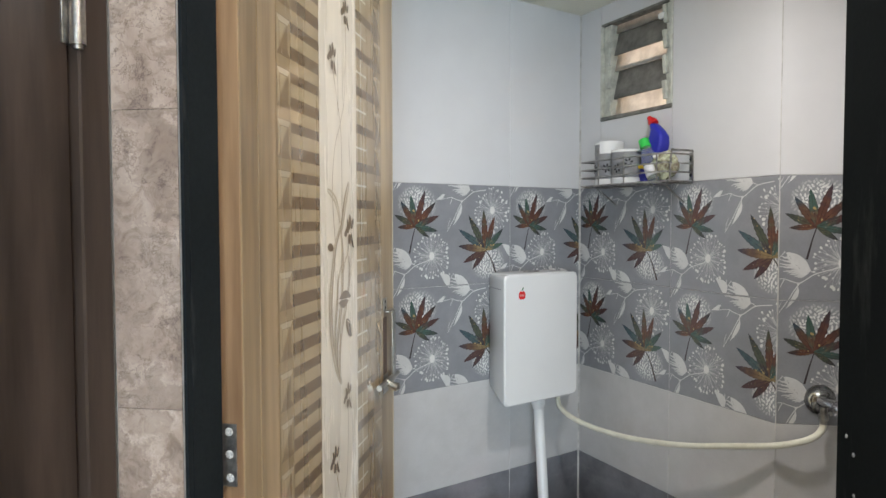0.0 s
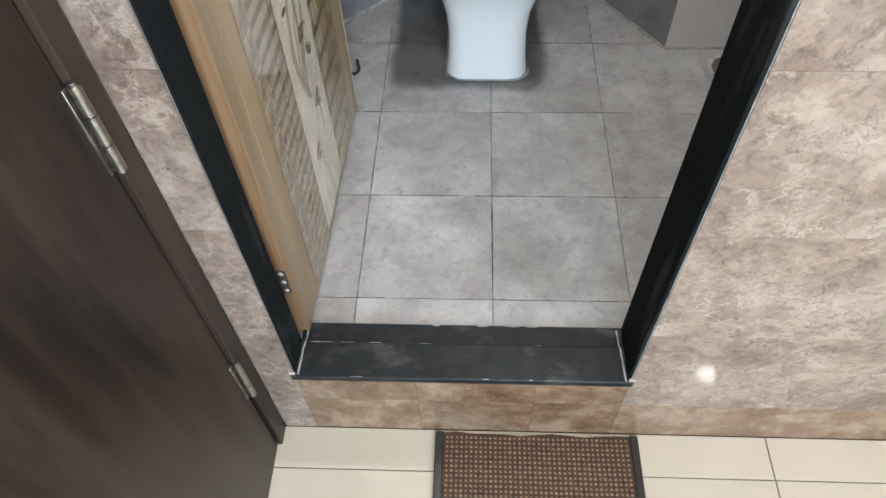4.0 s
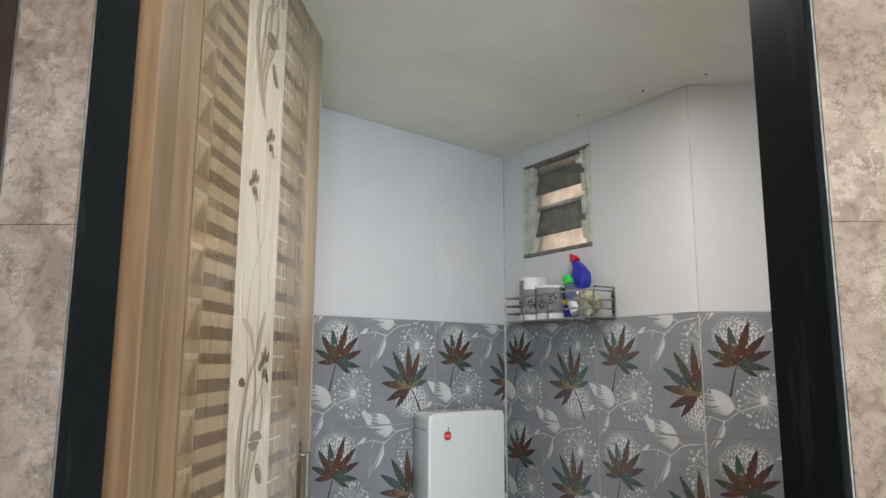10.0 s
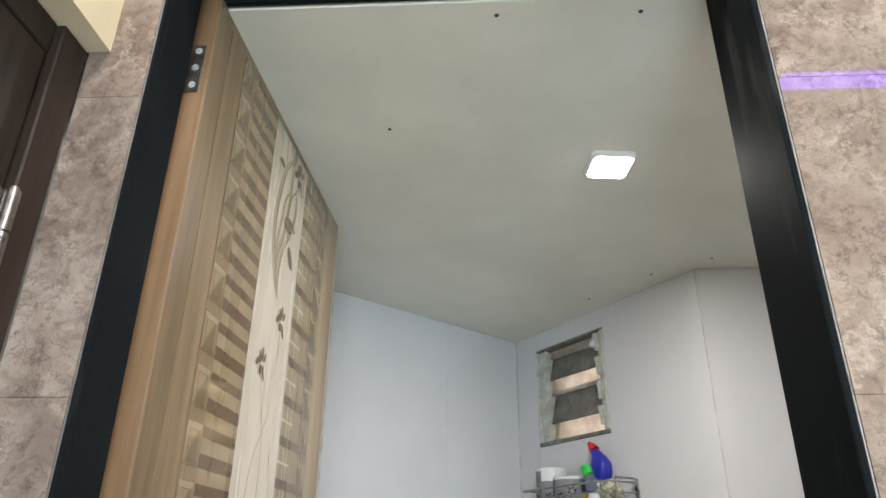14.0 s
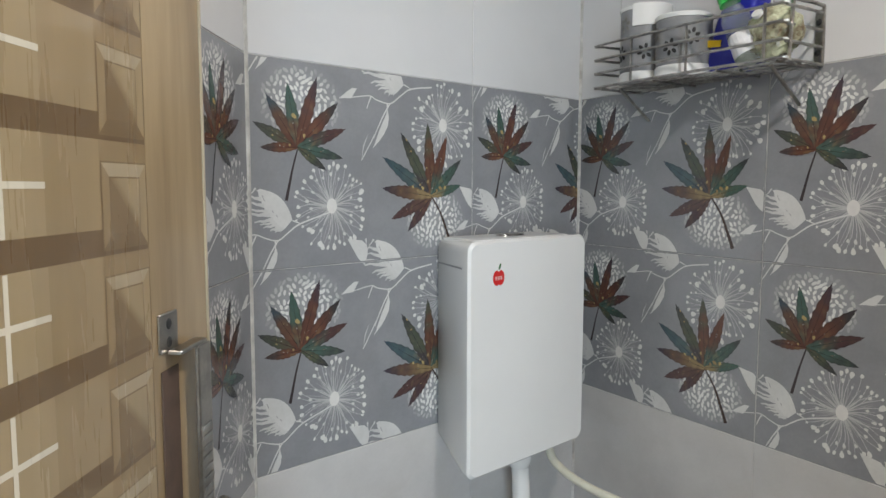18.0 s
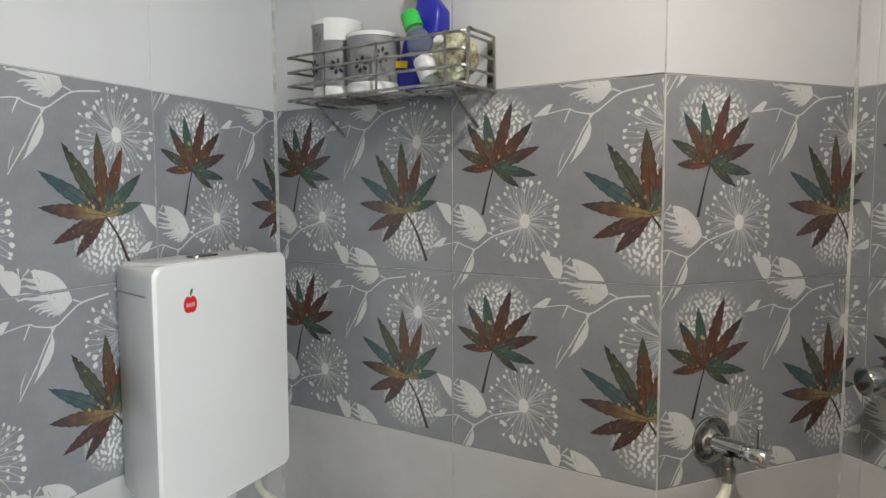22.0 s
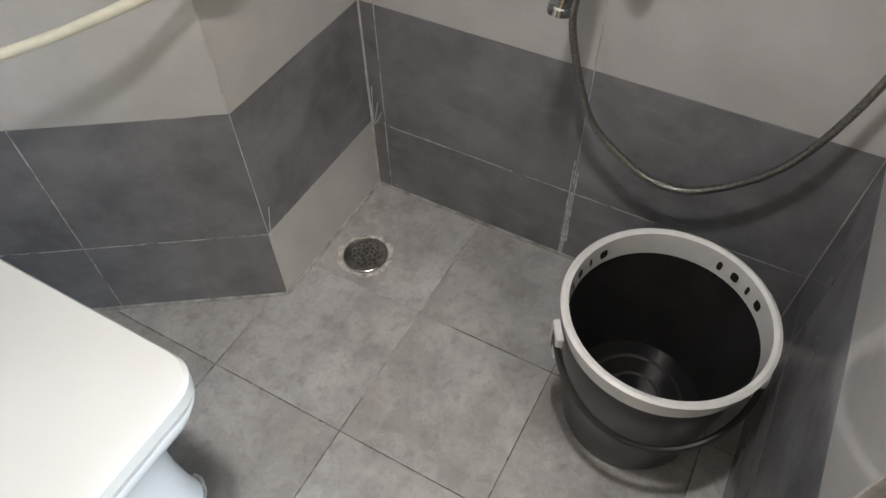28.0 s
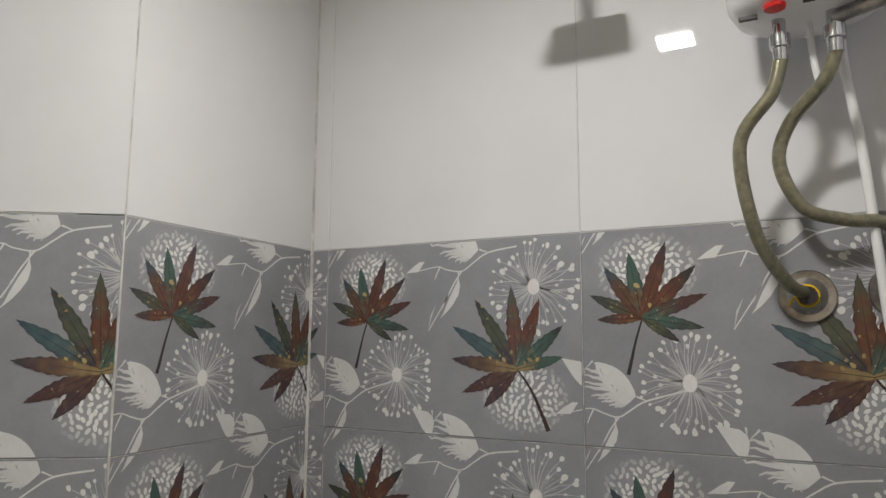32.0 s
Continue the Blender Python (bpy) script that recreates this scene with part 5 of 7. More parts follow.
# latch with a pull bar, and the sliding bolt under it
LATCH_STEEL = mat("worn_latch_steel", (0.36, 0.335, 0.30), 0.30, metal=1.0, vary=0.2, scale=60)
latch = part("latch", box(0.0002, 0.0025, 0.652, 0.679, 1.0965, 1.124, 0.0008), LATCH_STEEL, door, "steel latch with a long pull bar")
for z in (1.103, 1.116):
    part("screw_hole", lathe([(0, 0), (0.004, 0), (0.003, 0.0006), (0, 0.0008)], (0.0025, 0.665, z), (1, 0, 0), 12), DARK_INK, latch)
part("pull", box(0.009, 0.0125, 0.690, 0.712, 0.945, 1.094, 0.001), LATCH_STEEL, latch)
for n in range(9):
    part("grip_rib", box(0.0125, 0.0132, 0.693, 0.709, 0.965 + 0.008 * n, 0.968 + 0.008 * n), STEEL, latch)
part("arm", box(0.002, 0.0125, 0.662, 0.706, 1.0942, 1.0975, 0.0008), LATCH_STEEL, latch)
part("slot", box(0.0002, 0.0012, 0.655, 0.681, 0.965, 1.0835, 0.0003), mat("worn_slot", (0.075, 0.048, 0.036), 0.5, vary=0.3, scale=40), latch, "dark worn slot")
part("bolt_plate", box(0.0013, 0.003, 0.648, 0.685, 0.925, 0.964, 0.0006), STEEL, latch)
part("bolt", rod((0.0095, 0.59, 0.952), (0.0095, 0.738, 0.952), 0.006), LATCH_STEEL, latch, smooth=True)
part("bolt_knob", lathe([(0, 0), (0.008, 0), (0.006, 0.01), (0.010, 0.026), (0.004, 0.03), (0, 0.03)], (0.0095, 0.645, 0.952), (1, 0, -0.4), 14), LATCH_STEEL, latch, smooth=True)
latch.location = (0.0002, -0.033, 0.008)

# ---- purple strip light in the hall's ceiling cove ----
led = thing("led_strip", "thin purple glowing strip light along the hall ceiling", "strip light")
part("tape", box(1.05, 2.45, -1.345, -1.265, 2.742, 2.7485), PURPLE_LED, led)
part("channel", box(1.04, 2.46, -1.355, -1.255, 2.7485, 2.7499), PLASTIC, led)

# ---- cistern ----
CW = wall_pose(L, K)
cistern = thing("cistern", "white plastic flush tank with a small red fruit-shaped sticker", "cistern", at=CW)
rings = []
for n, hw, hh, cz in ((0.003, 0.110, 0.175, 0.952), (0.005, 0.112, 0.177, 0.952), (0.105, 0.1495, 0.1935, 0.9375), (0.1180, 0.1515, 0.1945, 0.9375), (0.1225, 0.1475, 0.1905, 0.9375)):
    rings.append([(0.4605 + x, cz + y, n) for x, y in rounded(hw, hh, 0.016)])
tank = part("tank", loft(rings), PLASTIC, cistern, smooth=True)
lid_c = part("lid", loft([[(0.4605 + x, 1.1325 + h, 0.064 + y) for x, y in rounded(0.118 - e, 0.046 - e, 0.010)] for h, e in ((-0.004, 0.0), (0.0005, 0.0), (0.0015, 0.004))]), PLASTIC, cistern, "shallow top lid", smooth=True)
part("button", loft([[(0.462 + x, 1.1340 + h, 0.068 + y) for x, y in rounded(0.030 - e, 0.014 - e, 0.012)] for h, e in ((0, 0), (0.003, 0.001), (0.0035, 0.004))]), STEEL, lid_c, "grey flush button", smooth=True)
bm = bmesh.new()
for k in range(10):
    n0, n1 = 0.008 + 0.0096 * k, 0.008 + 0.0096 * (k + 1)
    e0, e1 = 0.4605 - (0.113 + 0.0375 * (n0 - 0.005) / 0.1), 0.4605 - (0.113 + 0.0375 * (n1 - 0.005) / 0.1)
    bm.faces.new([bm.verts.new(p) for p in ((e0 - 0.0004, 1.088, n0), (e1 - 0.0004, 1.088, n1), (e1 - 0.0004, 1.0908, n1), (e0 - 0.0004, 1.0908, n0))])
part("side_seam", bm, GREY_CUP, cistern)
bm = bmesh.new()
pts = []
for k in range(20):
    a = 2 * math.pi * k / 20
    r = 0.0135 * (1 - 0.16 * abs(math.sin(a)) ** 6 - (0.2 if k in (5,) else 0) - (0.1 if k == 15 else 0))
    pts.append((0.376 + r * math.cos(a), 1.071 + 1.12 * r * math.sin(a)))
loft([[(x, y, n) for x, y in pts] for n in (0.1222, 0.1229)], bm)
part("sticker", bm, RED, cistern, "small red sticker")
for n in range(3):
    part("sticker_print", box(0.3675 + 0.0060 * n, 0.3720 + 0.0060 * n, 1.0675, 1.0735, 0.1229, 0.1231), mat("faded_pink_print", (0.70, 0.38, 0.36), 0.5) if n == 0 else bpy.data.materials["faded_pink_print"], cistern)
part("sticker_leaf", loft([[(0.3785 + 0.0024 * math.cos(a) + 0.35 * 0.0055 * math.sin(a), 1.0895 + 0.0055 * math.sin(a), n) for a in [2 * math.pi * k / 10 for k in range(10)]] for n in (0.1222, 0.1229)]), mat("dull_green_print", (0.05, 0.16, 0.06), 0.4), cistern)
flush = thing("flush_pipe", "white plastic flush pipe from the cistern down to the toilet", "pipe")
TOP = CW @ Vector((0.497, 0.742, 0.066))
part("pipe", tube([TOP + Vector((0, 0, 0.005)), TOP + Vector((0.004, -0.004, -0.1)), (TOP.x + 0.010, TOP.y - 0.02, 0.55), (TOP.x + 0.017, 1.460, 0.43), (TOP.x + 0.018, 1.435, 0.398)], 0.0165, 14, 8), PLASTIC, flush, smooth=True)
part("collar", lathe([(0.0, 0), (0.023, 0), (0.023, -0.025), (0.019, -0.04), (0.0165, -0.042)], TOP, (0, 0, 1), 20), PLASTIC, flush, smooth=True)

# ---- toilet ----
TX = 0.078
toilet = thing("toilet", "white ceramic floor-standing toilet with a closed square lid", "toilet")


def toilet_ring(z, hw, front, back, r, dx=0.0):
    cy, hd = (front + back) / 2, (back - front) / 2
    return [(TX + dx + x, cy + y, z) for x, y in rounded(hw, hd, r, 6)]


bm = loft([toilet_ring(*a) for a in ((0.001, 0.110, 0.940, 1.46, 0.045, -0.003), (0.008, 0.115, 0.935, 1.46, 0.05, -0.003), (0.06, 0.109, 0.938, 1.46, 0.05, -0.003), (0.14, 0.107, 0.939, 1.46, 0.05, -0.004), (0.20, 0.113, 0.934, 1.46, 0.052, -0.004),
                                     (0.26, 0.128, 0.918, 1.46, 0.056, -0.003), (0.31, 0.146, 0.892, 1.46, 0.06, -0.002), (0.355, 0.162, 0.862, 1.455, 0.062), (0.384, 0.167, 0.852, 1.45, 0.062), (0.390, 0.166, 0.853, 1.446, 0.06))])
part("pan", bm, CERAMIC, toilet, smooth=True)
bm = loft([toilet_ring(z, hw, f, b, 0.05) for z, hw, f, b in ((0.3890, 0.152, 0.868, 1.344), (0.3900, 0.157, 0.862, 1.348), (0.3975, 0.157, 0.862, 1.348), (0.3990, 0.155, 0.865, 1.346))])
part("seat", bm, CERAMIC, toilet, smooth=True)
bm = loft([toilet_ring(z, hw, f, b, 0.052) for z, hw, f, b in ((0.3995, 0.160, 0.858, 1.347), (0.4008, 0.165, 0.852, 1.352), (0.427, 0.166, 0.850, 1.353), (0.434, 0.162, 0.855, 1.348), (0.436, 0.152, 0.867, 1.338))])
part("lid", bm, LID_PLASTIC, toilet, smooth=True)
for x in (-0.06, 0.06):
    part("lid_hinge", rod((TX + x - 0.02, 1.362, 0.412), (TX + x + 0.02, 1.362, 0.412), 0.010), CERAMIC, toilet, smooth=True)
bm = bmesh.new()
rng = random.Random(8)
ring = toilet_ring(0.003, 0.116, 0.938, 1.46, 0.05)
ring = [Vector(p) for p in ring if p[1] < 1.44]
tube([p + Vector((rng.uniform(-0.002, 0.002), rng.uniform(-0.002, 0.002), 0)) for p in ring], 0.0038, 7, 2, bm)
part("cement_bead", bm, DULL_GROUT, toilet, "stained pale cement bead at the foot")
# ---- pink brush behind the lid ----
brush = thing("cleaning_brush", "pink plastic cleaning brush lying behind the toilet lid", "brush")
BY = 1.378
bm = bmesh.new()
rng = random.Random(4)
for k in range(34):
    a = k / 33
    x, top = -0.184 + 0.114 * a, 0.413 + 0.024 * math.sin(math.pi * (0.18 + 0.62 * a))
    for j in range(5):
        y = BY - 0.016 + 0.0075 * j
        rod((x + 0.003, y, 0.397), (x + rng.uniform(-0.0025, 0.002), y + rng.uniform(-0.003, 0.003), top + rng.uniform(-0.0022, 0.001)), 0.0046, 0.0042, 5, bm)
part("crest", bm, PINK_BRISTLE, brush, "fuzzy pink bristle crest")["kind"] = "stuff"
bm = loft([[(-0.128 + x, BY - 0.006 + y, z) for x, y in rounded(hw, hd, 0.012)] for z, hw, hd in ((0.392, 0.044, 0.016), (0.396, 0.052, 0.019), (0.404, 0.052, 0.019), (0.410, 0.040, 0.013))])
part("head", bm, PINK, brush, smooth=True)
part("handle", tube([(-0.174, BY - 0.023, 0.393), (-0.145, BY - 0.0245, 0.399), (-0.10, BY - 0.02, 0.405), (-0.05, BY + 0.004, 0.406), (0.08, BY + 0.004, 0.408), (0.18, BY - 0.002, 0.411), (0.268, BY - 0.01, 0.417)], 0.0075, 10), PINK, brush, smooth=True)
bm = bmesh.new()
for k in range(17):
    for j in range(5):
        x, y = -0.176 + 0.0056 * k + rng.uniform(-0.001, 0.001), BY - 0.018 + 0.0072 * j
        rod((x, y, 0.394), (x - 0.008 + rng.uniform(-0.006, 0.004), y + rng.uniform(-0.010, 0.004), 0.394 - rng.uniform(0.024, 0.036)), 0.0026, 0.0016, 5, bm)
part("bristles", bm, PINK_BRISTLE, brush, "worn pink bristles")["kind"] = "stuff"

# ---- small valve on the cistern wall beside the door ----
tap = thing("health_faucet_valve", "small chrome stop valve low on the cistern wall", "valve", at=CW)
part("flange", lathe([(0, 0), (0.016, 0), (0.014, 0.006), (0.007, 0.009), (0, 0.009)], (0.032, 0.305, 0.0), (0, 0, 1), 18), CHROME, tap, smooth=True)
part("body", rod((0.032, 0.305, 0.008), (0.032, 0.305, 0.05), 0.0075), CHROME, tap, smooth=True)
part("outlet", rod((0.032, 0.307, 0.044), (0.062, 0.303, 0.052), 0.0085), CHROME, tap, smooth=True)
hose_low = thing("low_hose", "dark rubber hose coiled on the floor behind the door", "hose")
part("hose", tube([(-0.366, 1.16, 0.28), (-0.367, 1.12, 0.15), (-0.358, 1.03, 0.03), (-0.318, 0.965, 0.006), (-0.296, 0.975, 0.006), (-0.306, 1.02, 0.006)], 0.0045, 9), BLACK_PLASTIC, hose_low, smooth=True)

# ---- window ----
WW = wall_pose(K, B)
window = thing("window_1", "small louvred window with patterned glass slats in a dirty pale frame", "window", kind="structure", at=WW)
u0, u1, v0, v1 = WIN
# shade of the top edge is painted dark; the bottom edge shares this colour
for n, (a, b, c, d, near) in enumerate(((u0, u1, v0, v0 + 0.012, 0.003), (u0, u1, v1 - 0.008, v1, 0.001), (u0, u0 + 0.010, v0 + 0.012, v1 - 0.008, 0.004), (u1 - 0.010, u1, v0 + 0.012, v1 - 0.008, 0.004))):
    part("frame", box(a, b, c, d, -0.085, near, 0.0015), WINDOW_PAINT if n > 1 else SHADE_GRIME_EDGE, window, "" if n > 1 else "dark frame edge, shade and grime put into its colour")
for side, (a, b) in enumerate(((u0 + 0.011, u0 + 0.044), (u1 - 0.030, u1 - 0.011))):
    channel = part("louvre_channel", box(a, b, v0 + 0.013, v1 - 0.009, -0.055, -0.004, 0.002), WINDOW_PAINT, window, "pale louvre channel with slat clips")
    for k in range(4):
        z = v0 + 0.055 + 0.072 * k
        e = b if side == 0 else a
        bm = box(e - 0.007, e + 0.007, -0.027, 0.027, -0.004, 0.006, 0.0012)
        bmesh.ops.translate(bm, vec=(0, z, -0.002), verts=bm.verts)
        for v in bm.verts:
            v.co.x += (v.co.y - z) * (0.16 if side == 0 else -0.12)
        part("clip", bm, WINDOW_PAINT, channel)
# shadowed louvre bands are put into the colour: every second slat is grey
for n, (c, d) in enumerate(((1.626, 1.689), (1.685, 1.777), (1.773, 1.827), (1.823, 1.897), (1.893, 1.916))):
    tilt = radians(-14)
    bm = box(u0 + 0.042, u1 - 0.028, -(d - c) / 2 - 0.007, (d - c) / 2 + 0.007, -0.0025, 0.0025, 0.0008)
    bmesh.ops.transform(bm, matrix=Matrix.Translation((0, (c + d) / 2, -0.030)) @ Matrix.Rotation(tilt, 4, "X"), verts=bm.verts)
    part("slat", bm, GREY_GLASS if n % 2 else FROST, window, "grey glass slat with the louvre shade put into its colour" if n % 2 else "patterned glass slat lit peach by the glowing backdrop")
part("lever", box(u1 - 0.052, u1 - 0.030, v1 - 0.052, v1 - 0.034, -0.012, 0.008, 0.0015), PLASTIC, window)
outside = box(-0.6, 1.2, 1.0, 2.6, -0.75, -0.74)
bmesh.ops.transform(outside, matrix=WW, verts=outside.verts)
OUT_WALL = mat("glowing_plaster", (0.62, 0.42, 0.27), 0.85, vary=0.2, scale=5)
# emission stands in for sunlight on the outside wall
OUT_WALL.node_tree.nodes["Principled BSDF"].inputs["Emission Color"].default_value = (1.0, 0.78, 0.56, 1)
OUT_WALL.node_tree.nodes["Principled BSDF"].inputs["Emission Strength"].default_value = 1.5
tagged(part("backdrop", outside, OUT_WALL), "peach plaster wall outside the window, its sunlight added as glow", "backdrop", kind="structure")

# ---- wire shelf under the window, with what stands in it ----
shelf = thing("wire_shelf", "dark steel wire corner basket screwed to the tiles", "shelf", at=WW)
a, b, dep = 0.158, 0.507, 0.112
ZB = 1.398


def basket_path(z):
    return [(a + 0.02, z - 0.001, 0.004), (a + 0.004, z, 0.05), (a, z, dep - 0.02), (a + 0.02, z, dep), (b - 0.02, z, dep), (b, z, dep - 0.02), (b, z, 0.004)]


for z in (ZB, ZB + 0.025, ZB + 0.049, ZB + 0.074):
    part("rail", tube(basket_path(z), 0.0024, 7, 4), STEEL, shelf, smooth=True)
for n in (0.012, 0.032, 0.052, 0.072, 0.092):
    part("floor_wire", tube([(a + 0.006, ZB - 0.002, n), (b - 0.002, ZB - 0.002, n)], 0.002, 6, 1), STEEL, shelf)
for u in (a + 0.012, a + 0.13, a + 0.25, b - 0.005):
    part("cross_wire", tube([(u, ZB - 0.004, 0.003), (u, ZB - 0.004, dep)], 0.0022, 6, 1), STEEL, shelf)
for u in (a + 0.082, a + 0.195, b - 0.022):
    part("upright", tube([(u, ZB - 0.003, dep), (u, ZB + 0.078, dep)], 0.0024, 6, 1), STEEL, shelf)
part("end_loop", tube([(b + 0.001, ZB - 0.002, dep - 0.025), (b + 0.001, ZB + 0.078, dep - 0.03), (b + 0.001, ZB + 0.084, dep - 0.04), (b + 0.001, ZB + 0.084, 0.012), (b + 0.001, ZB + 0.075, 0.005), (b + 0.001, ZB - 0.002, 0.004)], 0.0028, 7, 3), STEEL, shelf, smooth=True)
part("mount", box(b - 0.012, b - 0.001, ZB + 0.005, ZB + 0.080, 0.0015, 0.004, 0.0008), STEEL, shelf)
for z in (ZB + 0.018, ZB + 0.062):
    part("mount_screw", lathe([(0, 0), (0.005, 0), (0.003, 0.002), (0, 0.0025)], (b - 0.0065, z, 0.004), (0, 0, 1), 10), BLACK_PLASTIC, shelf)
for u in (a + 0.03, b - 0.03):
    part("strut", tube([(u, ZB - 0.003, dep - 0.03), (u, ZB - 0.055, 0.004)], 0.0028, 7, 1), STEEL, shelf)


def cup_pose(u, n, z=ZB + 0.002):
    return WW @ Matrix.Translation((u, z, n)) @ Matrix.Rotation(radians(-90), 4, "X")


def cup(u, n, h, r, label, flowers):
    ob = thing("plastic_holder", label, "holder", "plastic holders in the wire shelf", at=cup_pose(u, n))
    part("base", lathe([(0, 0), (r + 0.002, 0), (r + 0.002, 0.014), (r, 0.018), (0, 0.018)], seg=26), PLASTIC, ob, smooth=True)
    part("body", lathe([(r - 0.003, 0.0185), (r, 0.0185), (r + 0.001, h), (r - 0.002, h), (r - 0.004, 0.03), (0, 0.03)], seg=32), GREY_CUP, ob, smooth=True)
    part("rim", lathe([(r - 0.003, h + 0.0005), (r + 0.002, h + 0.0005), (r + 0.0025, h + 0.006), (r, h + 0.008), (r - 0.003, h + 0.006)], seg=32), PLASTIC, ob, smooth=True)
    for ang, z, lit in flowers:
        for k in range(6):
            t = k * math.pi / 3 + 0.3
            da, dz = 0.0085 * math.cos(t) / r, 0.0095 * math.sin(t)
            c = Vector((math.cos(ang + da), math.sin(ang + da), 0))
            up = Vector((0, 0, 1))
            across = up.cross(c)
            way = across * math.cos(t) + up * math.sin(t)
            mid = c * (r + 0.0015) + up * (z + dz)
            pts = []
            for j in range(8):
                s = 2 * math.pi * j / 8
                pts.append(mid + way * 0.0046 * math.cos(s) + way.cross(c) * 0.0030 * math.sin(s))
            part("hole", loft([pts, [p + c * 0.0006 for p in pts]]), GREY_GLASS if lit else DARK_INK, ob)
    return ob


tall = cup(0.224, 0.060, 0.122, 0.042, "tall grey and white perforated plastic holder", ((-1.75, 0.098, True), (-1.95, 0.050, False), (-0.85, 0.050, False)))
pts = []
for r0, z0, z1 in ((0.0438, 0.094, 0.131), (0.0452, 0.094, 0.131)):
    pts += [[(r0 * math.cos(t), r0 * math.sin(t), z) for t in [-1.35 + 0.2 * k for k in range(16)]] for z in (z0, z1)]
part("collar", loft([p + q[::-1] for p, q in ((pts[0], pts[2]), (pts[1], pts[3]))]), PLASTIC, tall, "white collar round half of the rim", smooth=True)
cup(0.306, 0.060, 0.092, 0.044, "short grey and white perforated plastic holder", ((-1.35, 0.045, False), (-2.1, 0.07, True), (-0.6, 0.06, False)))

cleaner = thing("cleaner_bottle", "blue toilet cleaner bottle with a red cap", "bottle", at=cup_pose(0.374, 0.032) @ Matrix.Rotation(radians(7), 4, "Y"))
bm = loft([[(dx + x, dy + y, z) for x, y in rounded(w, d, 0.011, 4)] for z, w, d, dx, dy in ((0, 0.024, 0.018, -0.006, 0), (0.02, 0.029, 0.021, -0.004, 0), (0.080, 0.031, 0.022, 0.006, 0), (0.110, 0.030, 0.021, 0.016, 0), (0.135, 0.026, 0.019, 0.018, 0), (0.152, 0.019, 0.016, 0.010, 0), (0.164, 0.0145, 0.0145, -0.002, 0), (0.170, 0.0125, 0.0125, -0.010, 0))])
part("body", bm, BLUE, cleaner, smooth=True)
part("cap", lathe([(0, 0), (0.0140, 0), (0.0130, 0.014), (0.008, 0.022), (0.0065, 0.030), (0, 0.031)], (-0.007, 0, 0.168), (-0.75, 0, 0.60), 18), RED, cleaner, smooth=True)
part("stripe", box(-0.034, -0.006, -0.0236, -0.0226, 0.040, 0.051), YELLOW, cleaner, "yellow label band")
spray = thing("clear_bottle", "clear plastic bottle with a green cap leaning in the basket", "bottle", at=cup_pose(0.446, 0.076) @ Matrix.Rotation(radians(-24), 4, "Y"))
part("body", lathe([(0, 0), (0.020, 0), (0.021, 0.01), (0.021, 0.080), (0.014, 0.098), (0.0115, 0.106)], seg=20), GLASS, spray, smooth=True)
part("cap", lathe([(0, 0.106), (0.0155, 0.106), (0.0150, 0.130), (0.0135, 0.132), (0, 0.132)], seg=20), GREEN, spray, smooth=True)
part("label", lathe([(0.0213, 0.016), (0.0216, 0.017), (0.0216, 0.050), (0.0213, 0.051)], seg=20), PAPER, spray)
sachet = thing("packet", "crumpled pale green printed packet in the basket", "packet", at=cup_pose(0.470, 0.066, ZB + 0.0035))
bm = bmesh.new()
bmesh.ops.create_icosphere(bm, subdivisions=4, radius=0.04)
for v in bm.verts:
    v.co = Vector((v.co.x * 0.95, v.co.y * 0.6, v.co.z * 0.92)) * (1 + 0.30 * abs(noise.noise(v.co * 40)) + 0.12 * noise.noise(v.co * 120)) + Vector((0, 0, 0.044))
low = min(v.co.z for v in bm.verts)
for v in bm.verts:
    v.co.z -= low
part("wrap", bm, mat("packet_film", (0.26, 0.19, 0.12), 0.16, vary=0.4, scale=38, second=(0.70, 0.74, 0.52)), sachet)
part("cap", lathe([(0, 0), (0.008, 0), (0.008, 0.005), (0, 0.006)], (-0.010, -0.024, 0.066), (0, -0.8, 0.6), 16), PLASTIC, sachet)

# ---- stop valve on the return wall and the pale hose to the cistern ----
def flange(at, way, r, h=0.012, seg=28):
    return lathe([(0, 0), (r, 0), (r, 0.003), (r * 0.95, 0.0055), (r * 0.70, h * 0.42), (r * 0.50, h * 0.8), (r * 0.42, h), (0, h)], at, way, seg)


V1 = Vector((0.701, 1.087, 0.863))
valve = thing("angle_valve", "chrome angle valve with a large round wall flange", "valve", "valves on the tiled walls")
part("flange", flange(V1, (0, -1, 0), 0.036, 0.016), SATIN, valve, smooth=True)
TAP_WAY = Vector((0.42, -1.0, -0.10)).normalized()
part("body", lathe([(0.013, 0), (0.013, 0.044), (0.0115, 0.045), (0.0115, 0.049), (0, 0.049)], V1 + Vector((-0.002, -0.010, 0)), TAP_WAY, 20), CHROME, valve, smooth=True)
part("knob", lathe([(0, 0), (0.0130, 0), (0.0140, 0.002), (0.0140, 0.026), (0.0130, 0.028), (0, 0.0285)], V1 + Vector((-0.002, -0.010, 0)) + TAP_WAY * 0.0495, TAP_WAY, 20), CHROME, valve, smooth=True)
part("lever", box(V1.x + 0.0185, V1.x + 0.0225, V1.y - 0.073, V1.y - 0.068, V1.z + 0.004, V1.z + 0.036, 0.0012), CHROME, valve)
part("outlet", lathe([(0.008, 0), (0.008, 0.016), (0.011, 0.017), (0.011, 0.030), (0.008, 0.031), (0.008, 0.04), (0, 0.04)], V1 + Vector((-0.008, -0.045, -0.008)), (0.0, 0, -1), 14), STEEL, valve, smooth=True)
END = CW @ Vector((0.585, 0.735, 0.062))
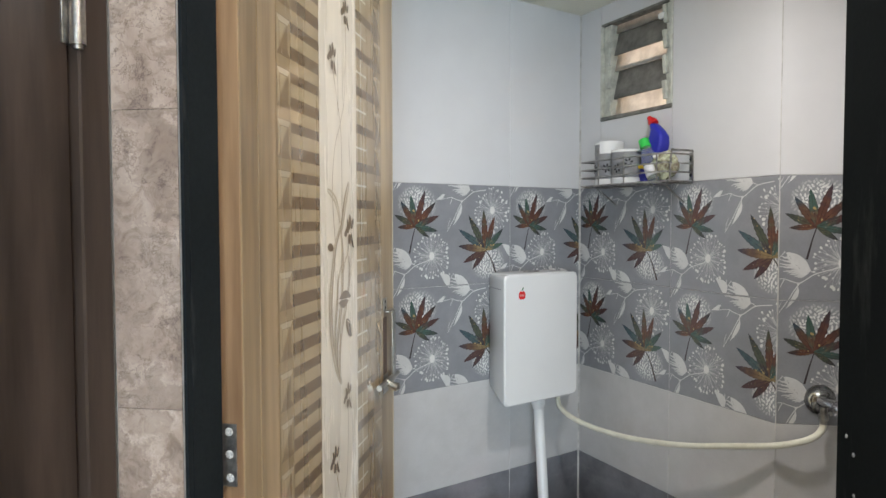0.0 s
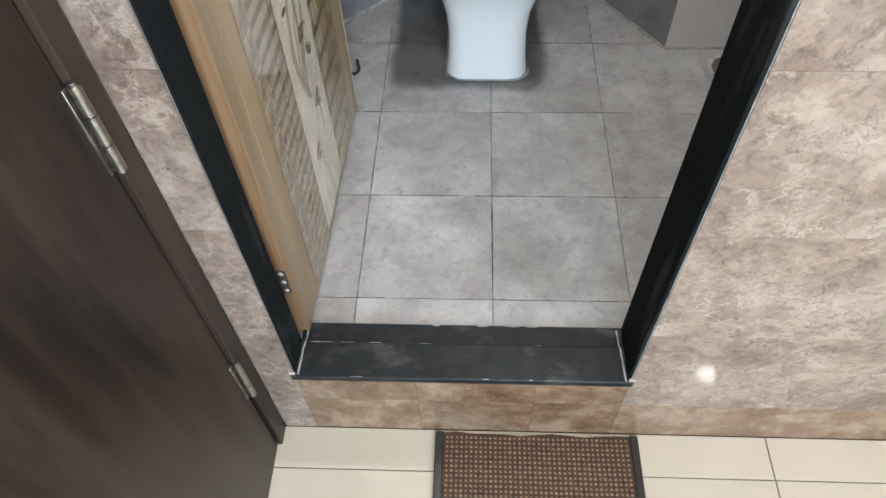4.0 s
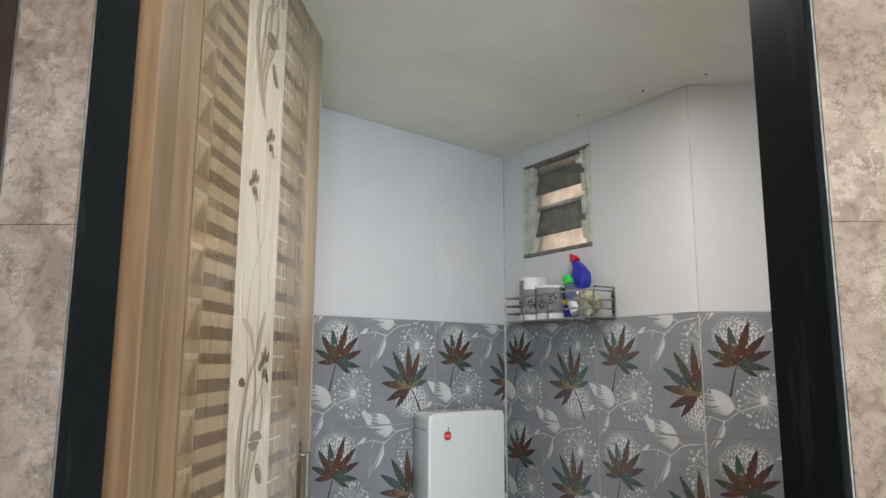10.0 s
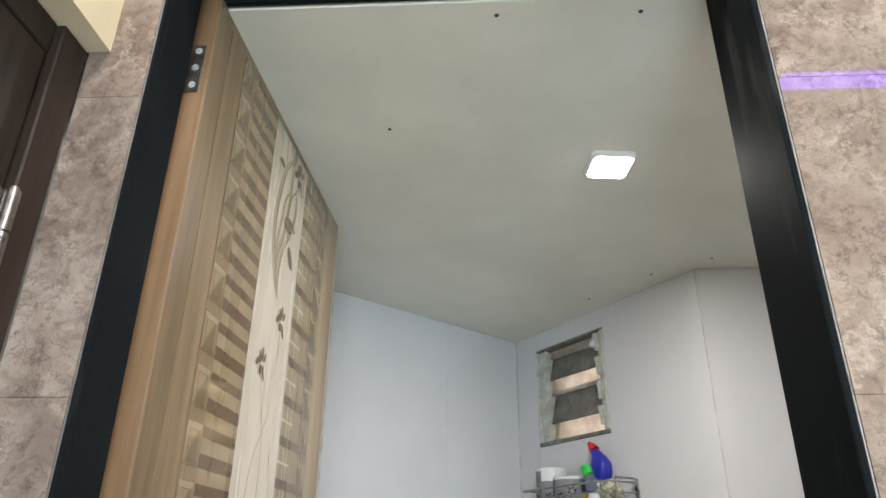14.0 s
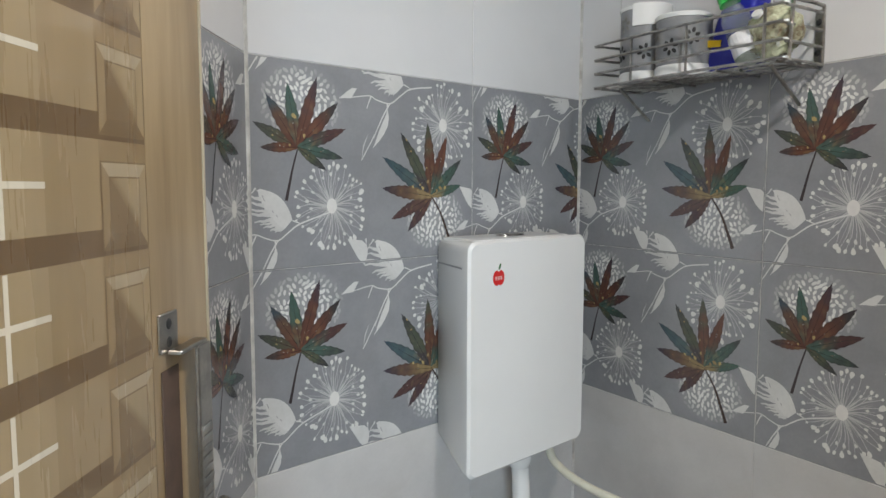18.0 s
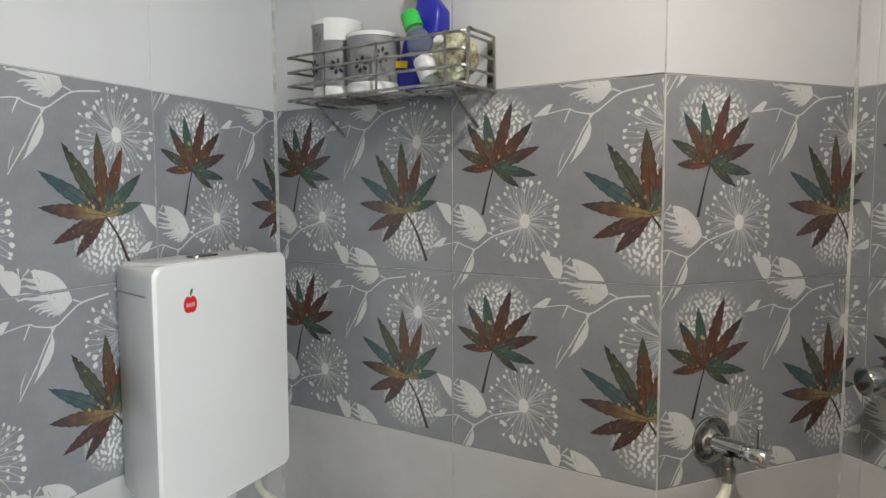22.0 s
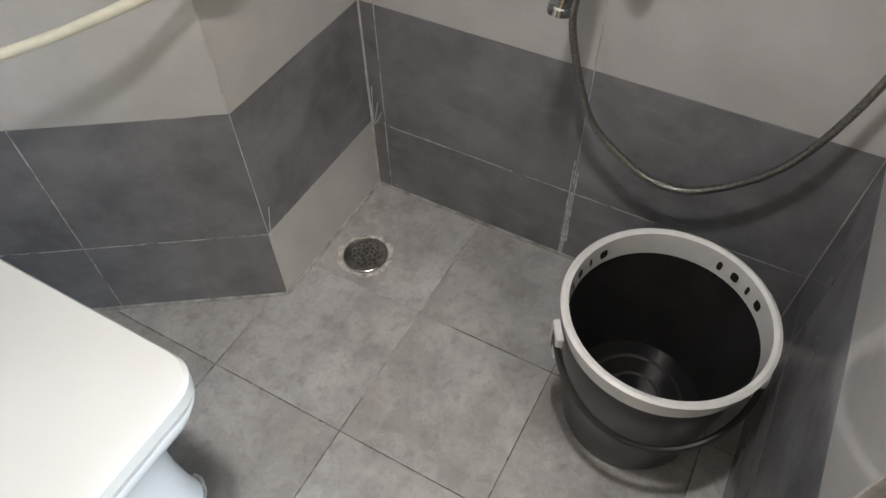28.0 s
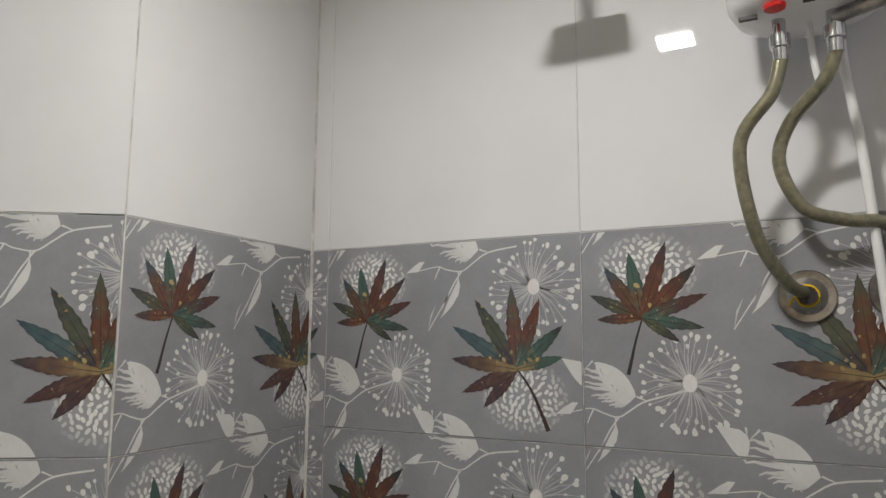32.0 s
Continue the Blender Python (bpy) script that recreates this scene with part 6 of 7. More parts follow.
supply = thing("supply_hose", "cream plastic hose sagging from the stop valve to the cistern", "hose")
E0 = V1 + Vector((-0.008, -0.045, -0.046))
part("tube", tube([E0, E0 + Vector((-0.004, -0.001, -0.016)), (0.672, 1.040, 0.784), (0.640, 1.042, 0.770), (0.585, 1.064, 0.752), (0.50, 1.135, 0.724), (0.41, 1.240, 0.688), (0.285, 1.385, 0.658), (0.165, 1.490, 0.664), (END.x + 0.012, END.y - 0.015, 0.690), END + Vector((0, 0, 0.002))], 0.0078, 12), CREAM_PLASTIC, supply, smooth=True)
part("nut", lathe([(0, 0), (0.011, 0), (0.011, -0.02), (0.008, -0.021), (0.008, -0.028), (0, -0.028)], END + Vector((0, 0, 0.012)), (0, 0, 1), 8), STEEL, supply)

V2 = Vector((0.984, 0.986, 0.955))
valve2 = thing("stopcock", "round chrome stopcock with a stubby knob", "valve", "valves on the tiled walls")
part("flange", flange(V2, (-1, 0, 0), 0.036, 0.026), SATIN, valve2, smooth=True)
part("neck", rod(V2 + Vector((-0.012, 0, 0)), V2 + Vector((-0.045, 0.006, -0.003)), 0.0185), CHROME, valve2, smooth=True)
part("knob", lathe([(0, 0), (0.0185, 0), (0.0225, 0.004), (0.0225, 0.030), (0.0205, 0.033), (0.0150, 0.034), (0, 0.033)], V2 + Vector((-0.040, 0.006, -0.003)), (-1, 0.3, -0.06), 20), CHROME, valve2, smooth=True)
part("pointer", box(V2.x - 0.03, V2.x - 0.024, V2.y - 0.008, V2.y - 0.002, V2.z - 0.036, V2.z - 0.012, 0.001), STEEL, valve2)

# ---- wall mixer with pump bottle and shower hose ----
mixer = thing("shower_mixer", "chrome two-handle wall mixer with a bent riser and curved spout", "tap")
MX, MY = 0.912, 0.620
for y, lever_y in ((0.726, 0.712), (0.543, 0.556)):
    c = Vector((0.984, y, 0.842))
    leg = part("wall_leg", flange(c, (-1, 0, 0), 0.033, 0.036), SATIN, mixer, smooth=True)
    part("stem", rod(c + Vector((-0.025, 0, 0)), (MX + 0.004, lever_y, 0.836), 0.0140), CHROME, leg, smooth=True)
    handle = part("handle", lathe([(0, 0), (0.014, 0), (0.0185, 0.008), (0.0185, 0.030), (0.0170, 0.034), (0.0, 0.0345)], (MX + 0.004, lever_y, 0.836), (-1, 0, -0.22), 24), CHROME, mixer, smooth=True)
    bm = loft([[(MX - 0.026 + n + 0.004 * h, lever_y + x, 0.850 + z) for x, z in rounded(w, 0.030, 0.008, 4)] for n, w, h in ((0.0, 0.0085, 0), (0.010, 0.0105, 0), (0.014, 0.0085, 0))])
    part("blade", bm, CHROME, handle, smooth=True)
part("body", tube([(MX, 0.705, 0.838), (MX, 0.67, 0.838), (MX, 0.60, 0.838), (MX, 0.563, 0.838)], 0.0135, 14, 2), CHROME, mixer, smooth=True)
part("hub", lathe([(0, -0.030), (0.017, -0.030), (0.022, -0.018), (0.022, 0.016), (0.017, 0.026), (0, 0.026)], (MX, MY, 0.840), (0, 0, 1), 24), CHROME, mixer, smooth=True)
part("diverter", lathe([(0.011, 0), (0.011, 0.020), (0.018, 0.022), (0.0185, 0.034), (0.016, 0.037), (0, 0.038)], (MX - 0.014, MY + 0.004, 0.832), (-1, 0.12, -0.12), 24), CHROME, mixer, smooth=True)
part("spout", tube([(MX - 0.004, MY, 0.818), (MX - 0.010, MY + 0.002, 0.785), (MX - 0.030, MY + 0.006, 0.742), (MX - 0.048, MY + 0.012, 0.712), (MX - 0.054, MY + 0.016, 0.686)], 0.0175, 16, 6), CHROME, mixer, smooth=True)
part("spout_tip", lathe([(0.0165, 0), (0.0190, 0.003), (0.0190, 0.014), (0.0150, 0.016), (0.0, 0.012)], (MX - 0.054, MY + 0.016, 0.687), (-0.1, 0.05, -1), 18), CHROME, mixer, smooth=True)
part("spout_knob", lathe([(0.004, 0), (0.004, 0.014), (0.0080, 0.0145), (0.0080, 0.032), (0.0074, 0.0332), (0, 0.0334)], (MX - 0.034, MY + 0.012, 0.744), (-0.30, 0.05, 0.95), 18), CHROME, mixer, smooth=True)
part("riser", tube([(MX, MY, 0.868), (MX, MY, 0.915), (MX + 0.001, MY - 0.004, 0.955), (MX + 0.018, MY - 0.006, 0.976), (0.965, 0.612, 0.978)], 0.0100, 14, 6), CHROME, mixer, smooth=True)
part("riser_nut", lathe([(0.0, 0), (0.0150, 0), (0.0150, 0.018), (0.0, 0.018)], (0.936, 0.6135, 0.977), (1, -0.05, 0), 6), CHROME, mixer)
part("riser_base_nut", lathe([(0.0, 0), (0.016, 0), (0.016, 0.018), (0.0, 0.018)], (MX, MY, 0.864), (0, 0, 1), 6), CHROME, mixer)
part("riser_flange", flange((0.984, 0.612, 0.978), (-1, 0, 0), 0.032, 0.030), SATIN, mixer, smooth=True)
hose = thing("shower_hose", "dull grey braided steel shower hose hanging in a loop", "hose")
part("hose", tube([(MX + 0.002, 0.622, 0.79), (0.922, 0.632, 0.70), (0.930, 0.636, 0.60), (0.930, 0.585, 0.450), (0.93, 0.515, 0.385), (0.93, 0.44, 0.352), (0.93, 0.36, 0.376), (0.93, 0.26, 0.487), (0.935, 0.200, 0.68), (0.95, 0.180, 0.90)], 0.0064, 12, 10), STEEL_HOSE, hose, smooth=True)
part("ferrule", rod((MX + 0.002, 0.621, 0.81), (0.920, 0.628, 0.74), 0.0105), CHROME, hose, smooth=True)
part("hook", box(0.938, 0.984, 0.168, 0.192, 0.90, 0.93, 0.003), CHROME, hose)

soap = thing("pump_bottle", "clear hand-wash bottle with teal pump and a little green soap", "bottle", at=pose(0.938, 0.664, 0.8535, 12, 0, 0) @ Matrix.Rotation(radians(20), 4, "Z"))
prof = ((0.001, 0.030, 0.016), (0.006, 0.033, 0.019), (0.045, 0.032, 0.019), (0.085, 0.0285, 0.018), (0.106, 0.022, 0.0155), (0.118, 0.0135, 0.0125), (0.126, 0.0115, 0.0115))
part("body", loft([[(y * 1.0, x, z) for x, y in rounded(w, d, min(w, d) * 0.9, 5)] for z, w, d in prof]), GLASS, soap, smooth=True)
part("liquid", loft([[(y, x, z) for x, y in rounded(w, d, d * 0.9, 5)] for z, w, d in ((0.003, 0.028, 0.014), (0.007, 0.031, 0.017), (0.018, 0.0308, 0.017))]), LIQUID, soap, "bright green liquid soap", smooth=True)
label = part("label", box(-0.0198, -0.0192, -0.026, 0.010, 0.018, 0.090, 0.0002), PAPER, soap)
part("label_blue", box(-0.0200, -0.0198, -0.024, -0.008, 0.036, 0.058), INK, label)
part("label_green", box(-0.0200, -0.0198, -0.023, -0.013, 0.060, 0.072), GREEN, label)
part("label_lilac", box(-0.0200, -0.0198, -0.006, 0.008, 0.034, 0.066), mat("lilac_print", (0.45, 0.42, 0.62), 0.5), label)
part("label_leaf", lathe([(0, 0), (0.005, 0), (0, 0.0003)], (-0.0198, -0.016, 0.081), (-1, 0, 0), 12), GREEN, label)
for n in range(4):
    part("label_line", box(-0.0200, -0.0198, -0.022 + 0.0075 * n, -0.0175 + 0.0075 * n, 0.023, 0.0295), DARK_INK, label)
part("collar", lathe([(0, 0), (0.0150, 0), (0.0150, 0.022), (0.0125, 0.025), (0, 0.025)], (0, 0, 0.1265), seg=20), TEAL, soap, smooth=True)
part("stem", rod((0, 0, 0.150), (0, 0, 0.168), 0.006), mat("pale_green_plastic", (0.50, 0.62, 0.44), 0.35), soap, "pale green pump stem", smooth=True)
part("nozzle", tube([(0.003, -0.014, 0.162), (0.001, -0.008, 0.168), (-0.002, 0.004, 0.171), (-0.004, 0.013, 0.171), (-0.006, 0.021, 0.169)], 0.0052, 10, 5), TEAL, soap, smooth=True)

# ---- water heater with its hoses ----
heater = thing("water_heater", "white electric water heater with a red dial on the shower wall", "water heater")
HY, HX = 0.297, 0.878
prof = ((0, 1.612), (0.030, 1.612), (0.060, 1.615), (0.076, 1.623), (0.084, 1.638), (0.086, 1.66), (0.086, 1.93), (0.08, 1.95), (0, 1.952))
bm = lathe([(r, z) for r, z in prof], (HX, HY, 0), seg=40)
for v in bm.verts:
    v.co.y = HY + (v.co.y - HY) * 1.05
part("body", bm, PLASTIC, heater, smooth=True)
part("bracket", box(0.955, 0.9835, HY - 0.07, HY + 0.07, 1.70, 1.90, 0.003), STEEL, heater)
part("dial", lathe([(0, 0), (0.0125, 0), (0.011, 0.004), (0, 0.005)], (HX - 0.046, 0.334, 1.6150), (0, 0, -1), 20), RED, heater, "red dial plate", smooth=True)
for x, y, w in ((HX - 0.030, 0.362, 0.010), (HX - 0.05, 0.30, 0.006), (HX - 0.045, 0.262, 0.010)):
    part("marking", box(x - 0.003, x + 0.003, y - w, y + w, 1.6110, 1.6150), DARK_INK, heater)
HOT, COLD = Vector((HX - 0.010, 0.331, 1.613)), Vector((HX - 0.010, 0.276, 1.613))
for p in (HOT, COLD):
    part("inlet", lathe([(0, 0), (0.0075, 0), (0.0075, 0.018), (0.0115, 0.019), (0.0115, 0.034), (0.0085, 0.035), (0.0085, 0.05), (0, 0.05)], p, (0, 0, -1), 12), CHROME, heater, smooth=True)
part("safety_valve", tube([COLD + Vector((0, 0, -0.010)), COLD + Vector((-0.01, -0.03, -0.006)), COLD + Vector((-0.015, -0.06, -0.002))], 0.0085, 10, 3), STEEL, heater, smooth=True)
part("drain_tube", tube([(HX + 0.01, 0.300, 1.613), (HX + 0.012, 0.298, 1.575), (HX + 0.016, 0.294, 1.545)], 0.004, 8), PLASTIC, heater, smooth=True)
OUT_A, OUT_B = Vector((0.984, 0.319, 1.300)), Vector((0.984, 0.222, 1.303))
inlet_hose = thing("heater_hose", "shiny olive-grey coated hose from the water heater to the wall outlet", "hose", "heater hoses")
part("hose", tube([HOT + Vector((0, 0, -0.046)), HOT + Vector((0.004, 0.012, -0.085)), (0.885, 0.380, 1.475), (0.905, 0.370, 1.375), (0.94, 0.340, 1.315), OUT_A + Vector((-0.012, -0.001, 0.003))], 0.0080, 12, 10), BRASS_HOSE, inlet_hose, smooth=True)
second_hose = thing("heater_hose", "shiny olive-grey coated hose curling from the safety valve behind the cable", "hose", "heater hoses")
part("hose", tube([COLD + Vector((0, 0, -0.046)), COLD + Vector((0.01, 0.012, -0.075)), (0.905, 0.326, 1.500), (0.915, 0.340, 1.455), (0.925, 0.318, 1.402), (0.94, 0.275, 1.386), (0.955, 0.228, 1.376), OUT_B + Vector((-0.012, 0.0, 0.01))], 0.0080, 12, 10), BRASS_HOSE, second_hose, smooth=True)
for c in (OUT_A, OUT_B):
    ob = thing("wall_outlet", "worn steel pipe flange with yellow sealing thread", "pipe fitting", "pipe outlets under the water heater")
    part("flange", flange(c, (-1, 0, 0), 0.033, 0.012), STEEL, ob, smooth=True)
    part("thread_tape", tube([c + Vector((-0.013, 0.013 * math.cos(k), 0.013 * math.sin(k))) for k in (0, 0.9, 1.8, 2.7, 3.6, 4.5, 5.4, 6.2)] + [c + Vector((-0.016, 0.021, -0.012))], 0.0016, 6, 3), YELLOW, ob)
    part("socket", lathe([(0, 0), (0.011, 0), (0.011, 0.016), (0, 0.016)], c + Vector((-0.006, 0, 0)), (-1, 0, 0), 12), BLACK_PLASTIC, ob)
cable = thing("power_cable", "white power cable hanging from the water heater", "cable")
part("sheath", tube([(0.92, 0.268, 1.62), (0.935, 0.265, 1.575), (0.95, 0.252, 1.472), (0.955, 0.243, 1.344), (0.960, 0.236, 1.25), (0.965, 0.215, 1.12)], 0.0058, 10), PLASTIC, cable, smooth=True)

shower = thing("overhead_shower", "chrome shower arm with a flat square head", "shower")
part("flange", flange((0.984, 0.583, 1.845), (-1, 0, 0), 0.026), CHROME, shower, smooth=True)
part("arm", tube([(0.98, 0.583, 1.845), (0.92, 0.582, 1.848), (0.868, 0.580, 1.835), (0.849, 0.579, 1.80), (0.847, 0.579, 1.756)], 0.0095, 10), CHROME, shower, smooth=True)
part("head", loft([[(0.847 + x, 0.579 + y, z) for x, y in rounded(w, w, 0.012, 4)] for z, w in ((1.757, 0.02), (1.752, 0.049), (1.742, 0.051), (1.740, 0.049))]), CHROME, shower, smooth=True)

# ---- bucket and drain ----
BX, BYC = 0.692, 0.344
bucket = thing("bucket", "black plastic bucket with a white rim band and folded handle", "bucket")
R1, RB, BH = 0.163, 0.122, 0.335
part("body", lathe([(0, 0.006), (RB - 0.012, 0.006), (RB - 0.008, 0.0), (RB, 0.0), (RB + 0.003, 0.01), (R1 - 0.009, BH - 0.045), (R1 - 0.011, BH - 0.045), (RB - 0.002, 0.014), (0, 0.012)], (BX, BYC, 0.0015), seg=56), BLACK_PLASTIC, bucket, smooth=True)
rim = part("rim", lathe([(R1 - 0.012, BH - 0.046), (R1 - 0.006, BH - 0.046), (R1 - 0.003, BH - 0.008), (R1 + 0.003, BH - 0.006), (R1 + 0.004, BH), (R1 - 0.002, BH + 0.003), (R1 - 0.009, BH), (R1 - 0.013, BH - 0.046)], (BX, BYC, 0.0015), seg=56), mat("grey_white_rim", (0.66, 0.66, 0.655), 0.3, vary=0.06, scale=20), bucket, "dull white rim band", smooth=True)
bm = bmesh.new()
for ring, h in ((0.088, 0.0040), (0.050, 0.0030)):
    tube([(BX + ring * math.cos(math.pi * k / 20), BYC + ring * math.sin(math.pi * k / 20), 0.0475) for k in range(41)], h, 8, 1, bm)
part("base_ridge", bm, BLACK_PLASTIC, bucket, "wet moulded rings in the base", smooth=True)
for mid in (-0.62, 1.34, 3.50):
    for n in range(4):
        a0 = mid + 0.20 * (n - 1.5)
        bm = bmesh.new()
        cols = []
        for k in range(5):
            t = a0 + (0.052, 0.022, 0.046, 0.030)[n] * (k / 2 - 1)
            inset = 0.004 if k in (0, 4) else 0.0
            cols.append([bm.verts.new((BX + rr * math.cos(t), BYC + rr * math.sin(t), zz)) for zz, rr in ((BH - 0.032 + inset, R1 - 0.0128), (BH - 0.014 - inset, R1 - 0.0112))])
        for p, q in zip(cols, cols[1:]):
            bm.faces.new((p[0], q[0], q[1], p[1]))
        part("rim_mark", bm, DARK_INK, rim)
hp = [Vector((BX + (R1 + 0.006) * math.cos(t), BYC + (R1 + 0.006) * math.sin(t), 0.275 - 0.075 * math.sin((t - 2.1) / 2.6 * math.pi))) for t in [2.1 + 2.6 * k / 14 for k in range(15)]]
part("handle", tube(hp, 0.006, 8, 2), BLACK_PLASTIC, bucket, smooth=True)
for t in (2.1, 4.7):
    c = Vector((math.cos(t), math.sin(t), 0))
    m = Matrix.Translation(Vector((BX, BYC, 0.262)) + c * (R1 + 0.001)) @ Matrix.Rotation(t, 4, "Z")
    bm = box(-0.006, 0.008, -0.021, 0.021, -0.030, 0.030, 0.003)
    bmesh.ops.transform(bm, matrix=m, verts=bm.verts)
    lug = part("lug", bm, PLASTIC, bucket, "white handle lug")
    bm = box(0.0082, 0.0088, -0.005, 0.005, -0.020, 0.020)
    bmesh.ops.transform(bm, matrix=m, verts=bm.verts)
    part("lug_mark", bm, DARK_INK, lug)
water = part("water", lathe([(0, 0.045), (RB + 0.001, 0.045), (RB, 0.047), (0, 0.047)], (BX, BYC, 0.0015), seg=48), mat("water", (0.02, 0.02, 0.02), 0.03, trans=0.3, ior=1.33), bucket, "shallow water", smooth=True)

DARK_STEEL = mat("dull_steel", (0.36, 0.35, 0.335), 0.20, metal=1.0, vary=0.3, scale=50)
drain = thing("floor_drain", "round perforated steel floor drain in a ring of cement", "drain", at=pose(0.772, 0.992, 0.0))
ring_bm = lathe([(0.053, 0.0002), (0.063, 0.0002), (0.060, 0.0020), (0.056, 0.003), (0.053, 0.0010)], seg=36)
for v in ring_bm.verts:
    k = 1 + 0.09 * noise.noise((v.co.x * 55, v.co.y * 55, 2)) * (v.co.xy.length - 0.052) / 0.006
    v.co.x, v.co.y = v.co.x * k, v.co.y * k
part("cement_ring", ring_bm, mat("drain_cement", (0.40, 0.385, 0.36), 0.9, vary=0.5, scale=60, bump=0.3, bump_scale=400), drain)
part("ring", lathe([(0.0, 0.0003), (0.0505, 0.0003), (0.0505, 0.0042), (0.0485, 0.0052), (0.046, 0.0040), (0.034, 0.0022), (0, 0.0012)], seg=36), DARK_STEEL, drain, smooth=True)
rng = random.Random(3)
for k in range(30):
    a, r = k * 2.4, 0.0066 * math.sqrt(k + 0.5)
    part("hole", lathe([(0, 0), (0.0027, 0), (0.0025, 0.0002), (0, 0.0003)], (r * math.cos(a), r * math.sin(a), 0.0014 + 0.0011 * (r / 0.036) ** 2), (0, 0, 1), 8), DARK_INK, drain)

# ---- woven door mat in the hall ----
rug = thing("door_mat", "brown woven door mat with tan dots and dark bound ends", "mat")
MX0, MX1, MY0, MY1 = -0.030, 0.418, -0.42, -0.012
bm = bmesh.new()
rows = []
for j in range(9):
    y = MY0 + (MY1 - MY0) * j / 8
    rows.append([bm.verts.new((MX0 + (MX1 - MX0) * i / 12, y + 0.006 * noise.noise((i * 0.5, j, 3)), HALL_Z + 0.0035 + 0.002 * noise.noise((i * 0.4, j * 0.4, 0)))) for i in range(13)])
for p, q in zip(rows, rows[1:]):
    for i in range(12):
        bm.faces.new((p[i], p[i + 1], q[i + 1], q[i]))
got = bmesh.ops.extrude_face_region(bm, geom=list(bm.faces))
for v in got["geom"]:
    if isinstance(v, bmesh.types.BMVert):
        v.co.z += 0.006
bmesh.ops.recalc_face_normals(bm, faces=bm.faces)
part("weave", bm, MAT_DARK, rug)
for x in (MX0, MX1):
    part("binding", box(x - 0.010, x + 0.010, MY0 - 0.004, MY1 + 0.004, HALL_Z + 0.0005, HALL_Z + 0.0135, 0.003), BLACK_PLASTIC, rug, "dark fabric binding")
bm = bmesh.new()
ny, nx = 36, 38
for j in range(ny):
    for i in range(nx):
        x, y = MX0 + 0.018 + (MX1 - MX0 - 0.036) * i / (nx - 1), MY0 + 0.008 + (MY1 - MY0 - 0.018) * j / (ny - 1)
        z = HALL_Z + 0.0098 + 0.002 * noise.noise(((x - MX0) / (MX1 - MX0) * 4.8, (y - MY0) / (MY1 - MY0) * 3.2, 0))
        s = 0.0030
        vs = [bm.verts.new((x + a * s, y + b * s, z)) for a, b in ((-1, -1), (1, -1), (1, 1), (-1, 1))] + [bm.verts.new((x, y, z + 0.0022))]
        for k in range(4):
            bm.faces.new((vs[k], vs[(k + 1) % 4], vs[4]))
part("woven_dots", bm, MAT_LIGHT, rug, "rows of tan woven dots")["kind"] = "stuff"

# ---- pale grout residue smeared along the joints of the dark lower tiles ----
def residue(parent, m, lines, seed, material, label, share=0.72):
    rng = random.Random(seed)
    bm = bmesh.new()
    for row, (u0, v0, u1, v1, w) in enumerate(lines):
        length = math.hypot(u1 - u0, v1 - v0)
        s = 0.0
        while s < length:
            run = rng.uniform(0.006, 0.05)
            if rng.random() < share:
                k0, k1 = s / length, min(1, (s + run) / length)
                a, b = Vector((u0 + (u1 - u0) * k0, v0 + (v1 - v0) * k0)), Vector((u0 + (u1 - u0) * k1, v0 + (v1 - v0) * k1))
                q = Vector((-(b - a).y, (b - a).x)).normalized() if (b - a).length > 1e-6 else Vector((0, 1))
                n = max(2, int(run / 0.006))
                up = [a + (b - a) * j / n + q * w * rng.uniform(0.25, 1.0) for j in range(n + 1)]
                dn = [a + (b - a) * j / n - q * w * rng.uniform(0.25, 1.0) for j in range(n + 1)]
                for j in range(n):
                    bm.faces.new([bm.verts.new((p.x, p.y, 0.0006 + 0.00004 * row)) for p in (dn[j], dn[j + 1], up[j + 1], up[j])])
            s += run
    bmesh.ops.transform(bm, matrix=m, verts=bm.verts)
    part("grout_residue", bm, material, parent, label)["kind"] = "stuff"


RESIDUE = mat("pale_grout_smear", (0.50, 0.50, 0.49), 0.85, vary=0.35, scale=60)
residue(wall_shower, wall_pose(C, R0), ((0.0355, 0.2, 0.933, 0.2, 0.0018), (0.483, 0.003, 0.483, 0.20, 0.0040), (0.4835, 0.003, 0.4835, 0.27, 0.0020), (0.483, 0.27, 0.483, 0.5, 0.0009), (0.0355, 0.003, 0.0355, 0.5, 0.0014), (0.03, 0.004, 0.12, 0.004, 0.002), (0.483, 0.52, 0.483, 0.76, 0.0006)), 1, RESIDUE, "pale smeared grout")
residue(wall_shower, Matrix.Translation((-0.0003, 0, 0)) @ wall_pose(C, R0), ((0.004, 0.19, 0.010, 0.30, 0.0022), (0.006, 0.19, 0.022, 0.26, 0.0018), (0.010, 0.195, 0.031, 0.235, 0.0014), (0.036, 0.02, 0.075, 0.012, 0.0012)), 44, RESIDUE, "splashed pale cement", 0.85)
residue(wall_return, wall_pose(B, C), ((0.004, 0.2, 0.38, 0.2, 0.0010), (0.378, 0.1, 0.378, 0.34, 0.0026), (0.003, 0.19, 0.02, 0.26, 0.002)), 2, RESIDUE, "pale smeared grout")
residue(wall_window, wall_pose(K, B), ((0.0, 0.2, 0.779, 0.2, 0.0016), (0.425, 0.003, 0.425, 0.5, 0.0010), (0.003, 0.02, 0.003, 0.5, 0.0022)), 3, RESIDUE, "pale smeared grout")
residue(wall_cistern, wall_pose(L, K), ((0.0, 0.2, 0.45, 0.2, 0.0012), (0.435, 0.003, 0.435, 0.5, 0.0012)), 4, RESIDUE, "pale smeared grout")

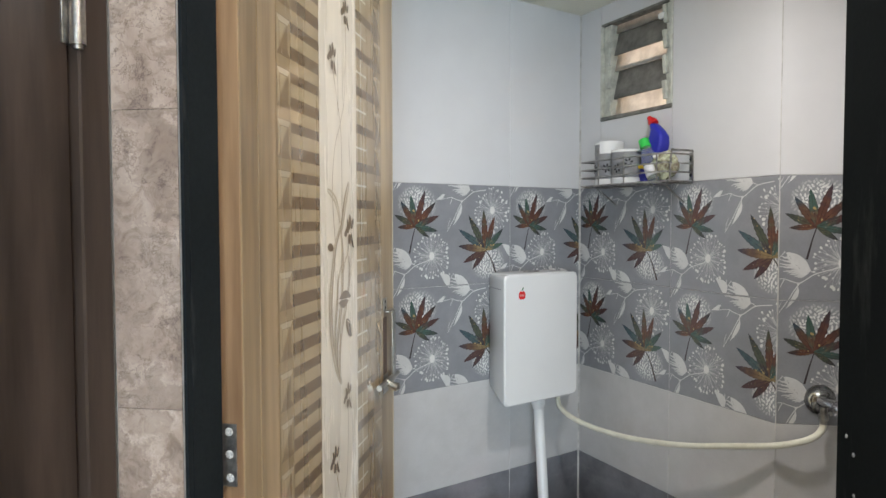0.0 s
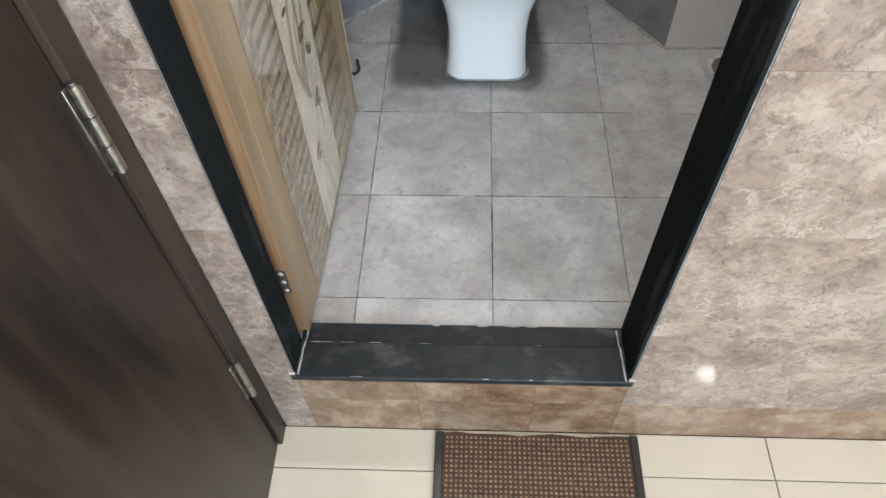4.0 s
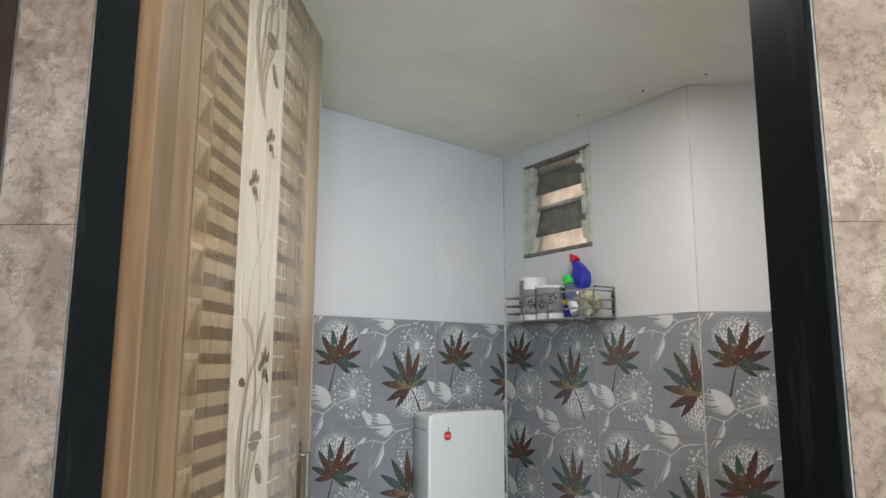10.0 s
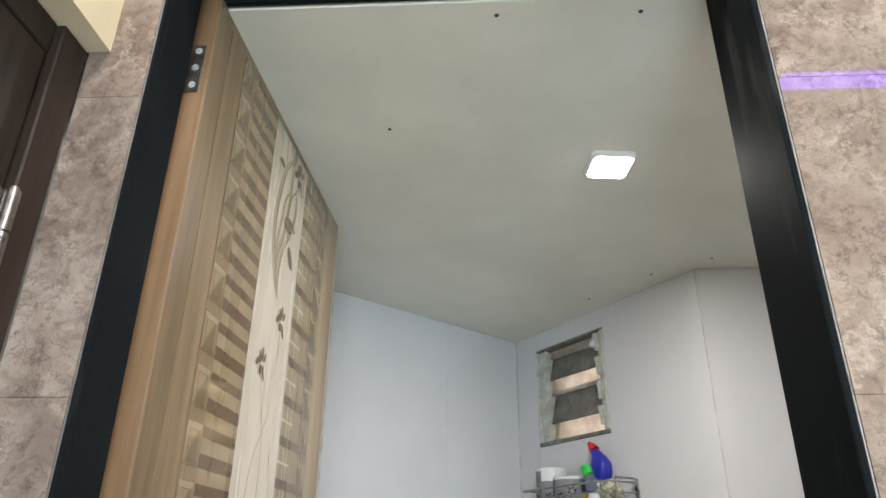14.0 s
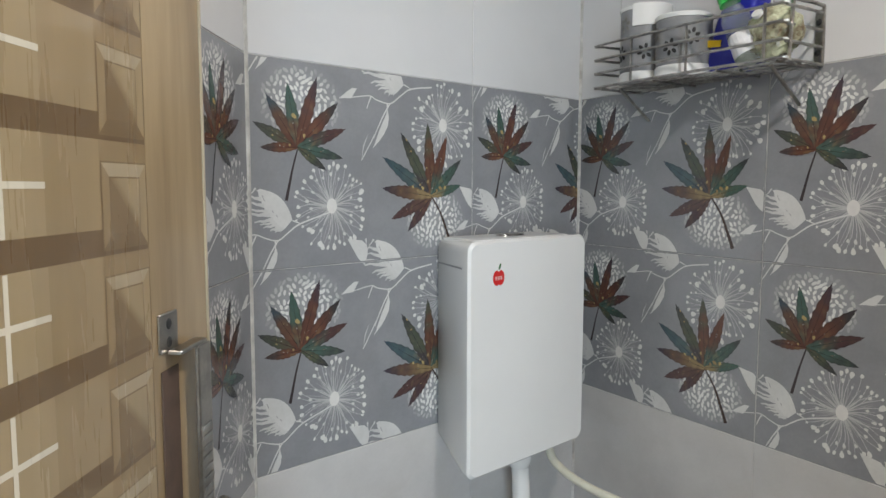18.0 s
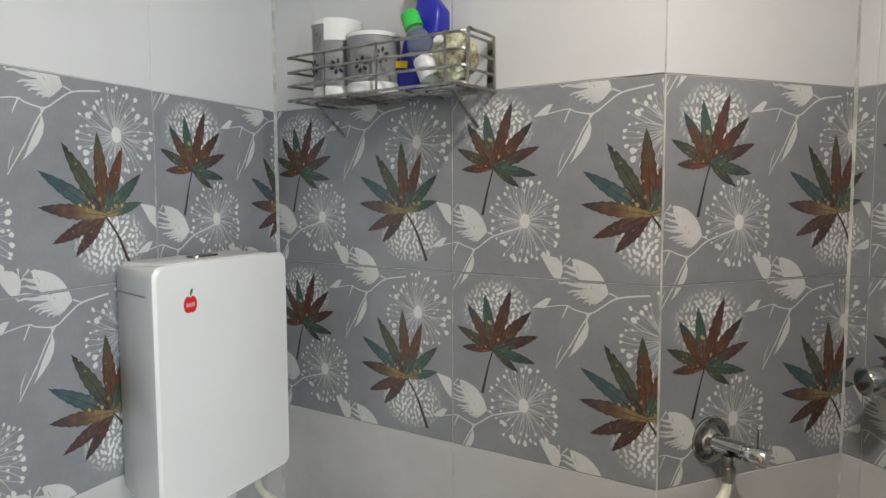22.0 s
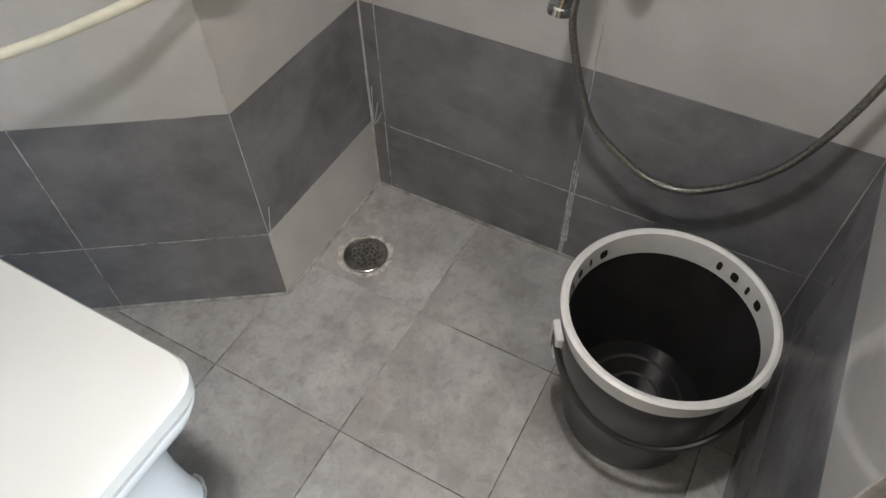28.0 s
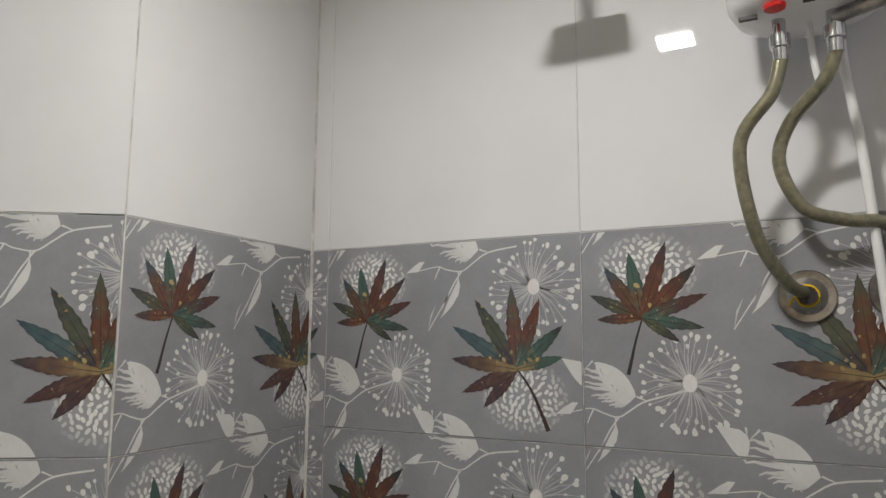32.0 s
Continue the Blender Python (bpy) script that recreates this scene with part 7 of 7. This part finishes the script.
# wider grey smears where the grout was wiped
SMEAR = mat("wiped_grout_haze", (0.235, 0.23, 0.225), 0.7, vary=0.35, scale=45)
residue(wall_shower, Matrix.Translation((-0.0005, 0, 0)) @ wall_pose(C, R0), ((0.479, 0.004, 0.479, 0.30, 0.0018), (0.488, 0.004, 0.489, 0.26, 0.0020), (0.491, 0.05, 0.490, 0.13, 0.0026)), 41, RESIDUE, "pale smeared grout", 0.8)
residue(wall_shower, Matrix.Translation((0.0003, 0, 0)) @ wall_pose(C, R0), ((0.484, 0.003, 0.484, 0.24, 0.0095), (0.40, 0.2, 0.56, 0.2, 0.0045), (0.05, 0.2, 0.36, 0.2, 0.0028), (0.62, 0.2, 0.92, 0.2, 0.0026)), 42, SMEAR, "wiped grey grout haze", 0.75)
residue(wall_window, Matrix.Translation((0.0002, 0.00014, 0)) @ wall_pose(K, B), ((0.42, 0.2, 0.775, 0.2, 0.0034), (0.425, 0.02, 0.425, 0.30, 0.0030)), 43, SMEAR, "wiped grey grout haze", 0.6)

# worn pale dirt on the sill
bm = bmesh.new()
rng = random.Random(12)
for y, z, w in ((0.0748, 0.0203, 0.0010), (-0.0045, 0.0202, 0.0010), (0.1235, 0.0122, 0.002)):
    x = OPEN_L
    while x < OPEN_R:
        run = rng.uniform(0.004, 0.035)
        if rng.random() < 0.16:
            n = max(2, int(run / 0.004))
            edge = [(x + run * k / n, w * rng.uniform(0.2, 1.0)) for k in range(n + 1)]
            for (xa, wa), (xb, wb) in zip(edge, edge[1:]):
                bm.faces.new([bm.verts.new(p) for p in ((xa, y - wa, z), (xb, y - wb, z), (xb, y + wb, z), (xa, y + wa, z))])
        x += run
part("dirt", bm, DULL_GROUT, sill, "pale dirt in the joints")["kind"] = "stuff"

# dark dirt caught in the floor joints
GRIME = mat("joint_grime", (0.105, 0.100, 0.094), 0.8, vary=0.4, scale=50)
lines = [(x, 0.125, x, 0.72 if x > 0.5 else 1.60, 0.0013) for x in xs[1:5] if -0.38 < x < 0.97] + [(-0.37, y, 0.97 if y < 0.75 else 0.45, y, 0.0012) for y in ys[1:7] if y < 1.65]
CEMENT_FILM = mat("cement_film", (0.325, 0.322, 0.318), 0.6, vary=0.25, scale=30)
film_lines = [(x, 0.74, x, 1.2, 0.0022) for x in xs[1:5] if 0.5 < x < 0.97] + [(0.47, y, 0.97 if y < 1.05 else 0.58, y, 0.0022) for y in ys[1:7] if 0.75 < y < 1.65]
residue(floor, Matrix.Translation((0, 0, 0.0001)), film_lines, 9, CEMENT_FILM, "cement film wiped over the floor joints", 0.93)
residue(floor, Matrix.Translation((0, 0, 0.0002)), lines, 7, GRIME, "dark dirt in the floor joints", 0.6)

# thin pale joints between the printed tiles
PRINT_JOINT = mat("thin_pale_joint", (0.40, 0.40, 0.395), 0.8, vary=0.3, scale=40)
for parent, p, q, us, end, seed in ((wall_left, D0, L, (0.416, 0.866), 1.06, 31), (wall_cistern, L, K, (0.435,), 0.748, 32), (wall_window, K, B, (0.425,), 0.775, 33),
                                    (wall_return, B, C, (), 0.378, 34), (wall_shower, C, R0, (0.483,), 0.94, 35)):
    residue(parent, wall_pose(p, q), [(0.003, 1.1, end, 1.1, 0.0009)] + [(u, 0.803, u, 1.397, 0.0009) for u in us], seed, PRINT_JOINT, "thin pale joint line", 0.93)
